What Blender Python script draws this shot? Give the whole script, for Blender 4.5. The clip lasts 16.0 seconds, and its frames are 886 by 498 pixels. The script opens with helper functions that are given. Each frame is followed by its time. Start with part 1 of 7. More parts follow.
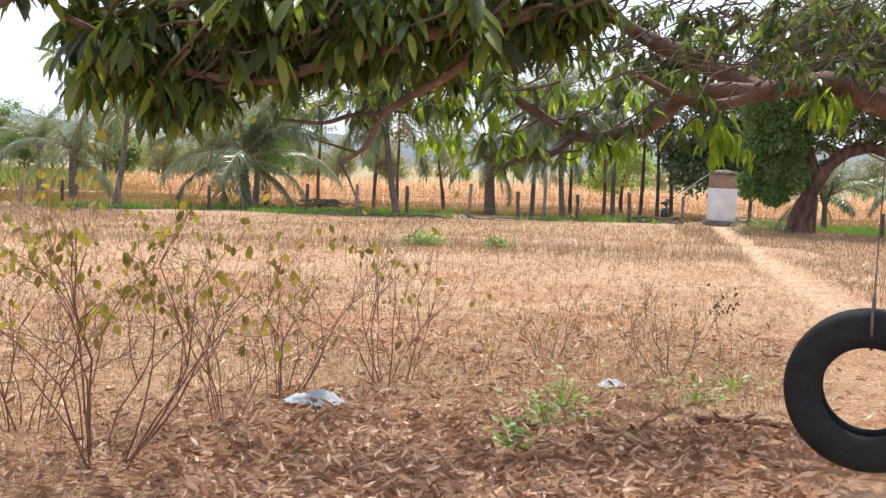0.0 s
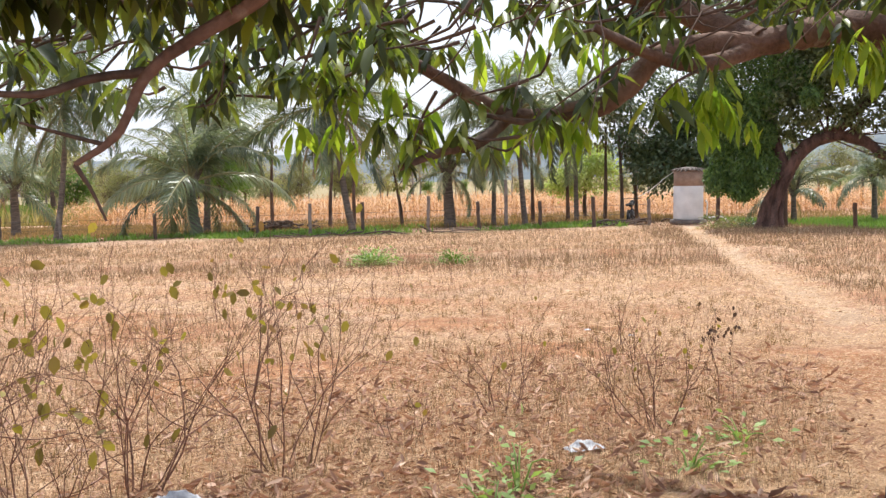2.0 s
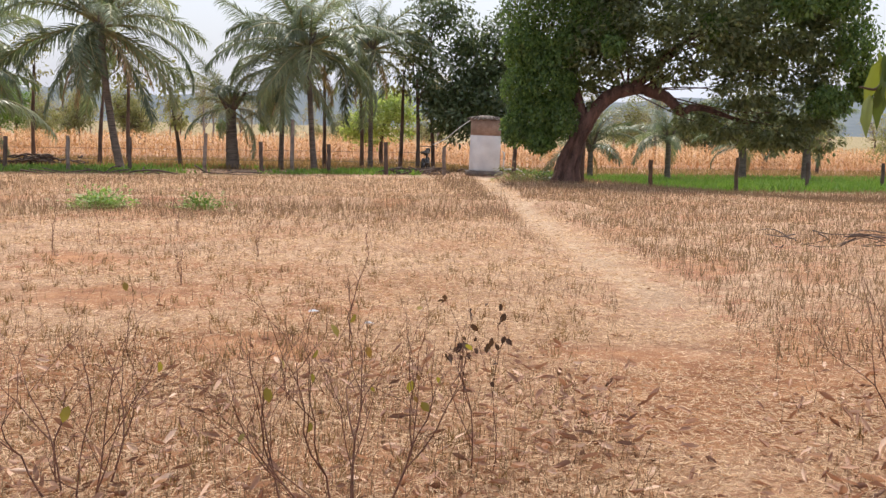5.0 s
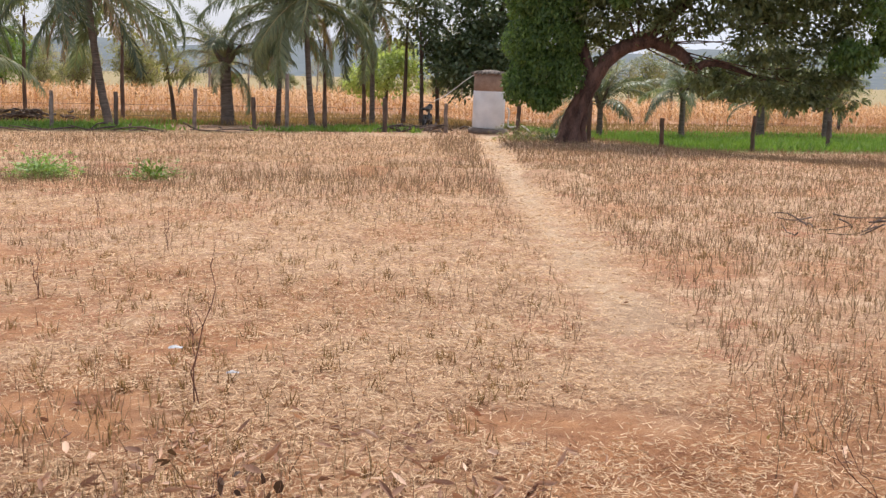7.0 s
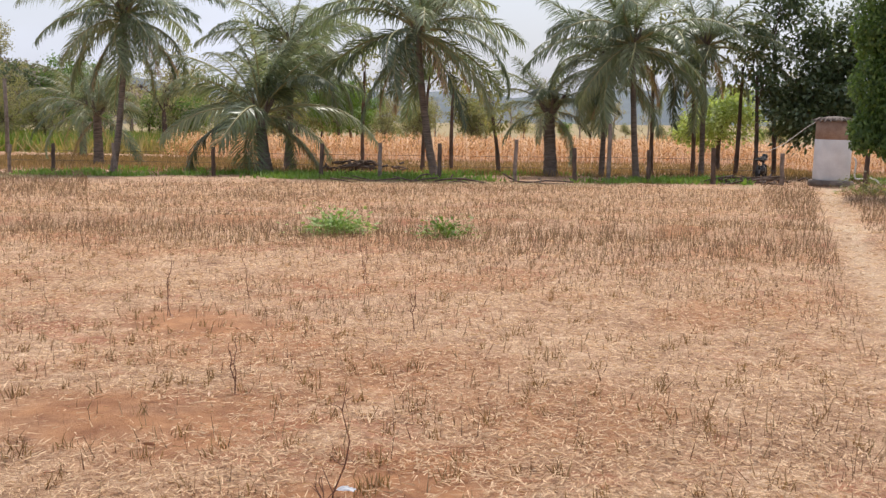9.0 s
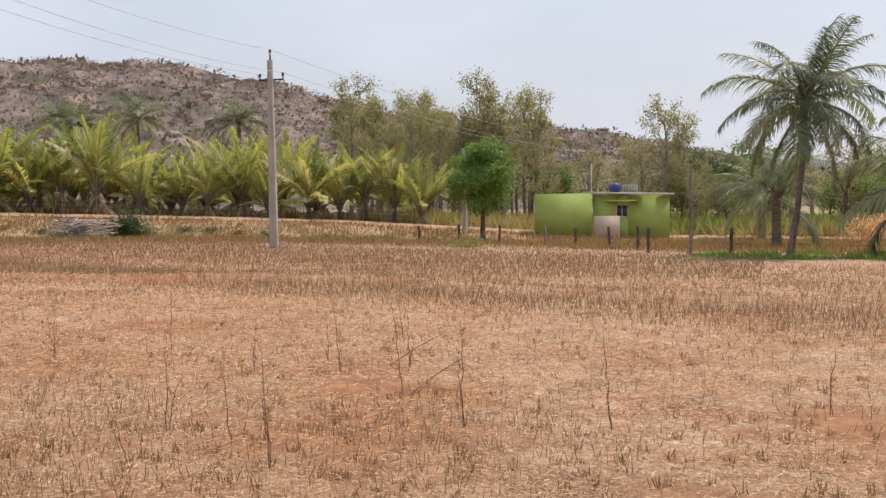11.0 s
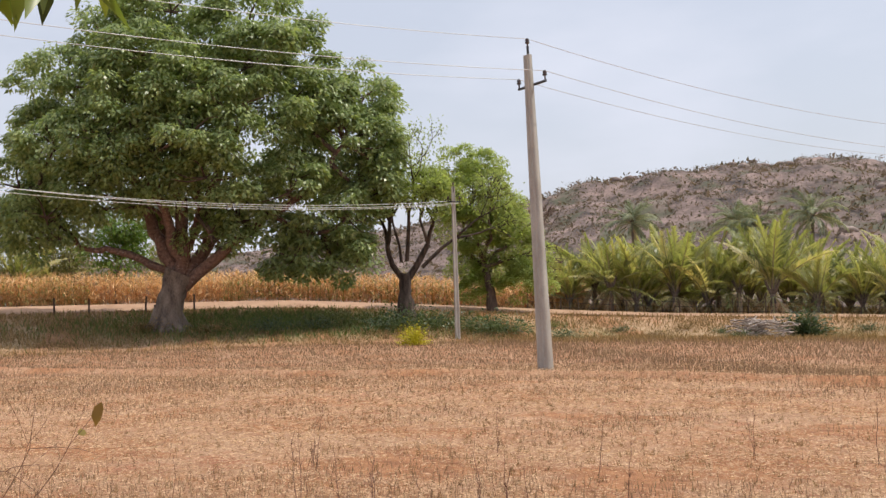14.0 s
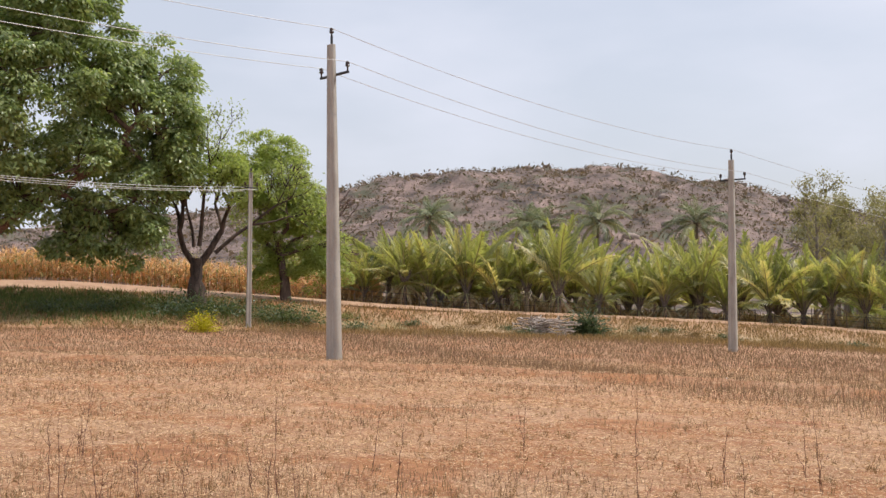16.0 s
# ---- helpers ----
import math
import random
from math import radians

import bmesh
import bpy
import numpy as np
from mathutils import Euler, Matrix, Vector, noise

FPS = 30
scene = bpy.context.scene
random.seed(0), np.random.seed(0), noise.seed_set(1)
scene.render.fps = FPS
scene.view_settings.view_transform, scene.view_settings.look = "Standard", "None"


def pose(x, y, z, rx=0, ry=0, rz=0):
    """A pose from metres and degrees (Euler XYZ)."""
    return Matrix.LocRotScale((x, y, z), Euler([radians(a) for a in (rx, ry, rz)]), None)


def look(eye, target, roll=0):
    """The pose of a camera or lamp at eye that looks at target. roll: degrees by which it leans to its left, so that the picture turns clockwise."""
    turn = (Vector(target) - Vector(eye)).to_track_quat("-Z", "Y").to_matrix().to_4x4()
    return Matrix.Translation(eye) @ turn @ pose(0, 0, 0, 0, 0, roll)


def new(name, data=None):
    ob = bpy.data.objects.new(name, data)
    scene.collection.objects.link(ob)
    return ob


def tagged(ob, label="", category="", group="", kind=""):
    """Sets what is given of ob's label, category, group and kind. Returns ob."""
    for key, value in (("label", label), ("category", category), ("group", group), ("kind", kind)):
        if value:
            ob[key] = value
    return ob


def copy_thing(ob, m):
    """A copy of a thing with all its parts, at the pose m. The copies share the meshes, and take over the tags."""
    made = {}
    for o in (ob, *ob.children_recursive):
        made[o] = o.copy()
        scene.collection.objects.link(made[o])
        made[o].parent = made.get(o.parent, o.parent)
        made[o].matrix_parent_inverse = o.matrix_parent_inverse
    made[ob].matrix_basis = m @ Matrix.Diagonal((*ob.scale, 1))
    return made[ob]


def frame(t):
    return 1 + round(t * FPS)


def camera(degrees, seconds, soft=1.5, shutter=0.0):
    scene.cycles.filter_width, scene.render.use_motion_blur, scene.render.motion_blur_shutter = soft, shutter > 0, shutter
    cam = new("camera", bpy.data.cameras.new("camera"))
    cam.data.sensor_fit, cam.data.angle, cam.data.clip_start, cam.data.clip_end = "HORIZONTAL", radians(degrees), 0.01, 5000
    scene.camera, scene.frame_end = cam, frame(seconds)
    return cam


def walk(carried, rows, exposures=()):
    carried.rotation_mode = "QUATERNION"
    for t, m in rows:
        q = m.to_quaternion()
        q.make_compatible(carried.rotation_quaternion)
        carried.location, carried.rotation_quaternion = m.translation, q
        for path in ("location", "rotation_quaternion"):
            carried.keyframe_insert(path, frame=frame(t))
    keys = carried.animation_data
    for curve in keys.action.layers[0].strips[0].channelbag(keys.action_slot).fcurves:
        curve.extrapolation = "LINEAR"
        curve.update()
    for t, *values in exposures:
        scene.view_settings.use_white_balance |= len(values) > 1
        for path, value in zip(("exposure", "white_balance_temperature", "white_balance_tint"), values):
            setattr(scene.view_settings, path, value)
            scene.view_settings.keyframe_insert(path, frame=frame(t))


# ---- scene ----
cam = camera(45.93, 16.0, soft=1.45)
PATH = [
    (0.0, 0.0, 0.0, 1.436, 0.1, -4.643, -1.629),
    (0.5, 0.103, 0.419, 1.417, 2.005, -4.659, -1.8),
    (1.0, 0.121, 0.824, 1.404, 1.312, -2.587, -1.49),
    (1.5, 0.192, 1.246, 1.387, -0.264, -3.646, -0.212),
    (2.0, 0.304, 1.685, 1.381, -1.918, -3.911, 1.636),
    (2.5, 0.404, 2.124, 1.363, -4.749, -4.604, 1.197),
    (3.0, 0.538, 2.545, 1.331, -6.338, -6.092, 0.148),
    (3.5, 0.663, 2.978, 1.281, -7.723, -5.7, 0.0),
    (4.0, 0.824, 3.428, 1.246, -8.491, -5.573, -0.32),
    (4.5, 0.973, 3.894, 1.209, -10.393, -5.173, -0.652),
    (5.0, 1.209, 4.297, 1.183, -12.462, -6.824, -1.17),
    (5.2, 1.319, 4.451, 1.182, -13.171, -7.443, -1.507),
    (7.3, 2.17, 5.933, 1.341, -10.833, -9.481, -1.383),
    (7.5, 2.234, 6.089, 1.349, -10.103, -9.059, -1.543),
    (8.0, 2.356, 6.482, 1.342, -6.144, -8.027, -1.48),
    (8.5, 2.473, 6.84, 1.329, 0.495, -7.21, -0.611),
    (9.0, 2.557, 7.094, 1.337, 6.562, -7.09, -0.466),
    (9.5, 2.566, 7.274, 1.346, 15.202, -6.026, 0.289),
    (10.0, 2.571, 7.386, 1.36, 25.072, -4.47, 0.496),
    (10.2, 2.578, 7.417, 1.366, 28.839, -3.903, 0.485),
    (12.3, 2.374, 7.419, 1.317, 61.023, -0.658, 2.208),
    (12.5, 2.352, 7.410, 1.317, 63.537, -0.334, 2.276),
    (13.0, 2.300, 7.388, 1.325, 69.336, 0.225, 2.422),
    (13.5, 2.263, 7.372, 1.340, 74.378, 1.472, 2.379),
    (14.0, 2.247, 7.349, 1.364, 78.202, 3.854, 1.791),
    (14.5, 2.240, 7.328, 1.384, 80.752, 5.723, 1.093),
    (15.0, 2.235, 7.319, 1.382, 81.768, 6.237, 0.462),
    (15.5, 2.254, 7.364, 1.363, 75.692, 4.822, 0.185),
    (16.0, 2.277, 7.449, 1.340, 67.024, 3.261, -0.295),
]
walk(cam, [(t, pose(x, y, z, 90 + pitch, roll, yaw)) for t, x, y, z, yaw, pitch, roll in PATH],
     exposures=[(0.0, 0.72, 5980, 6), (2.5, 0.56, 6200, 8), (5.0, 0.31, 6280, 10), (8.5, 0.21, 6280, 10), (10.0, 0.0, 6400, 11), (12.5, 0.05, 6500, 10), (16.0, 0.05, 6500, 10)])

# ---- world, sun ----
SUN_AZ, SUN_EL = 14.0, 63.0     # degrees clockwise from +y, and above the horizon
world = bpy.data.worlds.new("world")
scene.world = world
world.use_nodes = True
wn, wl = world.node_tree.nodes, world.node_tree.links
wn.clear()
w_out = wn.new("ShaderNodeOutputWorld")
w_bg = wn.new("ShaderNodeBackground")
sky = wn.new("ShaderNodeTexSky")
sky.sky_type = "NISHITA"
sky.sun_disc = False
sky.sun_elevation = radians(SUN_EL)
sky.sun_rotation = radians(SUN_AZ)
sky.air_density, sky.dust_density, sky.ozone_density = 1.3, 4.0, 1.0
w_bg.inputs["Strength"].default_value = 0.13
# thin high cloud in front of the blue
w_tc = wn.new("ShaderNodeTexCoord")
w_map = wn.new("ShaderNodeMapping")
w_map.inputs["Scale"].default_value = (1.0, 1.0, 3.0)
w_noise = wn.new("ShaderNodeTexNoise")
w_noise.inputs["Scale"].default_value = 2.6
w_noise.inputs["Detail"].default_value = 5.0
w_ramp = wn.new("ShaderNodeValToRGB")
w_ramp.color_ramp.elements[0].position, w_ramp.color_ramp.elements[1].position = 0.42, 0.75
w_ramp.color_ramp.elements[0].color = (0.6, 0.6, 0.6, 1)
w_ramp.color_ramp.elements[1].color = (0.95, 0.95, 0.95, 1)
w_mix = wn.new("ShaderNodeMix")
w_mix.data_type = "RGBA"
w_mix.inputs[7].default_value = (6.1, 6.3, 7.2, 1)
wl.new(w_tc.outputs["Generated"], w_map.inputs["Vector"])
wl.new(w_map.outputs["Vector"], w_noise.inputs["Vector"])
wl.new(w_noise.outputs["Fac"], w_ramp.inputs["Fac"])
wl.new(w_ramp.outputs["Color"], w_mix.inputs[0])
wl.new(sky.outputs["Color"], w_mix.inputs[6])
wl.new(w_mix.outputs[2], w_bg.inputs["Color"])
wl.new(w_bg.outputs["Background"], w_out.inputs["Surface"])

sun = new("sun", bpy.data.lights.new("sun", "SUN"))
sun.data.energy, sun.data.angle, sun.data.color = 3.1, radians(1.0), (1.0, 0.94, 0.84)
_a, _e = radians(SUN_AZ), radians(SUN_EL)
SUNDIR = Vector((math.sin(_a) * math.cos(_e), math.cos(_a) * math.cos(_e), math.sin(_e)))
sun.matrix_world = look(SUNDIR * 200, (0, 0, 0))

# ---- mesh helpers ----
rng = np.random.default_rng(7)


class Buf:
    """Vertices and faces gathered as arrays, made into one mesh at the end."""

    def __init__(self):
        self.v, self.f, self.n = [], [], 0

    def add(self, v, f):
        v = np.asarray(v, float).reshape(-1, 3)
        f = np.asarray(f, int)
        self.v.append(v)
        self.f.append(f + self.n)
        self.n += len(v)
        return self

    def mesh(self, name, material=None, smooth=False):
        v = np.concatenate(self.v)
        me = bpy.data.meshes.new(name)
        me.vertices.add(len(v))
        me.vertices.foreach_set("co", v.ravel())
        loops = np.concatenate([f.ravel() for f in self.f])
        sizes = np.concatenate([np.full(len(f), f.shape[1]) for f in self.f])
        me.loops.add(len(loops))
        me.loops.foreach_set("vertex_index", loops)
        me.polygons.add(len(sizes))
        me.polygons.foreach_set("loop_start", np.concatenate([[0], np.cumsum(sizes)[:-1]]))
        if smooth:
            me.polygons.foreach_set("use_smooth", np.ones(len(sizes), bool))
        me.update(calc_edges=True)
        me.validate()
        if material:
            me.materials.append(material)
        return me


def part(name, buf, material, parent, label="", smooth=False):
    me = buf if isinstance(buf, bpy.types.Mesh) else buf.mesh(name, material, smooth)
    ob = new(name, me)
    ob.parent = parent
    if label:
        tagged(ob, label)
    return ob


def thing(name, m, label, category, group="", kind=""):
    ob = new(name)
    ob.empty_display_size = 0.2
    ob.matrix_world = m
    return tagged(ob, label, category, group, kind)


def single(name, buf, material, label, category, group="", kind="", m=None, smooth=False):
    ob = new(name, buf.mesh(name, material, smooth))
    if m is not None:
        ob.matrix_world = m
    return tagged(ob, label, category, group, kind)


def unit(v):
    v = np.asarray(v, float)
    return v / (np.linalg.norm(v, axis=-1, keepdims=True) + 1e-12)


def curve_pts(ctrl, n):
    """A smooth line through control points (Catmull-Rom)."""
    c = np.asarray(ctrl, float)
    c = np.vstack([2 * c[0] - c[1], c, 2 * c[-1] - c[-2]])
    out = []
    seg = len(c) - 3
    for u in np.linspace(0, seg - 1e-9, n):
        i = int(u)
        t = u - i
        p0, p1, p2, p3 = c[i:i + 4]
        out.append(0.5 * (2 * p1 + (p2 - p0) * t + (2 * p0 - 5 * p1 + 4 * p2 - p3) * t * t + (3 * p1 - p0 - 3 * p2 + p3) * t ** 3))
    return np.array(out)


def tube(buf, pts, radii, sides=8, rough=0.0, cap=True):
    p = np.asarray(pts, float)
    n = len(p)
    r = np.interp(np.linspace(0, 1, n), np.linspace(0, 1, len(radii)), radii) if np.ndim(radii) else np.full(n, radii)
    t = unit(np.gradient(p, axis=0))
    ref = np.array([0, 0, 1.0]) if abs(t[0, 2]) < 0.9 else np.array([1.0, 0, 0])
    a = unit(np.cross(t[0], ref))
    ang = np.linspace(0, 2 * math.pi, sides, endpoint=False)
    vs = []
    for i in range(n):
        a = unit(a - t[i] * np.dot(a, t[i]))
        b = np.cross(t[i], a)
        rr = r[i] * (1 + rough * (rng.random(sides) - 0.5))
        vs.append(p[i] + np.outer(np.cos(ang) * rr, a) + np.outer(np.sin(ang) * rr, b))
    v = np.concatenate(vs)
    i0 = (np.arange(n - 1)[:, None] * sides + np.arange(sides)[None]).ravel()
    i1 = (np.arange(n - 1)[:, None] * sides + (np.arange(sides)[None] + 1) % sides).ravel()
    buf.add(v, np.stack([i0, i1, i1 + sides, i0 + sides], 1))
    if cap:
        for ring, flip in ((0, True), (n - 1, False)):
            c = p[ring]
            k = np.arange(sides)
            tri = np.stack([np.zeros(sides, int), 1 + k, 1 + (k + 1) % sides], 1)
            buf.add(np.vstack([c, vs[ring]]), tri[:, ::-1] if flip else tri)


def boxes(buf, centre, size, m=None, bevel=0.0):
    bm = bmesh.new()
    bmesh.ops.create_cube(bm, size=1.0)
    bmesh.ops.scale(bm, vec=size, verts=bm.verts)
    if bevel:
        bmesh.ops.bevel(bm, geom=bm.edges[:], offset=bevel, segments=2, affect="EDGES")
    if m is not None:
        bmesh.ops.transform(bm, matrix=m, verts=bm.verts)
    bmesh.ops.translate(bm, vec=centre, verts=bm.verts)
    bm_into(buf, bm)


def bm_into(buf, bm):
    bmesh.ops.triangulate(bm, faces=bm.faces)
    bm.verts.ensure_lookup_table()
    buf.add([v.co[:] for v in bm.verts], [[v.index for v in f.verts] for f in bm.faces])
    bm.free()


def scatter(buf, tv, tf, pos, fwd, up, scale):
    """Copies of a small shape, its x along fwd and its z near up, joined into one mesh."""
    pos, scale = np.asarray(pos, float), np.asarray(scale, float)
    if scale.ndim == 1:
        scale = np.repeat(scale[:, None], 3, 1)
    x = unit(fwd)
    y = unit(np.cross(up, x))
    z = np.cross(x, y)
    v = (tv[None, :, 0:1] * (x * scale[:, :1])[:, None] + tv[None, :, 1:2] * (y * scale[:, 1:2])[:, None]
         + tv[None, :, 2:3] * (z * scale[:, 2:3])[:, None] + pos[:, None])
    n, k = len(pos), len(tv)
    f = (tf[None] + (np.arange(n) * k)[:, None, None]).reshape(-1, tf.shape[1])
    buf.add(v.reshape(-1, 3), f)


# leaf shapes: x from stalk to tip (1 long), y across, z out of the blade
LEAF_LONG = np.array([[0, 0, 0], [0.25, 0.11, 0.03], [0.25, -0.11, 0.03], [0.28, 0, 0], [0.65, 0.12, 0.0], [0.65, -0.12, 0.0], [0.65, 0, -0.04], [1, 0, -0.14]])
LEAF_LONG_F = np.array([[0, 3, 1], [0, 2, 3], [1, 3, 6], [1, 6, 4], [3, 2, 5], [3, 5, 6], [4, 6, 7], [6, 5, 7]])
LEAF = np.array([[0, 0, 0], [0.45, 0.24, 0.06], [0.45, -0.24, 0.06], [1, 0, -0.08]])
LEAF_F = np.array([[0, 2, 1], [2, 3, 1]])
LEAF_OVAL = LEAF_LONG * (1, 1.8, 1)
BLADE = np.array([[0, -0.5, 0], [0, 0.5, 0], [1, 0, 0.0]])
BLADE_F = np.array([[0, 1, 2]])
BLADE2 = np.array([[0, -0.5, 0], [0, 0.5, 0], [0.6, -0.35, 0.04], [0.6, 0.35, 0.04], [1, 0, -0.06]])
BLADE2_F = np.array([[0, 1, 3], [0, 3, 2], [2, 3, 4]])


def sst(a, b, v):
    u = np.clip((np.asarray(v, float) - a) / (b - a), 0, 1)
    return u * u * (3 - 2 * u)


BUND = [(7, 20.6), (2.6, 22), (-0.65, 22), (-6.9, 21.5), (-13.5, 22), (-20, 17), (-25, 10), (-36, -1), (-50, -14)]


def line_distance(line, x, y):
    """Distance of points from a bent line on the plan."""
    x, y = np.asarray(x, float), np.asarray(y, float)
    best = np.full(x.shape, 1e9)
    for (ax, ay), (bx, by) in zip(line[:-1], line[1:]):
        t = np.clip(((x - ax) * (bx - ax) + (y - ay) * (by - ay)) / ((bx - ax) ** 2 + (by - ay) ** 2), 0, 1)
        best = np.minimum(best, np.hypot(x - ax - t * (bx - ax), y - ay - t * (by - ay)))
    return best


def ground_z(x, y):
    """Height of the land: a field that falls gently ahead and rises to a road bank in the west."""
    x, y = np.asarray(x, float), np.asarray(y, float)
    az = np.degrees(np.arctan2(-(x - 2.3), y - 7.3))
    r = np.hypot(x - 2.3, y - 7.3)
    west = np.where(az < -150, 1.0, np.interp(az, [20, 34, 48, 66, 88], [0.0, 0.15, 0.5, 0.66, 1.0]))
    foot = 57 - 5 * sst(70, 80, az)
    z = -0.0225 * np.clip(np.minimum(y, 62) - 12, 0, None) - 0.35 * sst(12.5, 16.5, x) * sst(18, 34, y)
    z = z + 0.9 * sst(62, 88, az) * sst(60, 76, r) + 0.35 * sst(28, 55, r) * sst(30, 60, az) + 1.9 * west * sst(foot, 64, r)
    return z + 0.16 * np.exp(-(line_distance(BUND, x, y) / 0.45) ** 2)


def gz(x, y):
    return float(ground_z(x, y))


# ---- materials ----
def mat(name, dark, light, scale=6.0, rough=0.85, bump=0.2, fine=40.0, metal=0.0, stretch=(1, 1, 1), coords="Object", spots=None, detail=6.0):
    """A two-scale noise surface between two colours."""
    m = bpy.data.materials.new(name)
    m.use_nodes = True
    n, l = m.node_tree.nodes, m.node_tree.links
    b = n["Principled BSDF"]
    tc, mp = n.new("ShaderNodeTexCoord"), n.new("ShaderNodeMapping")
    mp.inputs["Scale"].default_value = stretch
    l.new(tc.outputs[coords], mp.inputs["Vector"])
    big, small = n.new("ShaderNodeTexNoise"), n.new("ShaderNodeTexNoise")
    big.inputs["Scale"].default_value, big.inputs["Detail"].default_value = scale, detail
    small.inputs["Scale"].default_value, small.inputs["Detail"].default_value = fine, 4.0
    for t in (big, small):
        l.new(mp.outputs["Vector"], t.inputs["Vector"])
    add = n.new("ShaderNodeMath")
    add.operation = "MULTIPLY_ADD"
    add.inputs[1].default_value = 0.45
    l.new(small.outputs["Fac"], add.inputs[0])
    l.new(big.outputs["Fac"], add.inputs[2])
    ramp = n.new("ShaderNodeValToRGB")
    ramp.color_ramp.elements[0].position, ramp.color_ramp.elements[1].position = 0.5, 0.95
    ramp.color_ramp.elements[0].color, ramp.color_ramp.elements[1].color = (*dark, 1), (*light, 1)
    l.new(add.outputs[0], ramp.inputs["Fac"])
    last = ramp.outputs["Color"]
    if spots:
        sp = n.new("ShaderNodeTexNoise")
        sp.inputs["Scale"].default_value, sp.inputs["Detail"].default_value = spots[0], 5.0
        l.new(mp.outputs["Vector"], sp.inputs["Vector"])
        sr = n.new("ShaderNodeValToRGB")
        sr.color_ramp.elements[0].position, sr.color_ramp.elements[1].position = spots[2], spots[2] + 0.12
        l.new(sp.outputs["Fac"], sr.inputs["Fac"])
        mx = n.new("ShaderNodeMix")
        mx.data_type = "RGBA"
        mx.inputs[7].default_value = (*spots[1], 1)
        l.new(sr.outputs["Color"], mx.inputs[0])
        l.new(last, mx.inputs[6])
        last = mx.outputs[2]
    l.new(last, b.inputs["Base Color"])
    b.inputs["Roughness"].default_value = rough
    b.inputs["Metallic"].default_value = metal
    if bump:
        bp = n.new("ShaderNodeBump")
        bp.inputs["Strength"].default_value = bump
        bp.inputs["Distance"].default_value = 0.02
        l.new(add.outputs[0], bp.inputs["Height"])
        l.new(bp.outputs["Normal"], b.inputs["Normal"])
    return m


def leaf_mat(name, colours, through_=0.35, rough=0.5, glow=(1.0, 1.0, 0.55), own=0.25):
    """Leaves: each island takes its own shade from the ramp; some light passes through the blade."""
    m = bpy.data.materials.new(name)
    m.use_nodes = True
    n, l = m.node_tree.nodes, m.node_tree.links
    b, out = n["Principled BSDF"], n["Material Output"]
    geo, oi = n.new("ShaderNodeNewGeometry"), n.new("ShaderNodeObjectInfo")
    mixr = n.new("ShaderNodeMath")
    mixr.operation = "MULTIPLY_ADD"
    mixr.inputs[1].default_value = 1.0 - own
    half = n.new("ShaderNodeMath")
    half.operation = "MULTIPLY"
    half.inputs[1].default_value = own
    l.new(oi.outputs["Random"], half.inputs[0])
    l.new(geo.outputs["Random Per Island"], mixr.inputs[0])
    l.new(half.outputs[0], mixr.inputs[2])
    ramp = n.new("ShaderNodeValToRGB")
    e = ramp.color_ramp.elements
    e[0].color, e[1].color = (*colours[0], 1), (*colours[-1], 1)
    for i, c in enumerate(colours[1:-1]):
        e.new((i + 1) / (len(colours) - 1)).color = (*c, 1)
    l.new(mixr.outputs[0], ramp.inputs["Fac"])
    l.new(ramp.outputs["Color"], b.inputs["Base Color"])
    b.inputs["Roughness"].default_value = rough
    if through_:
        tr, mx, tint = n.new("ShaderNodeBsdfTranslucent"), n.new("ShaderNodeMixShader"), n.new("ShaderNodeMix")
        tint.data_type, tint.blend_type = "RGBA", "MULTIPLY"
        tint.inputs[0].default_value = 1.0
        tint.inputs[7].default_value = (glow[0] * 1.6, glow[1] * 1.6, glow[2] * 1.6, 1)
        l.new(ramp.outputs["Color"], tint.inputs[6])
        l.new(tint.outputs[2], tr.inputs["Color"])
        mx.inputs[0].default_value = through_
        l.new(b.outputs["BSDF"], mx.inputs[1])
        l.new(tr.outputs["BSDF"], mx.inputs[2])
        l.new(mx.outputs["Shader"], out.inputs["Surface"])
    return m


M_BARK = mat("bark", (0.05, 0.035, 0.028), (0.20, 0.13, 0.10), 5, 0.95, 0.6, 45, stretch=(1, 1, 0.35))
M_BARK_DARK = mat("bark_dark", (0.022, 0.016, 0.014), (0.12, 0.08, 0.062), 5, 0.95, 0.8, 40, stretch=(1, 1, 0.35))
M_BARK_BROWN = mat("bark_brown", (0.035, 0.02, 0.016), (0.19, 0.105, 0.08), 5, 0.95, 0.8, 40, stretch=(1, 1, 0.35))
M_BARK_PALE = mat("bark_pale", (0.07, 0.05, 0.04), (0.27, 0.21, 0.165), 2.5, 0.95, 0.6, 20, stretch=(1, 1, 0.4))
M_BARK_RED = mat("bark_red", (0.075, 0.042, 0.032), (0.26, 0.155, 0.115), 7, 0.9, 0.8, 50, spots=(9, (0.36, 0.30, 0.26), 0.62))
M_PALM_TRUNK = mat("palm_bark", (0.08, 0.062, 0.052), (0.25, 0.20, 0.165), 8, 0.95, 0.5, 30, stretch=(0.4, 0.4, 2.5))
M_LEAF_MANGO = leaf_mat("mango_leaf", [(0.03, 0.036, 0.016), (0.05, 0.07, 0.022), (0.08, 0.115, 0.03), (0.15, 0.2, 0.04), (0.26, 0.3, 0.05), (0.17, 0.11, 0.05)], 0.38, 0.38)
# young leaves in a brighter green that holds the light from behind
M_LEAF_YOUNG_LIT = leaf_mat("young_lit_mango_leaf", [(0.11, 0.2, 0.022), (0.21, 0.32, 0.035), (0.36, 0.44, 0.055)], 0.6, 0.4)
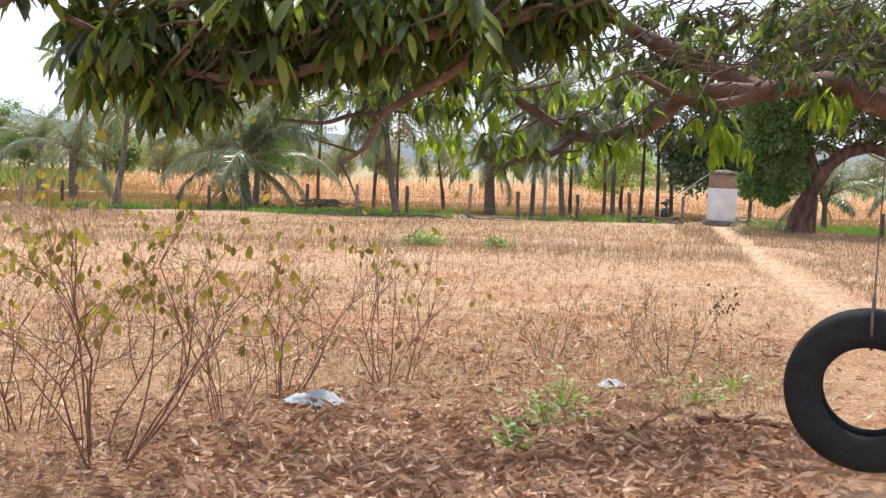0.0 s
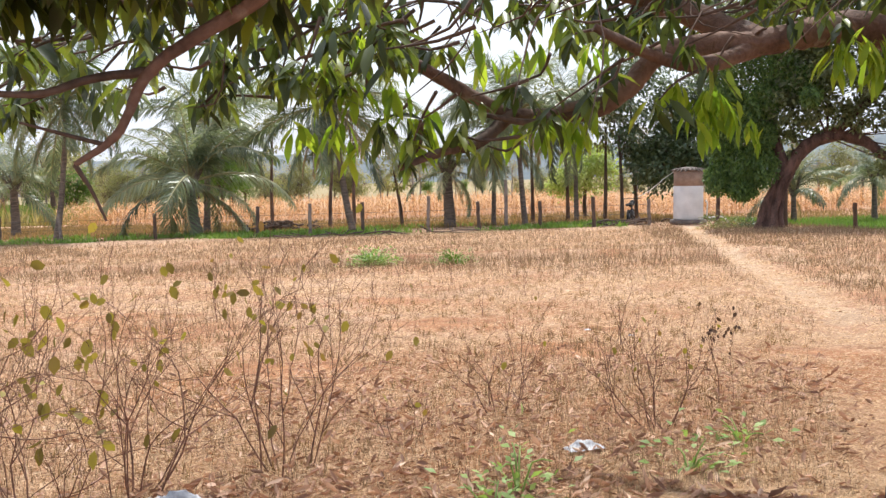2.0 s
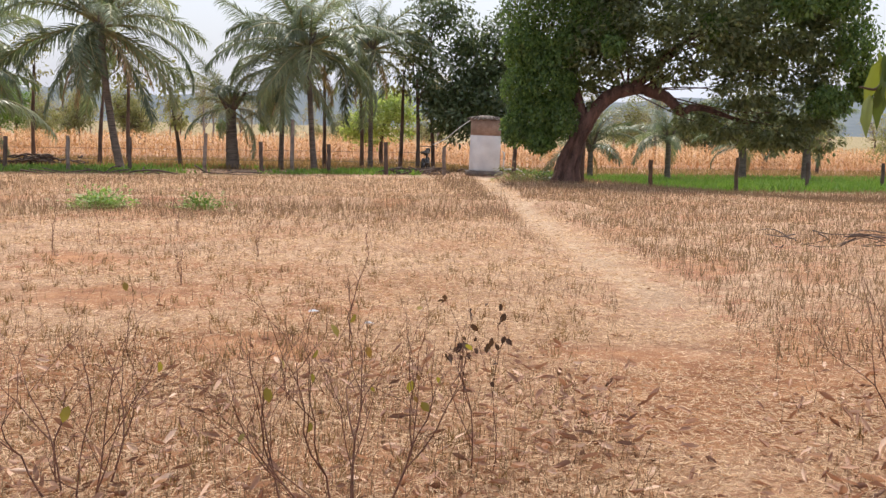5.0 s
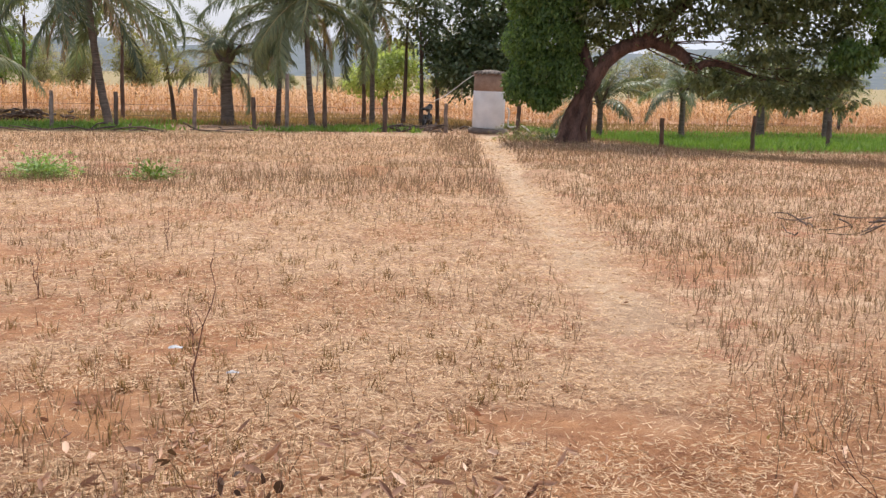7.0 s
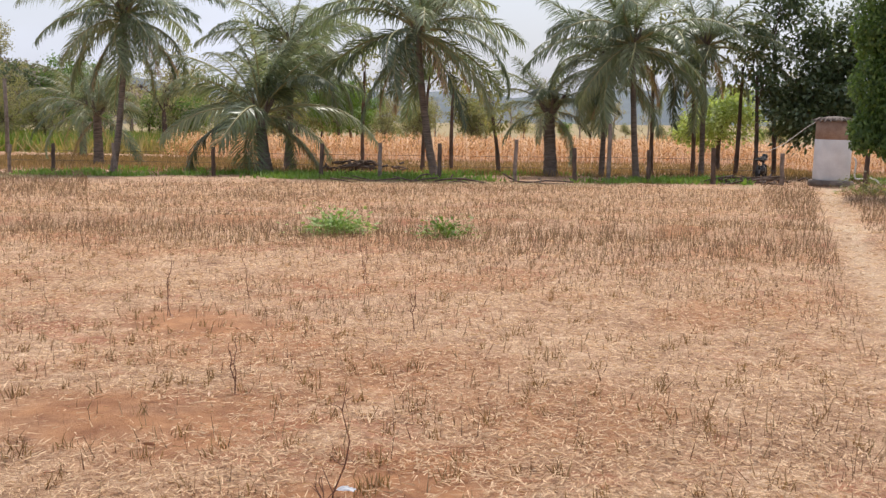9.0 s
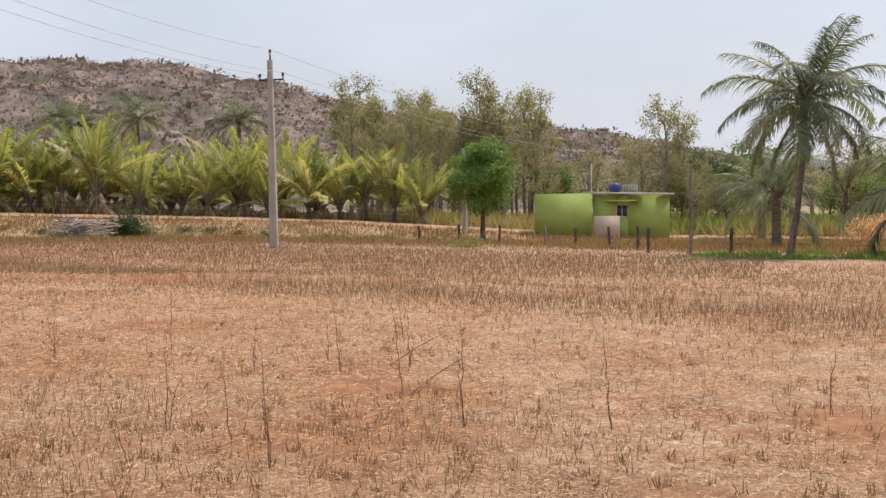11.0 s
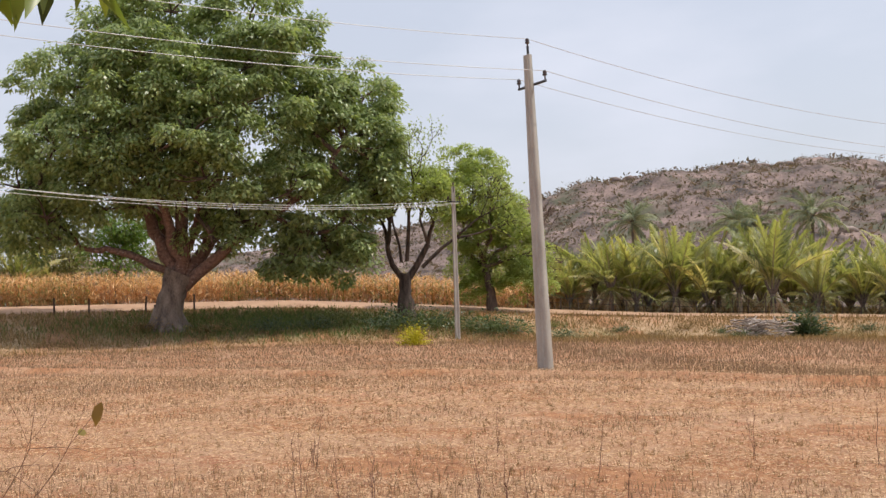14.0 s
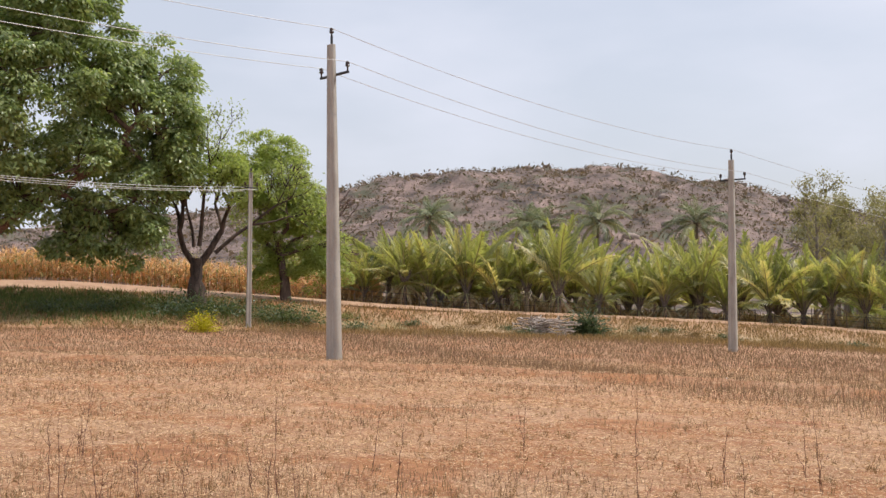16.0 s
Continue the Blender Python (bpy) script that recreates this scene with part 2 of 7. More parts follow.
M_LEAF_BIG = leaf_mat("broad_leaf", [(0.11, 0.155, 0.07), (0.225, 0.29, 0.125), (0.385, 0.435, 0.2)], 0.42, 0.34)
M_LEAF_DARK = leaf_mat("dark_leaf", [(0.045, 0.068, 0.036), (0.08, 0.115, 0.055), (0.15, 0.18, 0.085)], 0.3, 0.45)
M_LEAF_IVY_SUNLIT = leaf_mat("climber_sunlit_leaf", [(0.055, 0.1, 0.03), (0.11, 0.18, 0.045), (0.21, 0.3, 0.07)], 0.4, 0.5)
M_LEAF_LIGHT = leaf_mat("light_leaf", [(0.078, 0.143, 0.019), (0.130, 0.221, 0.039), (0.195, 0.273, 0.052)], 0.35, 0.5)
M_LEAF_OLIVE = leaf_mat("olive_leaf", [(0.13, 0.135, 0.062), (0.21, 0.21, 0.095), (0.30, 0.285, 0.13)], 0.45, 0.6)
M_LEAF_CANOPY = leaf_mat("canopy_leaf", [(0.19, 0.24, 0.08), (0.31, 0.37, 0.13), (0.44, 0.48, 0.2)], 0.55, 0.55)
M_GRASS_GREEN = leaf_mat("shade_grass", [(0.06, 0.09, 0.025), (0.11, 0.15, 0.04), (0.2, 0.2, 0.07)], 0.3, 0.7)
M_BUSH_YELLOW = leaf_mat("yellow_bush_leaf", [(0.3, 0.28, 0.02), (0.46, 0.42, 0.03), (0.6, 0.52, 0.05)], 0.4, 0.6)
M_LEAF_TEAK = leaf_mat("teak_leaf", [(0.17, 0.155, 0.085), (0.26, 0.24, 0.13), (0.36, 0.33, 0.2)], 0.45, 0.6)
M_BARK_GREY = mat("bark_grey", (0.16, 0.13, 0.11), (0.36, 0.31, 0.27), 3, 0.95, 0.4, 25, stretch=(1, 1, 0.3))
M_LEAF_GREY = leaf_mat("grey_twig_leaf", [(0.22, 0.2, 0.13), (0.31, 0.285, 0.18), (0.38, 0.36, 0.21)], 0.5, 0.7)
M_PALM = leaf_mat("palm_frond", [(0.06, 0.08, 0.05), (0.13, 0.16, 0.092), (0.23, 0.26, 0.15), (0.37, 0.37, 0.21)], 0.34, 0.36, (0.95, 1.0, 0.7), own=0.6)
M_RACHIS = mat("palm_rachis", (0.22, 0.21, 0.09), (0.40, 0.36, 0.18), 8, 0.6, 0.0, 30)
M_PALM_YOUNG = leaf_mat("young_palm_frond", [(0.11, 0.135, 0.055), (0.25, 0.27, 0.10), (0.39, 0.385, 0.16), (0.58, 0.48, 0.27)], 0.46, 0.38, own=0.7)
M_PALM_DRY = leaf_mat("dry_palm_frond", [(0.24, 0.155, 0.095), (0.37, 0.25, 0.155), (0.48, 0.35, 0.22)], 0.25, 0.7)
M_CORN = leaf_mat("dry_corn", [(0.44, 0.255, 0.125), (0.63, 0.42, 0.22), (0.78, 0.59, 0.36)], 0.3, 0.8, (1, 0.9, 0.6))
M_CORN_DULL = leaf_mat("dull_corn", [(0.40, 0.22, 0.11), (0.56, 0.34, 0.17), (0.70, 0.48, 0.27)], 0.25, 0.8, (1, 0.9, 0.6))
M_LEAF_HAZY = leaf_mat("climber_tree_leaf", [(0.085, 0.105, 0.062), (0.165, 0.195, 0.108), (0.29, 0.31, 0.17)], 0.5, 0.5)
M_CORN_GREEN = leaf_mat("green_corn", [(0.120, 0.156, 0.036), (0.216, 0.228, 0.072), (0.504, 0.360, 0.156)], 0.3, 0.7)
M_STRAW = leaf_mat("straw", [(0.31, 0.18, 0.10), (0.55, 0.38, 0.23), (0.80, 0.61, 0.41)], 0.2, 0.85, (1, 0.9, 0.7))
M_STUBBLE = leaf_mat("brown_stubble", [(0.11, 0.062, 0.04), (0.21, 0.13, 0.08), (0.33, 0.235, 0.145), (0.18, 0.155, 0.07)], 0.2, 0.85, (1, 0.9, 0.7))
M_TUFT = leaf_mat("olive_tuft", [(0.14, 0.08, 0.042), (0.23, 0.14, 0.072), (0.33, 0.21, 0.11), (0.23, 0.18, 0.08)], 0.25, 0.85)
M_LITTER = leaf_mat("dry_leaf_litter", [(0.15, 0.075, 0.05), (0.36, 0.2, 0.13), (0.61, 0.39, 0.265), (0.87, 0.68, 0.52)], 0.12, 0.8, (1, 0.85, 0.7))
M_DARK_DRY = leaf_mat("dark_dry_leaf", [(0.05, 0.025, 0.018), (0.09, 0.05, 0.035), (0.14, 0.08, 0.05)], 0.1, 0.8)
M_GRASS = leaf_mat("bank_grass", [(0.12, 0.10, 0.045), (0.2, 0.135, 0.06), (0.3, 0.195, 0.095), (0.42, 0.28, 0.15)], 0.25, 0.8)
M_SCRUB = leaf_mat("pale_scrub", [(0.22, 0.2, 0.075), (0.33, 0.28, 0.12), (0.45, 0.36, 0.19)], 0.3, 0.8)
M_TWIG = mat("dry_twig", (0.11, 0.05, 0.034), (0.28, 0.145, 0.095), 20, 0.9, 0.2, 90)
M_LEAF_SHRUB = leaf_mat("shrub_leaf", [(0.14, 0.10, 0.03), (0.22, 0.175, 0.04), (0.33, 0.28, 0.05), (0.24, 0.12, 0.05)], 0.4, 0.6)
M_WEED = leaf_mat("weed_leaf", [(0.14, 0.22, 0.06), (0.25, 0.36, 0.105), (0.37, 0.47, 0.165)], 0.35, 0.55)
M_CONCRETE = mat("pole_concrete", (0.30, 0.275, 0.24), (0.48, 0.45, 0.40), 3, 0.9, 0.25, 60, stretch=(1, 1, 0.3))
M_STEEL = mat("dark_steel", (0.03, 0.03, 0.035), (0.08, 0.08, 0.085), 12, 0.5, 0.1, 60, metal=0.6)
M_CERAMIC = mat("insulator_ceramic", (0.025, 0.012, 0.01), (0.06, 0.03, 0.025), 10, 0.25, 0.0, 60)
M_WIRE = mat("aluminium_wire", (0.42, 0.42, 0.43), (0.6, 0.6, 0.6), 20, 0.45, 0.0, 60, metal=0.4)
M_WIRE_WHITE = mat("pale_cable", (0.6, 0.6, 0.58), (0.75, 0.75, 0.72), 20, 0.6, 0.0, 60)
M_STONE_POST = mat("fence_post_stone", (0.13, 0.10, 0.085), (0.32, 0.26, 0.22), 6, 0.95, 0.4, 50)
M_WOOD_POST = mat("fence_post_wood", (0.06, 0.042, 0.034), (0.17, 0.12, 0.095), 6, 0.95, 0.4, 50, stretch=(1, 1, 0.3))
M_TANK_WHITE = mat("tank_whitewash", (0.62, 0.62, 0.64), (0.80, 0.80, 0.82), 2.2, 0.85, 0.15, 30, spots=(2.5, (0.45, 0.38, 0.32), 0.68))
M_TANK_BROWN = mat("tank_cement", (0.22, 0.13, 0.09), (0.40, 0.27, 0.20), 3, 0.9, 0.3, 30)
M_TANK_DARK = mat("tank_lid", (0.10, 0.08, 0.07), (0.24, 0.19, 0.16), 5, 0.95, 0.5, 30)
M_RUBBER = mat("tyre_rubber", (0.006, 0.006, 0.007), (0.022, 0.021, 0.021), 9, 0.85, 0.25, 80)
M_ROPE = mat("rope", (0.10, 0.085, 0.07), (0.24, 0.2, 0.16), 60, 0.95, 0.3, 200)
M_WALL_GREEN = mat("green_wall_paint", (0.31, 0.40, 0.08), (0.40, 0.50, 0.13), 1.2, 0.8, 0.08, 25, spots=(0.9, (0.27, 0.36, 0.10), 0.64))
M_WALL_BEIGE = mat("beige_wall_paint", (0.45, 0.35, 0.26), (0.58, 0.48, 0.37), 1.5, 0.85, 0.1, 25)
M_ROOF = mat("roof_slab", (0.42, 0.40, 0.37), (0.62, 0.60, 0.56), 2, 0.9, 0.2, 30)
M_BLUE = mat("blue_barrel", (0.02, 0.04, 0.16), (0.04, 0.08, 0.26), 4, 0.45, 0.05, 30)
M_GLASS_DARK = mat("window_pane", (0.03, 0.035, 0.04), (0.07, 0.075, 0.08), 3, 0.2, 0.0, 30)
M_PLASTIC = mat("white_plastic_bag", (0.30, 0.30, 0.33), (0.58, 0.58, 0.61), 14, 0.45, 0.5, 60)
M_HILL = mat("scrub_hill", (0.03, 0.025, 0.023), (0.32, 0.23, 0.2), 0.09, 0.95, 0.0, 0.7, spots=(0.055, (0.10, 0.098, 0.062), 0.53), detail=10)
# the grey-blue of distance haze is put into this hill's base colour
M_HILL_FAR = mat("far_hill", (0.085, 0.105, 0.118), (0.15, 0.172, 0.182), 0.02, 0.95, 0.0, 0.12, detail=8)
M_HILL_BUSH = leaf_mat("hill_bush", [(0.085, 0.085, 0.055), (0.17, 0.125, 0.1), (0.28, 0.2, 0.16)], 0.25, 0.8)
M_BOULDER = mat("boulder", (0.20, 0.15, 0.13), (0.36, 0.29, 0.25), 0.25, 0.95, 0.3, 1.2)
M_ROAD = mat("earth_road", (0.34, 0.195, 0.115), (0.49, 0.31, 0.195), 0.8, 0.95, 0.2, 9)
M_RUBBLE = mat("cut_branch_pile", (0.26, 0.205, 0.17), (0.56, 0.48, 0.42), 3, 0.9, 0.4, 20)
M_CROP = leaf_mat("green_crop", [(0.10, 0.18, 0.03), (0.16, 0.26, 0.05), (0.24, 0.31, 0.09)], 0.35, 0.6)
M_CANE = leaf_mat("green_cane", [(0.12, 0.18, 0.03), (0.18, 0.25, 0.05), (0.25, 0.30, 0.08)], 0.35, 0.6)
M_BIKE = mat("dark_painted_metal", (0.015, 0.015, 0.018), (0.05, 0.05, 0.055), 6, 0.35, 0.0, 40)

# ---- ground ----
TRACK = [(1.4, 2.2), (1.9, 4.4), (2.9, 7.2), (3.4, 8.7), (3.85, 9.8), (4.35, 11.3), (5.2, 15.6), (6.4, 21.5), (8.0, 28.6), (9.6, 36.0), (10.6, 39.5)]


def track_distance(x, y):
    return line_distance(TRACK, x, y)


def patches(x, y, s=1.0, seed=0.0):
    """Soft irregular patches, 0 to 1."""
    x, y = np.asarray(x) * s + seed, np.asarray(y) * s - seed
    v = np.sin(x * 0.9 + 1.7 * np.sin(y * 0.63 + seed)) + np.sin(y * 1.1 + 1.3 * np.sin(x * 0.71)) + 0.7 * np.sin(x * 2.3 - y * 1.9 + seed) + 0.5 * np.sin(x * 4.1 + y * 3.7)
    return np.clip(v / 4.4 + 0.5, 0, 1)


def litter_mask(x, y):
    """Where fallen leaves lie thick under the mango."""
    a = np.exp(-(((x - 0.4) / 2.2) ** 2 + ((y - 5.0) / 1.5) ** 2) ** 2)
    b = np.exp(-(((x - 3.3) / 1.1) ** 2 + ((y - 6.4) / 1.5) ** 2) ** 2) * 0.5
    c = 0.3 * np.exp(-(((x - 1.6) / 3.0) ** 2 + ((y - 7.6) / 1.7) ** 2) ** 2) * (0.35 + 0.9 * patches(x, y, 2.1, 8))
    return np.clip(np.maximum(np.maximum(a, b), c), 0, 1)


BARE = [(0.6, 11.3, 0.55), (1.9, 10.7, 0.3), (3.45, 9.4, 0.35), (1.5, 9.7, 0.4), (-2.8, 12.9, 0.6), (-0.6, 9.2, 0.4), (-5.6, 10.4, 0.6), (-4.9, 8.2, 0.5), (0.2, 13.9, 0.5), (-8.5, 14.5, 0.8), (-7.5, 8.8, 0.7)]


def bare_soil(x, y):
    """Small ragged patches where the red soil lies open."""
    out = np.zeros(np.shape(x))
    for bx, by, br in BARE:
        out = np.maximum(out, np.exp(-((np.hypot((x - bx) / 1.5, y - by) / br) ** 2)))
    return sst(0.25, 0.7, out * (0.45 + 1.0 * patches(x, y, 5.0, 17)))


def axis(lo, hi, step, far):
    mid = np.arange(lo, hi + 1e-6, step)
    out, d, v = [], step, hi
    while v < far:
        d *= 1.14
        v += d
        out.append(v)
    back, d, v = [], step, lo
    while v > -far:
        d *= 1.14
        v -= d
        back.append(v)
    return np.array(back[::-1] + list(mid) + out)


gx, gy = axis(-30, 18, 0.28, 1600), axis(-2, 42, 0.28, 1600)
GX, GY = np.meshgrid(gx, gy)
rough_z = (patches(GX, GY, 2.2, 3) - 0.5) * 0.05 * np.exp(-(np.hypot(GX, GY - 8) / 30) ** 2)
tm = np.exp(-(track_distance(GX, GY) / 0.5) ** 2)
GZ = ground_z(GX, GY) + rough_z - 0.03 * tm
GZ = GZ - np.where(np.hypot(GX, GY) > 900, (np.hypot(GX, GY) - 900) * 0.01, 0)
nx, ny = len(gx), len(gy)
ii = (np.arange(ny - 1)[:, None] * nx + np.arange(nx - 1)[None]).ravel()
gb = Buf().add(np.stack([GX.ravel(), GY.ravel(), GZ.ravel()], 1), np.stack([ii, ii + 1, ii + nx + 1, ii + nx], 1))


def field_z(x, y):
    """Height of the made ground sheet near the walk, with its small bumps and the worn track."""
    x, y = np.asarray(x, float), np.asarray(y, float)
    return (ground_z(x, y) + (patches(x, y, 2.2, 3) - 0.5) * 0.05 * np.exp(-(np.hypot(x, y - 8) / 30) ** 2)
            - 0.03 * np.exp(-(track_distance(x, y) / 0.5) ** 2))


def ground_material():
    m = bpy.data.materials.new("dry_field")
    m.use_nodes = True
    n, l = m.node_tree.nodes, m.node_tree.links
    b = n["Principled BSDF"]
    tc = n.new("ShaderNodeTexCoord")

    def tex(scale, detail=6.0, rough=0.6):
        t = n.new("ShaderNodeTexNoise")
        t.inputs["Scale"].default_value, t.inputs["Detail"].default_value, t.inputs["Roughness"].default_value = scale, detail, rough
        l.new(tc.outputs["Object"], t.inputs["Vector"])
        return t.outputs["Fac"]

    def ramp(fac, stops):
        r = n.new("ShaderNodeValToRGB")
        e = r.color_ramp.elements
        e[0].position, e[0].color = stops[0][0], (*stops[0][1], 1)
        e[1].position, e[1].color = stops[-1][0], (*stops[-1][1], 1)
        for p, c in stops[1:-1]:
            e.new(p).color = (*c, 1)
        l.new(fac, r.inputs["Fac"])
        return r.outputs["Color"]

    def mix(fac, a, b_):
        x = n.new("ShaderNodeMix")
        x.data_type = "RGBA"
        l.new(fac, x.inputs[0])
        l.new(a, x.inputs[6])
        l.new(b_, x.inputs[7])
        return x.outputs[2]

    def attr(name):
        a = n.new("ShaderNodeAttribute")
        a.attribute_name = name
        return a.outputs["Fac"]

    def blend(a_, b_, k_):
        x = n.new("ShaderNodeMath")
        x.operation = "MULTIPLY_ADD"
        x.inputs[1].default_value = k_
        l.new(b_, x.inputs[0])
        y = n.new("ShaderNodeMath")
        y.operation = "MULTIPLY"
        y.inputs[1].default_value = 1 - k_
        l.new(a_, y.inputs[0])
        l.new(y.outputs[0], x.inputs[2])
        return x.outputs[0]

    fine = blend(blend(tex(16, 9, 0.85), tex(70, 6, 0.85), 0.5), tex(1.7, 9, 0.85), 0.3)
    straw = ramp(fine, [(0.415, (0.10, 0.05, 0.026)), (0.47, (0.34, 0.19, 0.105)), (0.525, (0.53, 0.34, 0.205)), (0.585, (0.82, 0.63, 0.45))])
    soil = ramp(fine, [(0.40, (0.15, 0.055, 0.03)), (0.5, (0.39, 0.165, 0.085)), (0.62, (0.56, 0.29, 0.165))])
    where = ramp(blend(tex(0.5, 5, 0.65), tex(2.4, 4, 0.7), 0.5), [(0.525, (0, 0, 0)), (0.60, (0.9, 0.9, 0.9))])
    base = mix(where, straw, soil)
    worn = ramp(tex(9, 7, 0.65), [(0.3, (0.40, 0.285, 0.18)), (0.7, (0.66, 0.51, 0.35))])
    base = mix(attr("worn"), base, worn)
    green = ramp(tex(3, 6, 0.7), [(0.3, (0.09, 0.13, 0.03)), (0.7, (0.20, 0.22, 0.07))])
    base = mix(attr("green"), base, green)
    red = ramp(tex(4, 6, 0.7), [(0.35, (0.25, 0.10, 0.042)), (0.65, (0.48, 0.235, 0.105))])
    base = mix(attr("red"), base, red)
    l.new(base, b.inputs["Base Color"])
    b.inputs["Roughness"].default_value = 0.95
    bp = n.new("ShaderNodeBump")
    bp.inputs["Strength"].default_value, bp.inputs["Distance"].default_value = 0.8, 0.04
    l.new(fine, bp.inputs["Height"])
    l.new(bp.outputs["Normal"], b.inputs["Normal"])
    return m


M_GROUND = ground_material()
ground = new("ground", gb.mesh("ground", M_GROUND, True))
tagged(ground, "dry harvested field of straw and reddish soil with a worn footpath", "ground", kind="structure")
worn = np.clip(np.exp(-(track_distance(GX, GY) / 0.2) ** 2) * (0.05 + 0.6 * sst(9, 13, GY))
               + 0.6 * np.exp(-((GY - 23.1 - 0.03 * GX) / 0.6) ** 2) * (GX < 8) * (GX > -40), 0, 1)
az_g = np.degrees(np.arctan2(-(GX - 2.3), GY - 7.3))
r_g = np.hypot(GX - 2.3, GY - 7.3)
green = (np.exp(-((GY - 43.6 - 0.02 * GX) / 5.0) ** 4) * (GX < 8.5) * (GX > -17) * 0.8 * sst(0.4, 0.75, patches(GX, GY, 0.5, 2))
         + ((GY > 36.0) & (GY < 55) & (GX > 14)) * 0.9
         + np.exp(-((r_g - 58) / 3.5) ** 2) * sst(36, 50, az_g) * (0.28 + 0.35 * sst(0.5, 0.75, patches(GX, GY, 0.6, 9))) + 0.6 * np.exp(-((r_g - 58) / 3.5) ** 2 - ((az_g - 86) / 8) ** 2)
         + (r_g > 140) * 0.5)
red = 0.38 * sst(30, 55, az_g) * (r_g < 52) * (0.5 + patches(GX, GY, 0.9, 21)) + 0.2 * np.exp(-(line_distance(BUND, GX, GY) / 0.7) ** 2) * patches(GX, GY, 0.7, 6) + np.exp(-((r_g - 66) / 2.2) ** 2) * sst(25, 60, az_g) * 0.9 + np.exp(-(((GX - 3.25) / 0.24) ** 2 + ((GY - 8.5) / 0.55) ** 2)) * 0.9 + 0.55 * sst(0.58, 0.70, patches(GX, GY, 1.7, 14)) * (GY < 30) * 1.25 + 1.2 * bare_soil(GX, GY) + 0.55 * np.exp(-((GX - 1.6) / 3.2) ** 2 - ((GY - 8.2) / 1.8) ** 2)
red = red * (1 - 0.8 * np.exp(-(track_distance(GX, GY) / 0.4) ** 2) * sst(9.8, 11, GY))
for nm, val in (("worn", worn), ("green", green), ("red", red)):
    at_ = ground.data.attributes.new(nm, "FLOAT", "POINT")
    at_.data.foreach_set("value", np.clip(val, 0, 1).ravel())

# earth road along the bank
rb = Buf()
road_az = np.radians(np.linspace(36, 112, 60))
inner = np.stack([2.3 - np.sin(road_az) * 64.2, 7.3 + np.cos(road_az) * 64.2], 1)
outer = np.stack([2.3 - np.sin(road_az) * 68.2, 7.3 + np.cos(road_az) * 68.2], 1)
mid_ = (inner + outer) / 2
rows_ = []
for q, lift in ((inner, 0.02), (mid_, 0.15), (outer, 0.22)):
    rows_.append(np.column_stack([q, ground_z(q[:, 0], q[:, 1]) + lift]))
k = len(road_az)
j = np.arange(k - 1)
rb.add(np.vstack(rows_), np.concatenate([np.stack([a * k + j, a * k + j + 1, (a + 1) * k + j + 1, (a + 1) * k + j], 1) for a in (0, 1)]))
single("road", rb, M_ROAD, "pale earth farm road along the bank", "road", kind="structure", smooth=True)

# ---- hills ----
def ridge(name, az0, az1, dist, depth, crest, material, label, seed, steps=160, rings=26):
    """A hill range round the place: crest(azimuth in degrees) gives its height in metres."""
    az = np.linspace(az0, az1, steps)
    u = np.linspace(-1, 1, rings)
    V = np.zeros((rings, steps, 3))
    for i, s in enumerate(u):
        r = dist + s * depth
        for jn, a in enumerate(az):
            ar = radians(a)
            x, y = 2.3 - math.sin(ar) * r, 7.3 + math.cos(ar) * r
            prof = (1 - abs(s) ** 1.5) ** 1.2
            bump = noise.fractal(Vector((x * 0.035, y * 0.035, seed)), 0.75, 2.1, 7)
            V[i, jn] = (x, y, crest(a) * prof * (1 + 0.035 * bump) + 2.6 * bump * prof - 3 * abs(s))
    k = (np.arange(rings - 1)[:, None] * steps + np.arange(steps - 1)[None]).ravel()
    b = Buf().add(V.reshape(-1, 3), np.stack([k, k + 1, k + steps + 1, k + steps], 1))
    ob = single(name, b, material, label, "hill", kind="structure", smooth=True)
    return ob, V


def bell(a, c, w):
    return math.exp(-((a - c) / w) ** 2)


CREST_AZ = [10, 20, 27, 34, 37.5, 44, 48, 51.5, 54.7, 57, 62, 67, 70, 72.5, 80, 88, 96, 106, 118]
CREST_H = [0, 8, 23, 37, 42, 48, 56, 65, 70, 74, 75, 73, 69, 64, 50, 40, 34, 22, 10]


def west_crest(a):
    return float(np.interp(a, CREST_AZ, CREST_H))


def north_crest(a):
    return 19 + 9 * bell(a, -7, 7) + 8 * bell(a, -32, 14) + 16 * bell(a, 26, 8) + 5 * bell(a, 8, 5)


hill_west, HW = ridge("hill_west", 10, 118, 560, 230, west_crest, M_HILL, "dry scrub-covered hill with brown rocks", 3.1, 420, 66)
hill_north, HN = ridge("hill_north", -75, 45, 900, 240, north_crest, M_HILL_FAR, "distant low hill tinted grey-blue for haze", 8.4, 160, 16)

hb = Buf()
pick = HW[10:33].reshape(-1, 3)
idx = rng.integers(0, len(pick), 60000)
cen = pick[idx] + np.column_stack([rng.normal(0, 3, (len(idx), 2)), np.zeros(len(idx))])
cen = np.repeat(cen, 3, 0) + rng.normal(0, 0.6, (len(idx) * 3, 3)) + (0, 0, 0.2)
scatter(hb, LEAF, LEAF_F, cen, rng.normal(0, 1, cen.shape), rng.normal(0, 1, cen.shape) + (0, 0, 0.6), rng.uniform(0.5, 1.35, len(cen)) * np.repeat(rng.choice([0.7, 1.1, 2.2], len(idx), p=[0.5, 0.37, 0.13]), 3))
single("hill_bushes", hb, M_HILL_BUSH, "grey-brown and dull green scrub on the hillside", "bush", kind="stuff")
bb = Buf()
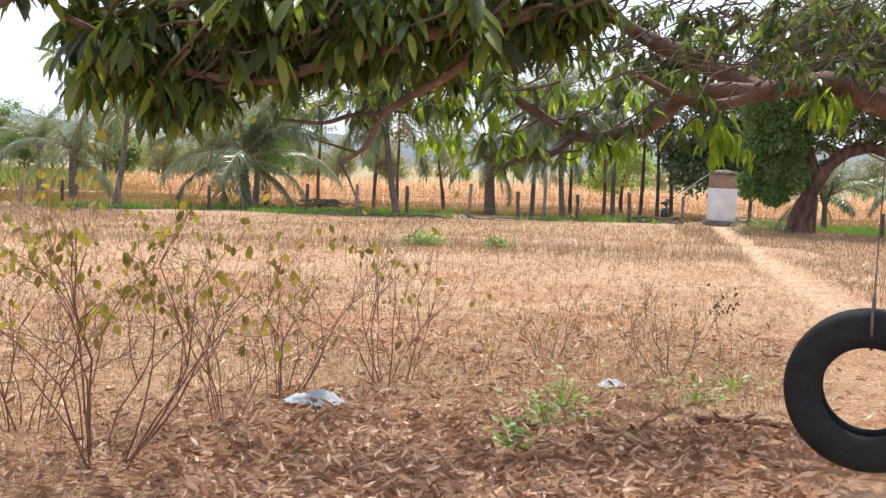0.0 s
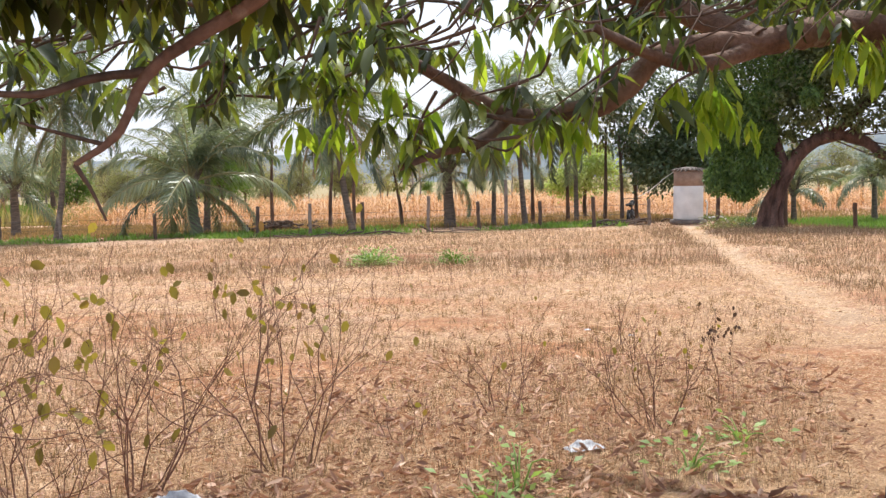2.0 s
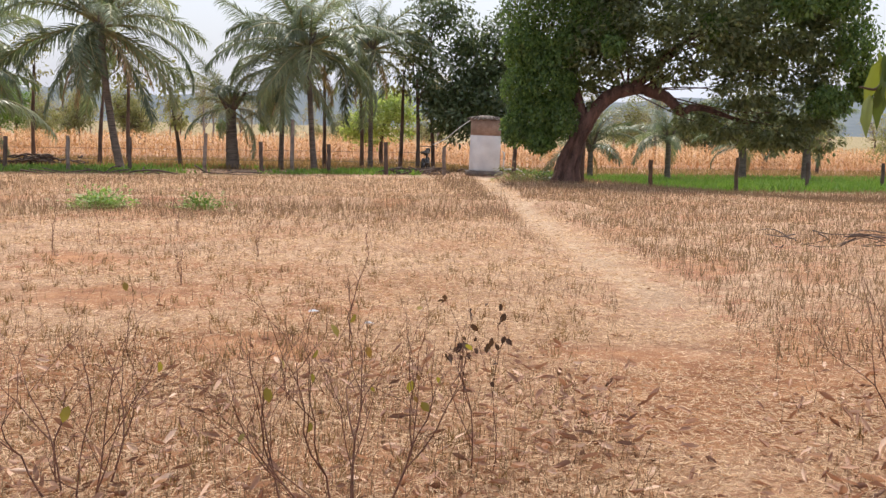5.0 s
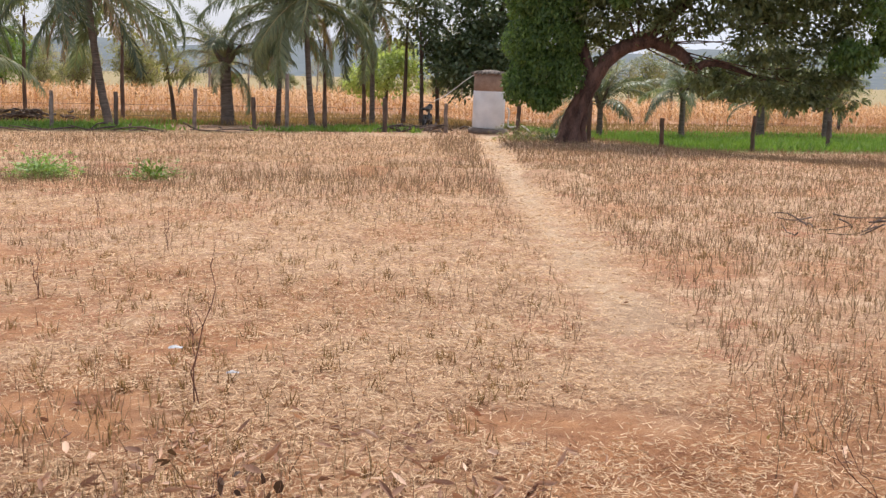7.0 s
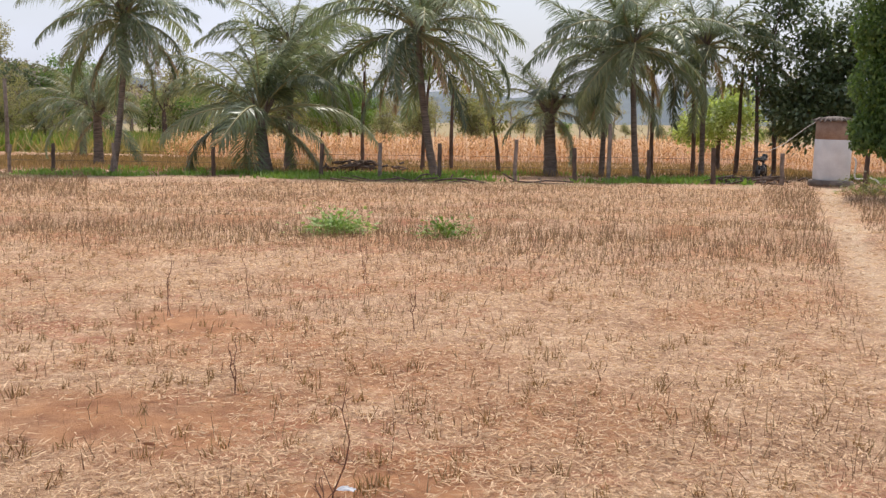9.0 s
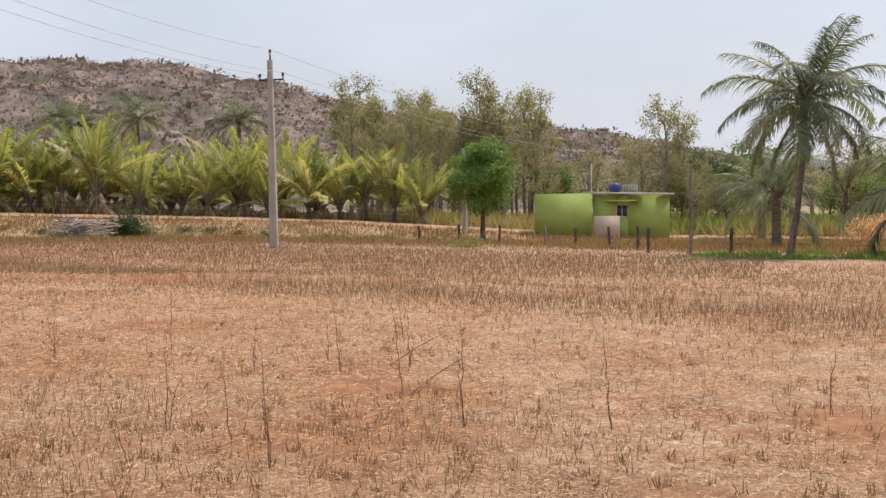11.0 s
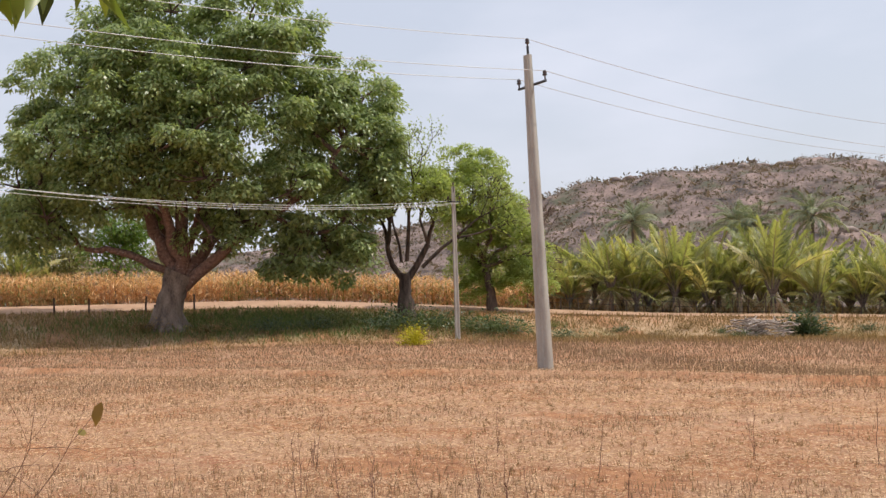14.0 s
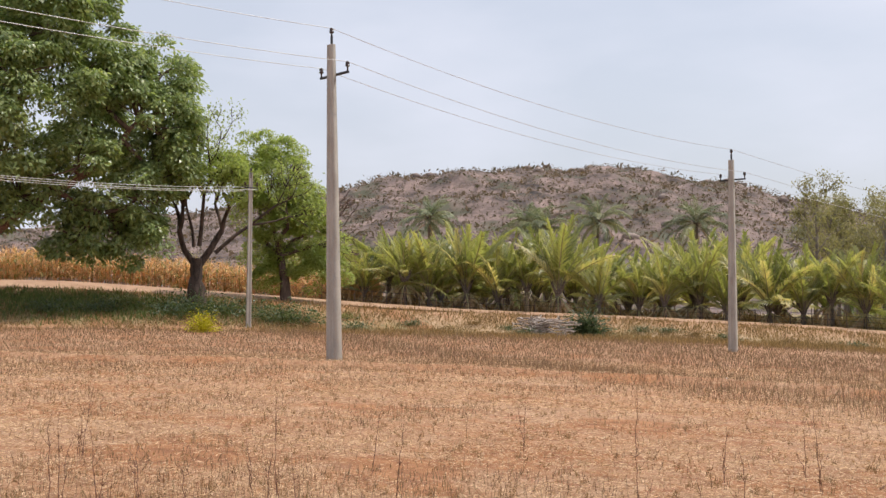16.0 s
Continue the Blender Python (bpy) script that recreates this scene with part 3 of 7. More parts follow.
for q in range(240):
    p = pick[rng.integers(0, len(pick))] if q % 2 else HW[32, rng.integers(110, 390)]
    bm = bmesh.new()
    bmesh.ops.create_icosphere(bm, subdivisions=1, radius=rng.uniform(1.0, 3.6))
    for v in bm.verts:
        v.co *= rng.uniform(0.75, 1.2)
        v.co.z *= 0.6
    bmesh.ops.translate(bm, vec=p + (0, 0, 0.3), verts=bm.verts)
    bm_into(bb, bm)
single("hill_boulders", bb, M_BOULDER, "brown boulders scattered over the hill", "boulder", kind="stuff")


# ---- trees ----
def in_lobe(lobe, n, shell=0.55):
    d = unit(rng.normal(0, 1, (n, 3)))
    r = (shell + (1 - shell) * rng.random(n)) ** 0.7
    c, s = np.array(lobe[:3]), np.array(lobe[3:6])
    return c + d * r[:, None] * s


def tree(name, m, label, trunk, radii, lobes, leaves, size, leaf_material, bark, clumps=14, limb_from=-1, droop=0.2, group="", limb_r=0.12, arch=0.05, twigs=5, leaf=(LEAF, LEAF_F), spread=0.3, rough=0.25, shell=0.55):
    """Trunk, limbs reaching into each lobe of the crown, and leaves gathered in clumps round the twigs' ends."""
    ob = thing(name, m, label, "tree", group)
    tb, lb, cb = Buf(), Buf(), Buf()
    tp = curve_pts(trunk, 14)
    tube(tb, tp, radii, 12, rough)
    part("trunk", tb, bark, ob, smooth=True)
    vol = np.array([(l[3] * l[4] * l[5]) ** 0.67 for l in lobes])
    for lobe, share in zip(lobes, vol / vol.sum()):
        c = np.array(lobe[:3])
        best = tp[-1] if limb_from < 0 else tp[int(limb_from + (len(tp) - 1 - limb_from) * rng.random())]
        mid = best * 0.5 + c * 0.5 + rng.normal(0, 0.06, 3) * np.linalg.norm(c - best) + (0, 0, arch * np.linalg.norm(c - best))
        tube(lb, curve_pts([best, mid, c], 8), [limb_r, limb_r * 0.7, limb_r * 0.3], 7, 0.2)
        nc = max(3, int(clumps))
        cc = in_lobe(lobe, nc, shell)
        for q in cc[:: max(1, nc // twigs)]:
            st = mid * 0.4 + c * 0.6
            tube(lb, curve_pts([st, (st + q) / 2 + rng.normal(0, 0.08, 3) * np.linalg.norm(q - st), q], 5), [limb_r * 0.35, limb_r * 0.08], 5)
        n = int(leaves * share)
        own = rng.integers(0, nc, n)
        rad = spread * (lobe[3] * lobe[4] * lobe[5]) ** (1 / 3)
        pos = cc[own] + rng.normal(0, 1, (n, 3)) * (rad, rad, rad * 0.62)
        out = unit(pos - c) + rng.normal(0, 0.6, (n, 3))
        up = unit(rng.normal(0, 0.55, (n, 3)) + (0, 0, 1.0) + 0.35 * unit(pos - c))
        fwd = out + (0, 0, -droop * 2)
        scatter(cb, leaf[0], leaf[1], pos, fwd, up, rng.uniform(0.65, 1.3, n) * size)
    part("branchwork", lb, bark, ob, smooth=True)
    part("crown", cb, leaf_material, ob)
    return ob


def px_lobes(lst, ox, oy, s, depth):
    """Lobes given on an upright plane in small units: right, up, half width, half height."""
    return [((x - ox) * s, w * s, (oy - y) * s, rx * s, depth * s * (rx + ry) / 2, ry * s) for x, y, rx, ry, w in lst]


def domes(buf, lobes, rad, leaves, size, cover_=0.8, leaf=(LEAF, LEAF_F), droop=0.5, flat=0.7):
    """Foliage heaped in many small domes over the lobes of a crown, lit on top and open below."""
    for lobe in lobes:
        c, s = np.array(lobe[:3]), np.array(lobe[3:6])
        k_ = max(4, int(cover_ * 4 * (s[0] * s[1] * s[2]) ** 0.667 / rad ** 2))
        d = unit(rng.normal(0, 1, (k_, 3)) + (0, 0, 0.25))
        cc = c + d * s * rng.uniform(0.62, 1.0, (k_, 1))
        cr = rad * rng.uniform(0.6, 1.35, k_)
        own = np.repeat(np.arange(k_), leaves)
        n = len(own)
        e = unit(rng.normal(0, 1, (n, 3)) + (0, 0, 0.55) + 0.5 * d[own])
        pos = cc[own] + e * (cr[own] * rng.uniform(0.55, 1.08, n))[:, None] * (1, 1, flat)
        fwd = e * (1, 1, 0.2) + rng.normal(0, 0.35, (n, 3)) + (0, 0, -droop)
        scatter(buf, leaf[0], leaf[1], pos, fwd, e + (0, 0, 0.5) + rng.normal(0, 0.35, (n, 3)), rng.uniform(0.65, 1.3, n) * size)


def forking(buf, p, d, length, r, depth, tips, spread=0.5, rise=0.12, shrink=0.74):
    """A limb that divides again and again into finer twigs."""
    d, r = np.array(unit(d)), max(r, 0.021)
    e = p + d * length
    mid = (p + e) / 2 + rng.normal(0, 0.07, 3) * length
    tube(buf, curve_pts([p, mid, e], 5), [r, r * 0.86, r * 0.7], 7 if depth > 3 else 4, 0.12, cap=False)
    if depth == 0:
        tips.append(e)
        return
    if depth < 4:
        tips.append(mid)
    for q in range(3 if rng.random() < 0.45 else 2):
        nd = d + rng.normal(0, spread, 3) + (0, 0, rise)
        forking(buf, e, nd, length * shrink * rng.uniform(0.8, 1.15), r * rng.uniform(0.5, 0.66), depth - 1, tips, spread, rise, shrink)


# the great tree by the road
BX, BY = -56.0, 4.35
big = thing("banyan_tree", pose(BX, BY, gz(BX, BY) - 0.1, 0, 0, 84), "huge spreading broadleaf tree with a thick pale trunk beside the road", "tree")
BS = 0.0305
tb = Buf()
tube(tb, curve_pts([(0, 0, -0.2), (0.0, 0, 0.35), (0.12, 0, 1.2), (0.45, 0, 2.3), (0.75, 0, 3.0)], 16), [1.35, 0.92, 0.72, 0.72, 0.85], 16, 0.2)
for q in range(7):
    a = q * 0.9 + rng.uniform(-0.2, 0.2)
    tube(tb, curve_pts([(math.cos(a) * 1.7, math.sin(a) * 1.5, -0.25), (math.cos(a) * 0.85, math.sin(a) * 0.8, 0.25), (math.cos(a) * 0.5, math.sin(a) * 0.5, 1.3)], 6), [0.12, 0.3, 0.2], 8, 0.2)
part("trunk", tb, M_BARK_PALE, big, smooth=True)


def on_crown(pts, off):
    return [((x - 415) * BS, w * BS + o, (640 - y) * BS) for (x, y, w), o in zip(pts, np.linspace(0, off, len(pts)))]


BOUGH_WAYS = [([(436, 560, 0), (405, 490, 0), (375, 410, 20), (340, 300, 30), (330, 200, 30)], 0.42), ([(440, 550, 0), (448, 470, -12), (432, 380, -20), (440, 250, -10), (445, 120, 0)], 0.44),
              ([(445, 550, 0), (492, 480, 10), (490, 400, 20), (545, 260, 40), (560, 150, 30)], 0.40), ([(446, 565, 0), (515, 505, -25), (605, 440, -40), (680, 385, -40), (735, 320, -40)], 0.36),
              ([(425, 540, 0), (340, 505, -20), (275, 490, -20), (200, 410, 0)], 0.24), ([(600, 444, -40), (645, 470, -20), (690, 480, 0)], 0.18), ([(440, 545, 0), (420, 480, 50), (330, 380, 100), (250, 280, 110)], 0.34),
              ([(450, 550, 0), (520, 450, 60), (610, 360, 110), (680, 280, 110)], 0.34), ([(440, 545, 0), (430, 470, -40), (400, 380, -90), (390, 290, -120)], 0.34), ([(430, 480, -10), (400, 430, -30), (330, 430, -50)], 0.14), ([(455, 500, 0), (475, 430, -30), (470, 370, -60)], 0.2)]
joint = []
for pts, r in BOUGH_WAYS:
    b = Buf()
    p = curve_pts(on_crown(pts, 0.0), 16)
    p[2:-1] += rng.normal(0, 0.09, (13, 3))
    tube(b, p, [r, r * 0.75, r * 0.55, r * 0.3], 9, 0.25)
    part("limb", b, M_BARK_RED, big, "reddish bare limb", True)
    joint += list(p[6:])
joint = np.array(joint)
GREAT = px_lobes([(430, 70, 110, 70, 0), (335, 120, 100, 75, 30), (570, 110, 105, 70, -30), (640, 115, 50, 55, 20), (245, 210, 95, 75, -20), (205, 295, 80, 65, 30),
                  (165, 385, 66, 65, 0), (225, 445, 80, 52, -60), (190, 420, 60, 60, 50), (420, 240, 120, 80, -110), (540, 275, 120, 75, -120), (640, 250, 105, 85, -40), (745, 325, 85, 70, -30),
                  (775, 220, 55, 55, 30), (690, 490, 80, 68, 0), (640, 470, 50, 45, 30), (640, 410, 75, 50, -90), (765, 395, 58, 62, 10), (330, 320, 85, 65, -120), (545, 455, 60, 60, -40), (480, 175, 110, 75, 90),
                  (330, 400, 60, 35, 60), (300, 235, 90, 80, 110), (650, 330, 90, 80, 110), (290, 400, 70, 50, -90), (500, 390, 75, 50, -130), (250, 330, 70, 60, -90), (480, 320, 100, 60, -150), (590, 190, 90, 70, -90), (395, 330, 80, 50, -130), (465, 345, 70, 48, -110), (345, 375, 55, 45, -110), (420, 395, 70, 42, -80), (505, 420, 60, 42, 40), (375, 415, 50, 38, 60), (450, 385, 85, 42, 80), (570, 405, 60, 42, 60), (735, 450, 45, 60, -30), (720, 270, 70, 60, -20), (700, 205, 60, 50, 0), (795, 300, 42, 60, 0), (805, 380, 34, 56, 0), (640, 520, 50, 38, -10), (705, 535, 62, 36, 10), (752, 505, 46, 44, -10), (155, 440, 50, 46, 10), (215, 478, 55, 30, -20), (400, 170, 90, 60, -90), (500, 480, 36, 40, -60)],
                 415, 640, BS, 0.8)
for lobe in GREAT:
    tw_ = Buf()
    c = np.array(lobe[:3])
    st = joint[np.argmin(np.linalg.norm(joint - c, axis=1))]
    ln = np.linalg.norm(c - st)
    tube(tw_, curve_pts([st, (st + c) / 2 + rng.normal(0, 0.12, 3) * ln, c], 6), [0.14, 0.1, 0.06], 6, 0.2)
    for q in range(6):
        e = c + unit(rng.normal(0, 1, 3) + (0, 0, 0.3)) * np.array(lobe[3:6]) * 0.8
        tube(tw_, curve_pts([c, (c + e) / 2 + rng.normal(0, 0.15, 3), e], 5), [0.06, 0.02], 5)
    part("branch", tw_, M_BARK, big, smooth=True)
cb = Buf()
domes(cb, GREAT, 0.9, 230, 0.28, 0.95, droop=0.6)
part("crown", cb, M_LEAF_BIG, big)

# the half-bare dark tree beside it
TX, TY = -56.9, 17.6
bare = thing("bare_tree", pose(TX, TY, gz(TX, TY) - 0.1, 0, 0, 77), "half-bare tree with a dark forked trunk on the bank", "tree")
b = Buf()
tube(b, curve_pts([(0.05, 0, -0.2), (0.0, 0, 0.5), (-0.08, 0, 1.5), (0.0, 0, 2.7)], 12), [0.8, 0.5, 0.4, 0.34], 12, 0.5)
part("trunk", b, M_BARK_DARK, bare, smooth=True)
b, tips_ = Buf(), []
for d, ln, r, k_ in (((-0.5, 0.1, 1.0), 2.2, 0.2, 7), ((0.62, 0.0, 1.0), 2.4, 0.22, 7), ((0.1, -0.25, 1.2), 2.8, 0.13, 5), ((0.95, 0.2, 0.8), 2.6, 0.12, 5), ((-0.25, 0.4, 1.2), 2.4, 0.10, 5)):
    forking(b, np.array([0.1 * d[0], 0.1 * d[1], 2.3]) + (np.array(d) * 0.9 if r < 0.15 else 0), np.array(d), ln, r, k_, tips_, 0.55, 0.14, 0.7)
part("branchwork", b, M_BARK_DARK, bare, smooth=True)
tips_ = np.array(tips_)
cb = Buf()
w_ = np.clip((tips_[:, 2] - 3.5) / 5, 0.1, 1) * np.clip(0.8 + tips_[:, 0] * 0.12, 0.5, 1.4)
own = rng.choice(len(tips_), 20000, p=w_ / w_.sum())
pos = tips_[own] + rng.normal(0, 0.25, (20000, 3))
scatter(cb, LEAF, LEAF_F, pos, rng.normal(0, 1, pos.shape), rng.normal(0, 0.6, pos.shape) + (0, 0, 1), rng.uniform(0.12, 0.23, 20000))
part("crown", cb, M_LEAF_CANOPY, bare, "thin light olive leaves at the twig ends")

QX, QY = -60.5, 23.5
rs = thing("roadside_tree", pose(QX, QY, gz(QX, QY) - 0.1, 0, 0, 74), "light green wide spreading tree with open crown behind the pole", "tree")
b = Buf()
tube(b, curve_pts([(0.1, 0, -0.2), (0.0, 0, 1.4), (-0.3, 0, 3)], 10), [0.4, 0.28, 0.22], 10, 0.2)
part("trunk", b, M_BARK, rs, smooth=True)
b, tips_ = Buf(), []
for d in ((-0.8, 0.1, 1.0), (0.2, 0.3, 1.2), (0.9, 0.1, 0.8), (0.3, -0.5, 1.0), (-0.3, -0.3, 1.3), (1.2, -0.1, 0.35)):
    forking(b, np.array([-0.3, 0, 2.9]), np.array(d), 1.9, 0.14, 4, tips_, 0.45, 0.08, 0.78)
part("branchwork", b, M_BARK, rs, smooth=True)
cb = Buf()
domes(cb, px_lobes([(935, 385, 42, 34, 0), (975, 385, 38, 34, 20), (950, 440, 55, 40, -20), (1000, 430, 32, 40, 10), (1015, 480, 42, 40, 0), (1040, 530, 36, 50, 0), (985, 520, 55, 45, 10), (935, 500, 40, 45, 0), (1050, 585, 26, 26, 0), (1062, 550, 26, 36, 0), (1070, 600, 24, 26, 0), (1035, 605, 36, 22, -10), (960, 605, 45, 20, 10), (1000, 575, 48, 30, 10), (940, 565, 40, 30, 20), (900, 420, 26, 30, -10)], 985, 650, 0.0345, 0.9),
      0.6, 260, 0.16, 1.15, droop=0.3)
part("crown", cb, M_LEAF_CANOPY, rs)

# the climber-grown tree by the water tank
MX, MY = 11.45, 33.84
MS = 0.0166
mango_far = tree("climber_grown_tree", pose(MX, MY, gz(MX, MY) - 0.05, 0, 0, -20), "leaning tree with climber-covered trunk and wide dark crown",
                 [(0, 0, -0.1), (0.08, 0, 0.6), (0.33, 0, 1.4), (0.78, 0, 2.15), (1.35, 0, 2.68), (2.0, 0, 2.85), (2.6, 0, 2.8)], [0.36, 0.25, 0.23, 0.22, 0.19, 0.16, 0.13],
                 px_lobes([(1120, 50, 100, 75, 0), (1220, 70, 95, 65, -60), (1330, 60, 110, 75, 0), (1420, 70, 60, 55, 20), (1300, 150, 80, 45, -40), (1400, 190, 65, 50, 0),
                           (1360, 235, 45, 32, -10), (1450, 130, 45, 55, 0), (1170, 130, 60, 30, -30), (1100, -80, 160, 80, 0), (1300, -80, 170, 80, 0), (1010, -60, 110, 90, 0),
                           (1180, -190, 170, 80, 0), (1400, -30, 60, 60, 0), (1010, 120, 50, 60, 30), (1060, 100, 60, 45, -30), (1030, 175, 32, 28, 20), (1110, 135, 60, 25, 30), (1000, 30, 70, 70, 30), (1060, 20, 60, 80, 40), (1250, 20, 100, 70, 90), (1380, 40, 90, 80, 90), (1205, 212, 36, 28, 0), (1275, 215, 46, 34, 0), (1330, 235, 50, 34, 10), (1420, 235, 45, 34, 0)], 995, 335, MS, 1.0),
                 66000, 0.17, M_LEAF_HAZY, M_BARK_BROWN, clumps=30, limb_from=10, limb_r=0.022, spread=0.2, twigs=3)
for q in range(5):
    fb, a = Buf(), q * 1.26
    d_ = np.array([math.cos(a), math.sin(a), 0])
    tube(fb, curve_pts([d_ * 0.46 + (0, 0, -0.12), d_ * 0.28 + (0.06, 0, 0.35), d_ * 0.19 + (0.3, 0, 1.3), d_ * 0.13 + (0.78, 0, 2.15)], 12), [0.13, 0.14, 0.11, 0.07], 7, 0.7)
    part("root_flute", fb, M_BARK_BROWN, mango_far, smooth=True)
lb = Buf()
for pts, rr in (([(2.3, 0, 2.85), (2.9, -0.1, 2.6), (3.3, -0.2, 2.2), (3.8, -0.2, 2.35), (5.2, -0.1, 1.9)], [0.2, 0.17, 0.13, 0.1, 0.04]),
                ([(1.9, 0, 2.8), (2.6, 0.2, 3.6), (3.8, 0.2, 4.6)], [0.18, 0.14, 0.08]), ([(0.6, 0, 1.7), (0.1, 0.1, 3.4), (0.3, 0, 6)], [0.2, 0.16, 0.08])):
    tube(lb, curve_pts(pts, 10), rr, 8, 0.2)
part("limb", lb, M_BARK_BROWN, mango_far, smooth=True)
cb = Buf()
for lobe in px_lobes([(930, 20, 60, 50, -20), (915, 85, 38, 40, -25), (950, 120, 45, 40, -15), (915, 165, 38, 42, -20), (945, 205, 44, 38, -20), (905, 235, 26, 34, -20), (990, 90, 40, 40, -30), (950, 255, 30, 24, -25), (1010, 30, 50, 40, -30), (990, 160, 24, 30, -25), (1060, 60, 40, 30, -40), (965, 150, 50, 50, -25), (985, 215, 34, 40, -25), (930, 110, 50, 50, 0)], 995, 335, MS, 0.9):
    pos = in_lobe(lobe, 2000, 0.3)
    scatter(cb, LEAF, LEAF_F, pos, rng.normal(0, 0.7, pos.shape) + (0, -0.2, -1), rng.normal(0, 0.6, pos.shape) + (0, -0.6, 0.6), rng.uniform(0.08, 0.15, len(pos)))
# sunlit patches on the crown's right edge, put in as clumps of brighter leaves
for lobe in px_lobes([(1360, 20, 45, 35, -110), (1470, 90, 40, 60, -60), (1440, 10, 50, 40, -80), (1490, 150, 28, 34, -30), (1430, 180, 40, 30, -60), (1230, 60, 20, 20, -120), (1070, 95, 18, 18, -100)], 995, 335, MS, 0.9):
    pos = in_lobe(lobe, 1300, 0.2)
    scatter(cb, LEAF, LEAF_F, pos, rng.normal(0, 0.7, pos.shape) + (0, -0.2, -1), rng.normal(0, 0.6, pos.shape) + (0, -0.6, 0.6), rng.uniform(0.10, 0.19, len(pos)))
part("climber", cb, M_LEAF_IVY_SUNLIT, mango_far, "bright green climber and lighter leaves for the sunlit crown edge")


# ---- palms ----
LEAFLET = np.array([[0, -0.4, 0], [0, 0.4, 0], [0.42, -0.5, 0.02], [0.42, 0.5, 0.02], [0.78, -0.3, -0.12], [0.78, 0.3, -0.12], [1, 0, -0.34]])
LEAFLET_F = np.array([[0, 1, 3], [0, 3, 2], [2, 3, 5], [2, 5, 4], [4, 5, 6]])


def frond_mesh(name, e0, bend, material, pairs=58, leaf_len=0.27, vee=0.35, hang=0.5, wide=0.0095, sweep=0.55, blade=(LEAFLET, LEAFLET_F)):
    """One feathered leaf, 1 long, leaving along +x at e0 degrees and bending down by bend degrees; its leaflets hang."""
    b = Buf()
    n = 14
    ang = np.radians(e0 - bend * np.linspace(0, 1, n) ** 1.4)
    st = 1.0 / (n - 1)
    p = np.zeros((n, 3))
    for i in range(1, n):
        p[i] = p[i - 1] + st * np.array([math.cos(ang[i]), 0, math.sin(ang[i])])
    p[:, 1] = 0.05 * rng.normal() * np.linspace(0, 1, n) ** 2
    tube(b, p, [0.013, 0.009, 0.003], 4, cap=False)
    t = np.linspace(0.16, 0.99, pairs)
    pos = np.stack([np.interp(t, np.linspace(0, 1, n), p[:, i]) for i in range(3)], 1)
    a = np.interp(t, np.linspace(0, 1, n), ang)
    along = np.stack([np.cos(a), 0 * a, np.sin(a)], 1)
    nor = np.stack([-np.sin(a), 0 * a, np.cos(a)], 1)
    for side in (-1, 1):
        ln = leaf_len * (0.5 + 0.7 * np.sin(np.pi * np.clip(t * 0.9 + 0.1, 0, 1))) * rng.uniform(0.75, 1.15, pairs)
        fwd = unit(along * (sweep + 0.5 * t[:, None]) + np.array([0, side, 0]) + nor * (vee * (1 - t[:, None])) + np.array([0, 0, -hang]) * rng.uniform(0.5, 1.3, (pairs, 1)) + rng.normal(0, 0.14, (pairs, 3)))
        scatter(b, blade[0], blade[1], pos, fwd, nor * 0.5 + (0, 0, 0.7) + rng.normal(0, 0.3, (pairs, 3)), np.column_stack([ln, np.full(pairs, wide), ln]))
    me = b.mesh(name, material)
    me.materials.append(M_RACHIS)
    idx = np.zeros(len(me.polygons), np.int32)
    idx[:(n - 1) * 4] = 1
    me.polygons.foreach_set("material_index", idx)
    return me


ELEV = (80, 62, 45, 25, 5, -20, -45)
BEND = (35, 60, 80, 85, 80, 60, 35)
FRONDS = {key: [[frond_mesh("frond", e, bd * bk * rng.uniform(0.8, 1.2), m_, pairs=pr, leaf_len=ll, hang=hg, wide=wd, sweep=sw, blade=(LEAFLET, LEAFLET_F) if key == "old" else (BLADE2 * (1, 1, 2), BLADE2_F)) for _ in range(2)] for e, bd in zip(ELEV, BEND)]
          for key, m_, hg, bk, pr, ll, wd, sw in (("old", M_PALM, 0.55, 1.0, 74, 0.185, 0.0095, 0.65), ("young", M_PALM_YOUNG, 0.2, 0.5, 38, 0.15, 0.018, 1.1), ("dry", M_PALM_DRY, 1.3, 1.0, 36, 0.17, 0.011, 0.9))}


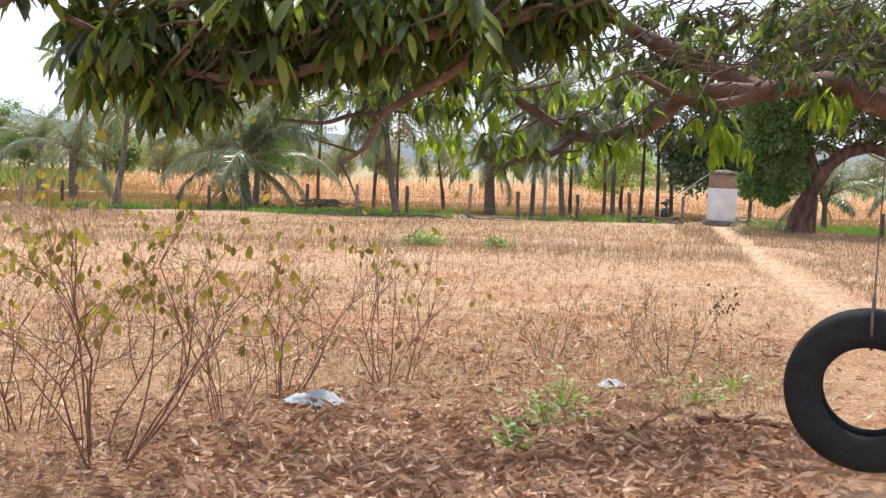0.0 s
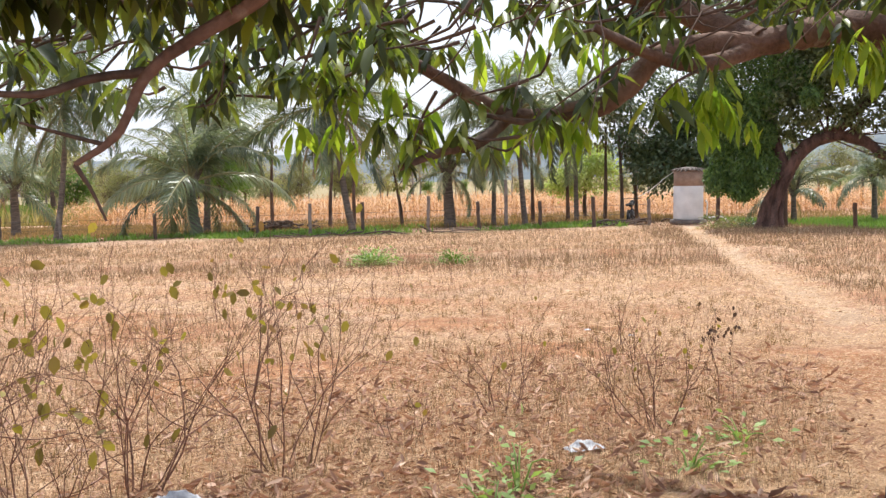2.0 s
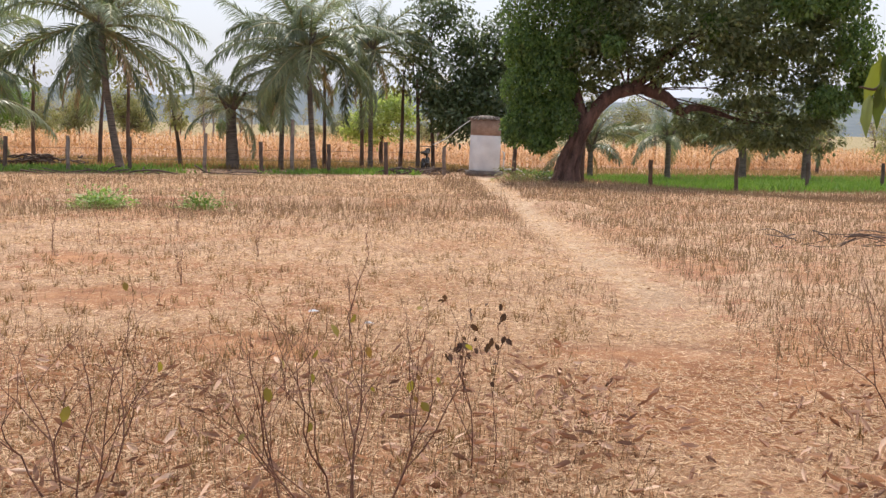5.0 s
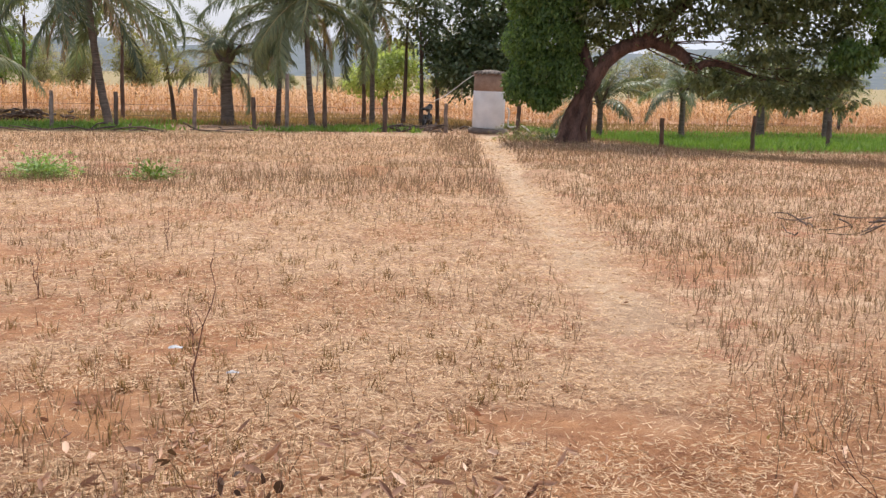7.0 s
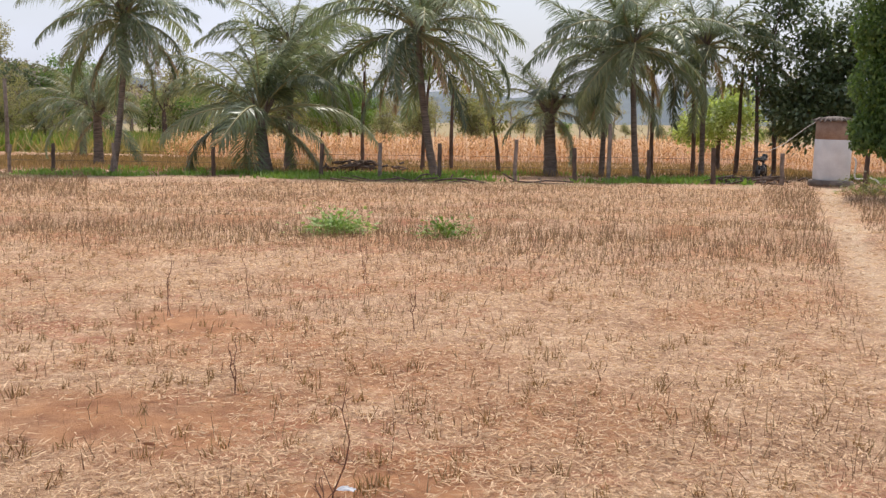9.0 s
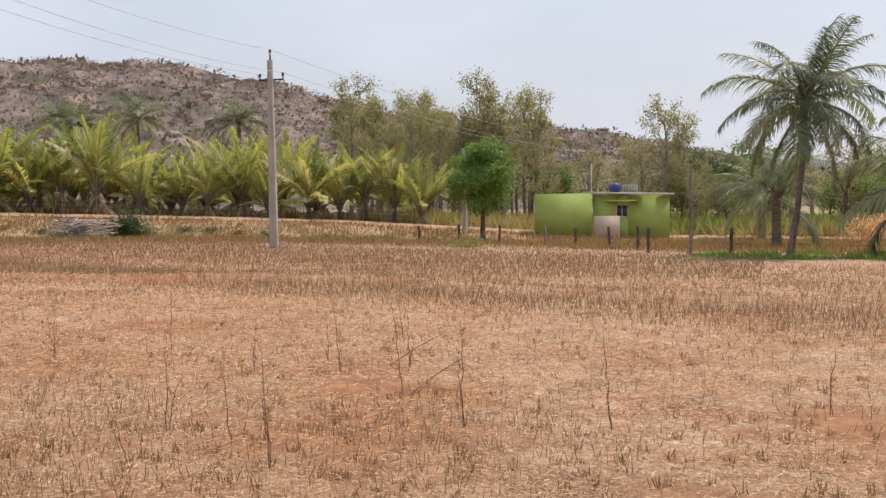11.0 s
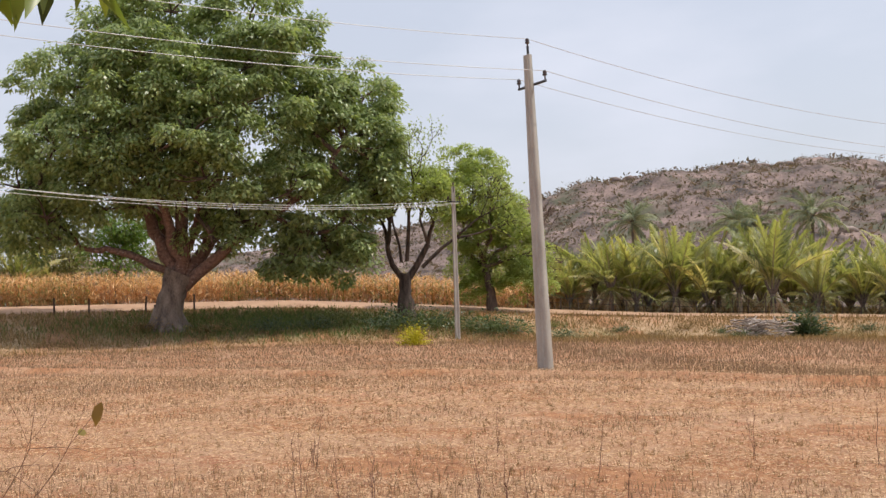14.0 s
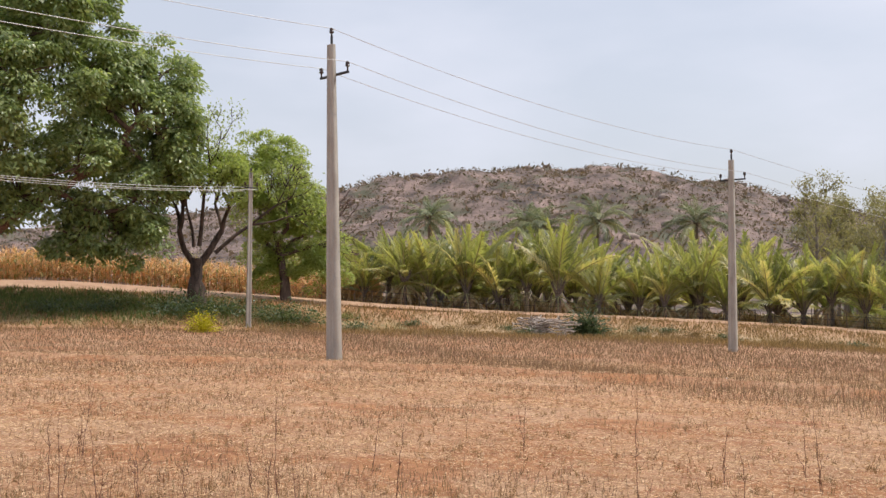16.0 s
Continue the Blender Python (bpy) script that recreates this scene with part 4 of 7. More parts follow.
def palm(name, x, y, height, lean, frond_len, weights, label, style="old", thick=0.17, dry=2, group="", nuts=False, zoff=0.0):
    """weights: how many fronds at each of the seven elevations."""
    ob = thing(name, pose(x, y, gz(x, y) + zoff - 0.03, 0, 0, rng.uniform(-4, 4)), label, "palm tree", group)
    tb = Buf()
    top = np.array([lean[0], lean[1], height])
    pts = curve_pts([(0, 0, -0.1), (lean[0] * 0.45, lean[1] * 0.45, height * 0.28), (lean[0] * 0.85, lean[1] * 0.85, height * 0.68), top], 26)
    rad = thick * (1.3 - 0.58 * np.linspace(0, 1, 26) ** 0.4) * (1 + 0.05 * (np.arange(26) % 2))
    rad[0] *= 1.25
    tube(tb, pts, rad, 10, 0.12)
    part("trunk", tb, M_PALM_TRUNK, ob, smooth=True)
    hb_ = Buf()
    for q in range(14):
        a = rng.uniform(0, 6.28)
        d = np.array([math.cos(a), math.sin(a), 0])
        tube(hb_, curve_pts([top + d * thick * 0.4 + (0, 0, -0.25), top + d * thick * 1.5 + (0, 0, 0.1), top + d * thick * 2.4 + (0, 0, 0.5)], 4), [0.07, 0.05, 0.02], 5, 0.2)
    part("crown_shaft", hb_, M_PALM_TRUNK, ob)
    i = 0
    for lev, cnt in enumerate(weights):
        for q in range(cnt):
            az = i * 137.5 + rng.uniform(-28, 28)
            i += 1
            me = FRONDS[style][lev][rng.integers(0, 2)]
            fo = new("frond", me)
            fo.parent = ob
            s = frond_len * 1.17 * rng.uniform(0.72, 1.12) * (0.85 if lev in (0, 6) else 1.0)
            fo.matrix_local = Matrix.Translation(top + (0, 0, 0.05 - 0.05 * lev)) @ pose(0, 0, 0, rng.uniform(-32, 32), rng.uniform(-9, 9), az) @ Matrix.Scale(s, 4)
    for q in range(dry):
        fo = new("frond", FRONDS["dry"][5 + q % 2][rng.integers(0, 2)])
        fo.parent = ob
        fo["label"] = "brown dried hanging frond"
        fo.matrix_local = Matrix.Translation(top + (0, 0, -0.3)) @ pose(0, 0, 0, rng.uniform(-15, 15), 0, q * 151 + 40 + rng.uniform(-20, 20)) @ Matrix.Scale(frond_len * 0.8, 4)
    if nuts:
        bm = bmesh.new()
        bmesh.ops.create_icosphere(bm, subdivisions=1, radius=0.11)
        nb = Buf()
        bm_into(nb, bm)
        nut_mesh = nb.mesh("coconut", M_PALM_TRUNK)
        for q in range(18):
            a = rng.uniform(0, 6.28)
            nut = new("coconut", nut_mesh)
            nut.parent = ob
            nut.matrix_local = Matrix.Translation(top + np.array([math.cos(a) * 0.3, math.sin(a) * 0.3, -0.3 - 0.4 * rng.random()]))
    return ob


GROVE = "coconut palms along the field edge"
HIGH = (3, 5, 6, 6, 5, 3, 1)
TALL, LOW = (3, 5, 6, 7, 6, 5, 2), (4, 5, 5, 3, 1, 1, 0)
palm("coconut_palm", -1.95, 44.0, 5.3, (-0.65, 0.1), 3.8, (3, 4, 6, 7, 6, 5, 3), "coconut palm with a leaning trunk and drooping fronds", thick=0.145, dry=5, group=GROVE)
palm("coconut_palm", -8.5, 45.5, 2.35, (-0.25, 0), 3.9, (8, 7, 5, 4, 4, 2, 0), "short thick coconut palm with long green fronds", thick=0.24, dry=1, group=GROVE)
palm("coconut_palm", -13.7, 43.5, 5.6, (0.65, 0), 3.2, TALL, "tall coconut palm with a dark slim trunk", thick=0.12, dry=3, group=GROVE)
palm("coconut_palm", 5.2, 45.5, 4.9, (-0.25, 0.1), 3.5, HIGH, "coconut palm with a dark crown and brown nuts", thick=0.12, dry=2, group=GROVE, nuts=True)
palm("coconut_palm", 4.0, 47.5, 4.4, (0.1, 0.1), 3.0, HIGH, "coconut palm crowded behind another", thick=0.105, dry=1, group=GROVE)
palm("coconut_palm", 8.0, 49.5, 5.2, (0.0, 0.1), 3.2, HIGH, "coconut palm with pale sunlit fronds", thick=0.11, dry=2, group=GROVE)
palm("coconut_palm", 2.1, 47.0, 2.6, (-0.1, 0), 2.3, (3, 4, 4, 4, 3, 1, 0), "small coconut palm with a dark shaggy trunk", thick=0.26, dry=1, group=GROVE)
palm("coconut_palm", -19.5, 55.0, 2.6, (0, 0), 2.9, LOW, "young coconut palm behind the fence", thick=0.24, group=GROVE)
palm("coconut_palm", -9.2, 51.0, 5.3, (0.2, 0), 3.4, TALL, "coconut palm standing behind the front row", thick=0.16, group=GROVE)
palm("coconut_palm", -25.5, 66.0, 3.0, (0, 0), 3.0, LOW, "young coconut palm far behind the fence", thick=0.2, group=GROVE)
palm("coconut_palm", 15.3, 42.0, 1.5, (0, 0), 1.9, (4, 5, 5, 3, 1, 0, 0), "young coconut palm beyond the green plot", thick=0.12, dry=1, group=GROVE)
palm("coconut_palm", 20.3, 46.0, 2.0, (0, 0), 2.3, (3, 4, 5, 4, 2, 0, 0), "young coconut palm beyond the green plot", thick=0.13, dry=1, group=GROVE)
palm("coconut_palm", 25.4, 49.0, 1.7, (0, 0), 2.0, (3, 4, 5, 4, 2, 0, 0), "young coconut palm beyond the green plot", thick=0.22, dry=1, group=GROVE)
palm("coconut_palm", 27.5, 47.0, 2.2, (0, 0), 2.0, (3, 4, 5, 4, 2, 0, 0), "young coconut palm beyond the green plot", thick=0.22, dry=1, group=GROVE)

PLANT = "young palms of the roadside plantation"
protos = [palm("young_palm", -60 - q, 60, 1.05 + 0.35 * (q % 3), (0, 0), (3.3, 3.7, 3.0, 3.5)[q], ((10, 7, 3, 2, 0, 0, 0), (12, 5, 2, 0, 0, 0, 0), (7, 7, 5, 3, 1, 0, 0), (11, 6, 3, 1, 0, 0, 0))[q],
               "young coconut palm with yellow-green upright fronds", "young", 0.17, 8 + q % 3, PLANT) for q in range(4)]


def on_arc(az, r):
    a = radians(az)
    return 2.3 - math.sin(a) * r, 7.3 + math.cos(a) * r


made = 0
for row, (r, step, first, last) in enumerate(((70.8, 1.75, 43.5, 73.2), (74, 1.75, 44, 74), (79, 1.8, 43, 75), (86, 2.0, 43, 75))):
    a = first
    while a < last:
        if a < 48 and row % 2:
            a += step
            continue
        x, y = on_arc(a, r + rng.uniform(-1, 1))
        mm = pose(x, y, gz(x, y), 0, 0, rng.uniform(0, 360)) @ Matrix.Scale(rng.uniform(0.78, 1.2), 4)
        if made < 4:
            protos[made].matrix_basis = mm
        else:
            copy_thing(protos[rng.integers(0, 4)], mm)
        made += 1
        a += step * rng.uniform(0.75, 1.3)
far_palm = palm("tall_palm", *on_arc(61.4, 100), 8.5, (0.2, 0), 2.7, HIGH, "tall coconut palm at the foot of the hill", thick=0.17, group="tall palms at the hill's foot")
for az, r, s in ((67.7, 97, 1.02), (58.6, 99, 1.08), (53.3, 97, 1.05), (62.3, 104, 1.08), (100.6, 86, 0.8), (102.6, 84, 0.85), (104.2, 86, 0.8), (98.8, 92, 0.75), (106.5, 90, 0.85), (96.8, 98, 0.7)):
    x, y = on_arc(az, r)
    copy_thing(far_palm, pose(x, y, gz(x, y), 0, 0, rng.uniform(0, 360)) @ Matrix.Scale(s, 4))

for az, r, s in ((100.2, 80, 1.1), (102.3, 82, 1.2), (104.4, 80, 1.15), (98.6, 84, 1.0), (106.3, 82, 1.2)):
    x, y = on_arc(az, r)
    copy_thing(protos[rng.integers(0, 4)], pose(x, y, gz(x, y), 0, 0, rng.uniform(0, 360)) @ Matrix.Scale(s, 4))

# ---- other trees ----
TEAK = "slim trees along the field edge"
for x, y, hgt, s in ((6.1, 50.5, 4.6, 0), (9.4, 50.0, 4.4, 1), (7.9, 51.5, 4.2, 2), (9.9, 48.5, 3.9, 3), (0.0, 49.0, 2.6, 4), (-3.5, 52, 4.5, 5), (-2.4, 53.5, 4.2, 6), (-6.5, 54, 4.4, 7), (10.9, 50, 5.6, 8)):
    kx = 0.35 * math.sin(s * 2.1)
    big_crown = s == 8
    tree("slim_tree", pose(x, y, gz(x, y) - 0.05, 0, 0, s * 40), "slim bare-stemmed tree with sparse leaves high up", [(0, 0, 0), (kx * 0.3, 0, hgt * 0.4), (kx, 0.1, hgt)], [0.10, 0.08, 0.05],
         [(kx, 0, hgt + 0.4, 0.7, 0.7, 0.9), (kx - 0.5, 0.2, hgt - 0.3, 0.5, 0.5, 0.7), (kx + 0.5, 0, hgt + 1.1, 0.6, 0.6, 0.8)] + ([(0.2, 0, hgt + 2.4, 1.1, 1.0, 1.5), (-0.3, 0, hgt - 1.2, 0.6, 0.6, 0.8)] if big_crown else []),
         (2600 if big_crown else 380), 0.22, M_LEAF_DARK if s in (3, 8) else M_LEAF_OLIVE, M_BARK, clumps=12, limb_from=9, limb_r=0.03, spread=0.3, group=TEAK)
tree("dark_tree", pose(12.7, 48.5, gz(12.7, 48.5), 0, 0, 0), "dense dark-leaved tree behind the water tank", [(0, 0, 0), (0.1, 0, 1.2), (0.1, 0, 2.4)], [0.2, 0.16, 0.12],
     [(0, 0, 2.1, 1.5, 1.5, 1.1), (-1.0, 0, 2.5, 1.4, 1.4, 1.2), (0.7, 0, 3.1, 1.7, 1.6, 1.4), (-0.5, 0, 4.2, 1.3, 1.3, 1.2), (1.2, 0, 2.4, 1.0, 1.0, 1.0), (-1.5, 0, 3.7, 1.2, 1.2, 1.2), (0.5, 0, 4.9, 1.2, 1.2, 0.9), (-1.7, 0, 2.6, 0.9, 0.9, 0.9), (0.9, 0, 5.9, 1.0, 1.0, 0.8), (-0.4, 0, 5.9, 1.0, 1.0, 0.8), (1.5, 0, 4.4, 1.0, 1.0, 0.9)], 15000, 0.22, M_LEAF_DARK, M_BARK, clumps=16, limb_r=0.07, spread=0.28)
tree("yellow_green_tree", pose(9.9, 58.5, gz(9.9, 58.5), 0, 0, 0), "yellow-green rounded small tree near the maize", [(0, 0, 0), (0, 0, 1.0), (0.1, 0, 2.0)], [0.12, 0.1, 0.08],
     [(0, 0, 2.3, 1.5, 1.3, 1.2), (0.9, 0, 2.9, 1.1, 1.0, 1.0), (-0.9, 0, 1.9, 1.0, 1.0, 0.9)], 6000, 0.2, M_LEAF_CANOPY, M_BARK, limb_r=0.05)
tree("round_tree", pose(*on_arc(40.1, 58), gz(*on_arc(40.1, 58)), 0, 0, 0), "rounded dense green tree by the white post", [(0, 0, 0), (0, 0, 1.0), (0.05, 0, 2.0)], [0.16, 0.13, 0.1],
     [(0, 0, 2.7, 1.5, 1.4, 1.0), (-0.1, 0, 3.7, 1.9, 1.6, 1.1), (0.5, 0, 4.3, 1.6, 1.4, 1.0), (-0.6, 0, 3.3, 1.4, 1.3, 1.0), (0.6, 0, 5.1, 1.0, 0.9, 0.6), (-0.6, 0, 4.6, 1.0, 0.9, 0.7)], 19000, 0.16, M_LEAF_LIGHT, M_BARK, clumps=18, limb_r=0.06, spread=0.24)

# belts of further trees, built from four kinds
KINDS = []
for q, (mt, lab, n, sz) in enumerate(((M_LEAF_OLIVE, "dull olive-leaved tree in the distance", 4600, 0.27), (M_LEAF_GREY, "nearly leafless greyish tree in the distance", 1700, 0.2),
                                      (M_LEAF_LIGHT, "light green tree in the distance", 6500, 0.3), (M_LEAF_DARK, "dark green tree in the distance", 6500, 0.3))):
    x, y = on_arc(20 + 3 * q, 110)
    lob = [(rng.uniform(-1.8, 1.8), rng.uniform(-1.5, 1.5), rng.uniform(3.0, 6.6), rng.uniform(1.3, 2.0), rng.uniform(1.3, 2.0), rng.uniform(1.0, 1.7)) for _ in range(8)]
    KINDS.append(tree("distant_tree", pose(x, y, gz(x, y), 0, 0, 0), lab, [(0, 0, 0), (0.1, 0, 1.2), (0, 0.1, 2.6)], [0.22, 0.18, 0.13], lob, n, sz, mt, M_BARK, clumps=14, limb_r=0.055, spread=0.3, group="distant trees", twigs=8 if q != 1 else 14))


# tall pale-stemmed teaks, thinly leaved
for q in range(3):
    x, y = on_arc(40 + 3 * q, 92)
    tk = thing("teak_tree", pose(x, y, gz(x, y)), "tall thin-leaved teak with a pale slim stem", "tree", "distant trees")
    b, tips_ = Buf(), []
    hgt = (8.6, 7.6, 9.2)[q]
    stem = curve_pts([(0, 0, -0.2), (0.12, 0.1, hgt * 0.35), (-0.1, 0.05, hgt * 0.7), (0.1, 0, hgt)], 14)
    tube(b, stem, [0.17, 0.12, 0.04], 8, 0.15)
    part("trunk", b, M_BARK_GREY, tk, smooth=True)
    b = Buf()
    for k_ in range(9):
        a = k_ * 2.4 + q
        forking(b, stem[4 + k_], np.array([math.cos(a), math.sin(a), 1.3 + 0.06 * k_]), rng.uniform(1.1, 1.5) * (1.15 - 0.05 * k_), 0.05, 2, tips_, 0.4, 0.1, 0.72)
    part("branchwork", b, M_BARK_GREY, tk)
    tips_ = np.array(tips_)
    n = (3000, 1600, 3800)[q]
    own = rng.integers(0, len(tips_), n)
    pos = tips_[own] + rng.normal(0, 0.26, (n, 3))
    cb = Buf()
    scatter(cb, LEAF, LEAF_F, pos, rng.normal(0, 1, (n, 3)) + (0, 0, -0.6), rng.normal(0, 0.6, (n, 3)) + (0, 0, 1), rng.uniform(0.12, 0.26, n))
    part("crown", cb, M_LEAF_TEAK, tk)
    KINDS.append(tk)


def belt(az0, az1, r0, r1, count, kinds, s0, s1):
    for q in range(count):
        az = az0 + (az1 - az0) * (q + rng.uniform(0.1, 0.9)) / count
        x, y = on_arc(az, rng.uniform(r0, r1))
        copy_thing(KINDS[kinds[rng.integers(0, len(kinds))]], pose(x, y, gz(x, y) - 0.1, 0, 0, rng.uniform(0, 360)) @ Matrix.Scale(rng.uniform(s0, s1), 4))


belt(-15, 1, 118, 160, 9, (0, 2, 0), 0.2, 0.33)
belt(-52, -15, 118, 160, 18, (0, 2, 0, 3, 1), 0.4, 0.75)
belt(1, 36, 118, 160, 20, (0, 2, 0, 3, 1), 0.4, 0.75)
belt(6, 34, 78, 105, 13, (0, 2, 1, 0), 0.45, 0.75)
belt(37, 47.4, 82, 104, 30, (4, 5, 6, 5), 0.85, 1.15)
belt(28, 38, 84, 104, 16, (4, 5, 5, 1), 0.6, 0.85)
belt(49, 76, 108, 135, 18, (1, 0, 5), 0.5, 0.75)
belt(74, 112, 105, 150, 34, (0, 1, 5, 1), 0.4, 0.7)
belt(34, 46.5, 92, 110, 10, (0, 1, 2), 0.5, 0.75)
belt(-26, 28, 76, 108, 44, (4, 5, 6, 5, 0), 0.42, 0.66)
belt(0, 26, 80, 104, 12, (0, 1, 2, 1), 0.5, 0.75)
belt(-50, -22, 60, 90, 9, (0, 1, 3), 0.5, 0.8)
for az, r, s, kd in ((21.2, 78, 1.1, 1), (30.3, 78, 0.98, 4), (29.4, 80, 0.8, 6), (31.6, 79, 0.75, 5), (95.4, 78, 0.9, 2), (97.4, 84, 0.75, 0), (92.5, 88, 0.8, 0), (101.5, 80, 0.6, 0), (-30, 84, 0.9, 0), (-42, 80, 0.9, 1)):
    x, y = on_arc(az, r)
    copy_thing(KINDS[kd], pose(x, y, gz(x, y) - 0.1, 0, 0, az * 7) @ Matrix.Scale(s, 4))


# ---- maize and green plots ----
def corn_template(n_leaf=11, tall=1.0):
    b = Buf()
    tube(b, [(0, 0, 0), (0.02, 0, 0.5), (0, 0.02, 1.0)], [0.009, 0.008, 0.005], 3, cap=False)
    t = np.linspace(0.15, 0.9, n_leaf)
    a = np.arange(n_leaf) * 2.6
    fwd = np.stack([np.cos(a), np.sin(a), 0.5 - 0.9 * rng.random(n_leaf)], 1)
    scatter(b, BLADE2 * (1, 1, 3), BLADE2_F, np.stack([0 * t, 0 * t, t], 1), fwd, np.tile((0, 0, 1.0), (n_leaf, 1)), np.column_stack([rng.uniform(0.26, 0.45, n_leaf), np.full(n_leaf, 0.052), np.full(n_leaf, 0.4)]))
    for q in range(4):
        a_ = q * 1.6
        scatter(b, BLADE, BLADE_F, [(0, 0, 0.97)], [(math.cos(a_) * 0.4, math.sin(a_) * 0.4, 1)], [(0, 1, 0)], [(0.16, 0.012, 1)])
    v = np.concatenate(b.v)
    f = [np.concatenate([q for q in b.f if q.shape[1] == kk]) for kk in (3, 4)]
    return v, np.vstack([f[0], f[1][:, [0, 1, 2]], f[1][:, [0, 2, 3]]])


CORN = [corn_template() for _ in range(4)]


def maize(name, pts, material, label, tall):
    b = Buf()
    pts = np.asarray(pts)
    own = rng.integers(0, 4, len(pts))
    for q in range(4):
        p = pts[own == q]
        z = ground_z(p[:, 0], p[:, 1])
        a = rng.uniform(0, 6.28, len(p))
        h_ = tall * rng.uniform(0.8, 1.15, len(p))
        scatter(b, CORN[q][0], CORN[q][1], np.column_stack([p, z]), np.stack([np.cos(a), np.sin(a), 0 * a], 1), np.column_stack([rng.normal(0, 0.06, (len(p), 2)), np.ones(len(p))]), np.column_stack([h_, h_, h_]))
    return single(name, b, material, label, "maize", kind="stuff")


def arc_rows(az0, az1, radii_, gap):
    out = []
    for r in radii_:
        a = np.arange(az0, az1, math.degrees(gap / r))
        a = np.radians(a + rng.normal(0, 0.05, len(a)))
        rr = r + rng.normal(0, 0.15, len(a))
        out.append(np.stack([2.3 - np.sin(a) * rr, 7.3 + np.cos(a) * rr], 1))
    return np.vstack(out)


north = [np.stack([np.arange(-30, 62, 0.32) + rng.normal(0, 0.08, 288), np.full(288, y) + rng.normal(0, 0.12, 288)], 1) for y in (67, 67.7, 68.4, 69.2, 70, 71, 72.5, 75, 78, 82)]
north = np.vstack(north)
north = north[np.degrees(np.arctan2(2.3 - north[:, 0], north[:, 1] - 7.3)) < 20 + 2 * rng.random(len(north))]
maize("maize_field", north, M_CORN_DULL, "standing crop of dried tan maize behind the palms", 1.32)
maize("maize_strip", arc_rows(70.5, 112, (71.9, 72.4, 72.9, 73.6, 74.6, 76, 78, 81), 0.24), M_CORN, "standing crop of dried tan maize beside the road", 1.85)
maize("green_maize", arc_rows(75.5, 90, (71.4, 71.9), 0.5), M_CORN_GREEN, "greener maize plants at the crop's edge", 1.7)
maize("green_maize_edge", arc_rows(97, 112, (71.4, 71.9), 0.4), M_CORN_GREEN, "yellowing green maize plants at the crop's edge", 1.6)

cb = Buf()
n = 9000
az = rng.uniform(20.5, 36, n)
r = rng.uniform(72, 98, n)
px_, py_ = 2.3 - np.sin(np.radians(az)) * r, 7.3 + np.cos(np.radians(az)) * r
scatter(cb, BLADE2, BLADE2_F, np.column_stack([px_, py_, ground_z(px_, py_)]), np.column_stack([rng.normal(0, 0.35, (n, 2)), np.ones(n)]), rng.normal(0, 1, (n, 3)), np.column_stack([rng.uniform(0.8, 1.5, n), np.full(n, 0.12), np.full(n, 1.0)]))
single("cane_field", cb, M_CANE, "light green tall crop behind the fence", "crop", kind="stuff")
cb = Buf()
n = 26000
px_, py_ = rng.uniform(13.2, 42, n), rng.uniform(37.0, 52, n)
scatter(cb, BLADE2, BLADE2_F, np.column_stack([px_, py_, ground_z(px_, py_)]), np.column_stack([rng.normal(0, 0.5, (n, 2)), np.ones(n)]), rng.normal(0, 1, (n, 3)), np.column_stack([rng.uniform(0.12, 0.34, n), np.full(n, 0.06), np.full(n, 0.3)]))
n = 16000
px_, py_ = rng.uniform(-16, 8.5, n), rng.uniform(40.3, 48.5, n)
keep = patches(px_, py_, 0.5, 2) + rng.normal(0, 0.07, n) > 0.57
px_, py_ = px_[keep], py_[keep]
n = len(px_)
scatter(cb, BLADE2, BLADE2_F, np.column_stack([px_, py_, ground_z(px_, py_)]), np.column_stack([rng.normal(0, 0.6, (n, 2)), np.ones(n)]), rng.normal(0, 1, (n, 3)), np.column_stack([rng.uniform(0.1, 0.28, n), np.full(n, 0.06), np.full(n, 0.3)]))
single("green_ground_crop", cb, M_CROP, "low bright green crop and weeds along the fence", "crop", kind="stuff")

# ---- water tank ----
def lathe(buf, prof, sides=40):
    a = np.linspace(0, 2 * math.pi, sides, endpoint=False)
    v = np.concatenate([np.stack([np.cos(a) * r, np.sin(a) * r, np.full(sides, z)], 1) for r, z in prof])
    i0 = (np.arange(len(prof) - 1)[:, None] * sides + np.arange(sides)[None]).ravel()
    i1 = (np.arange(len(prof) - 1)[:, None] * sides + (np.arange(sides)[None] + 1) % sides).ravel()
    buf.add(v, np.stack([i0, i1, i1 + sides, i0 + sides], 1))


WX, WY = 10.93, 41.2
wz = gz(WX, WY)
tank = thing("water_tank", pose(WX, WY, wz, 0, 1.0, -10), "whitewashed round cement water tank with a bare brown top ring", "water tank")
b = Buf()
lathe(b, [(0.0, 0.0), (0.68, 0.0), (0.7, 0.05), (0.68, 0.17), (0.6, 0.19), (0.0, 0.19)])
part("plinth", b, M_TANK_DARK, tank, "dark stained cement plinth", True)
b = Buf()
lathe(b, [(0.0, 0.19), (0.552, 0.19), (0.56, 0.22), (0.558, 0.9), (0.556, 1.44), (0.55, 1.455), (0.0, 1.455)])
part("wall", b, M_TANK_WHITE, tank, smooth=False)
b = Buf()
lathe(b, [(0.0, 1.457), (0.545, 1.457), (0.55, 1.47), (0.55, 2.02), (0.0, 2.02)])
part("top_ring", b, M_TANK_BROWN, tank, "unpainted brown cement ring")
b = Buf()
lathe(b, [(0.0, 2.022), (0.58, 2.022), (0.6, 2.05), (0.42, 2.12), (0.2, 2.17), (0.0, 2.18)], 18)
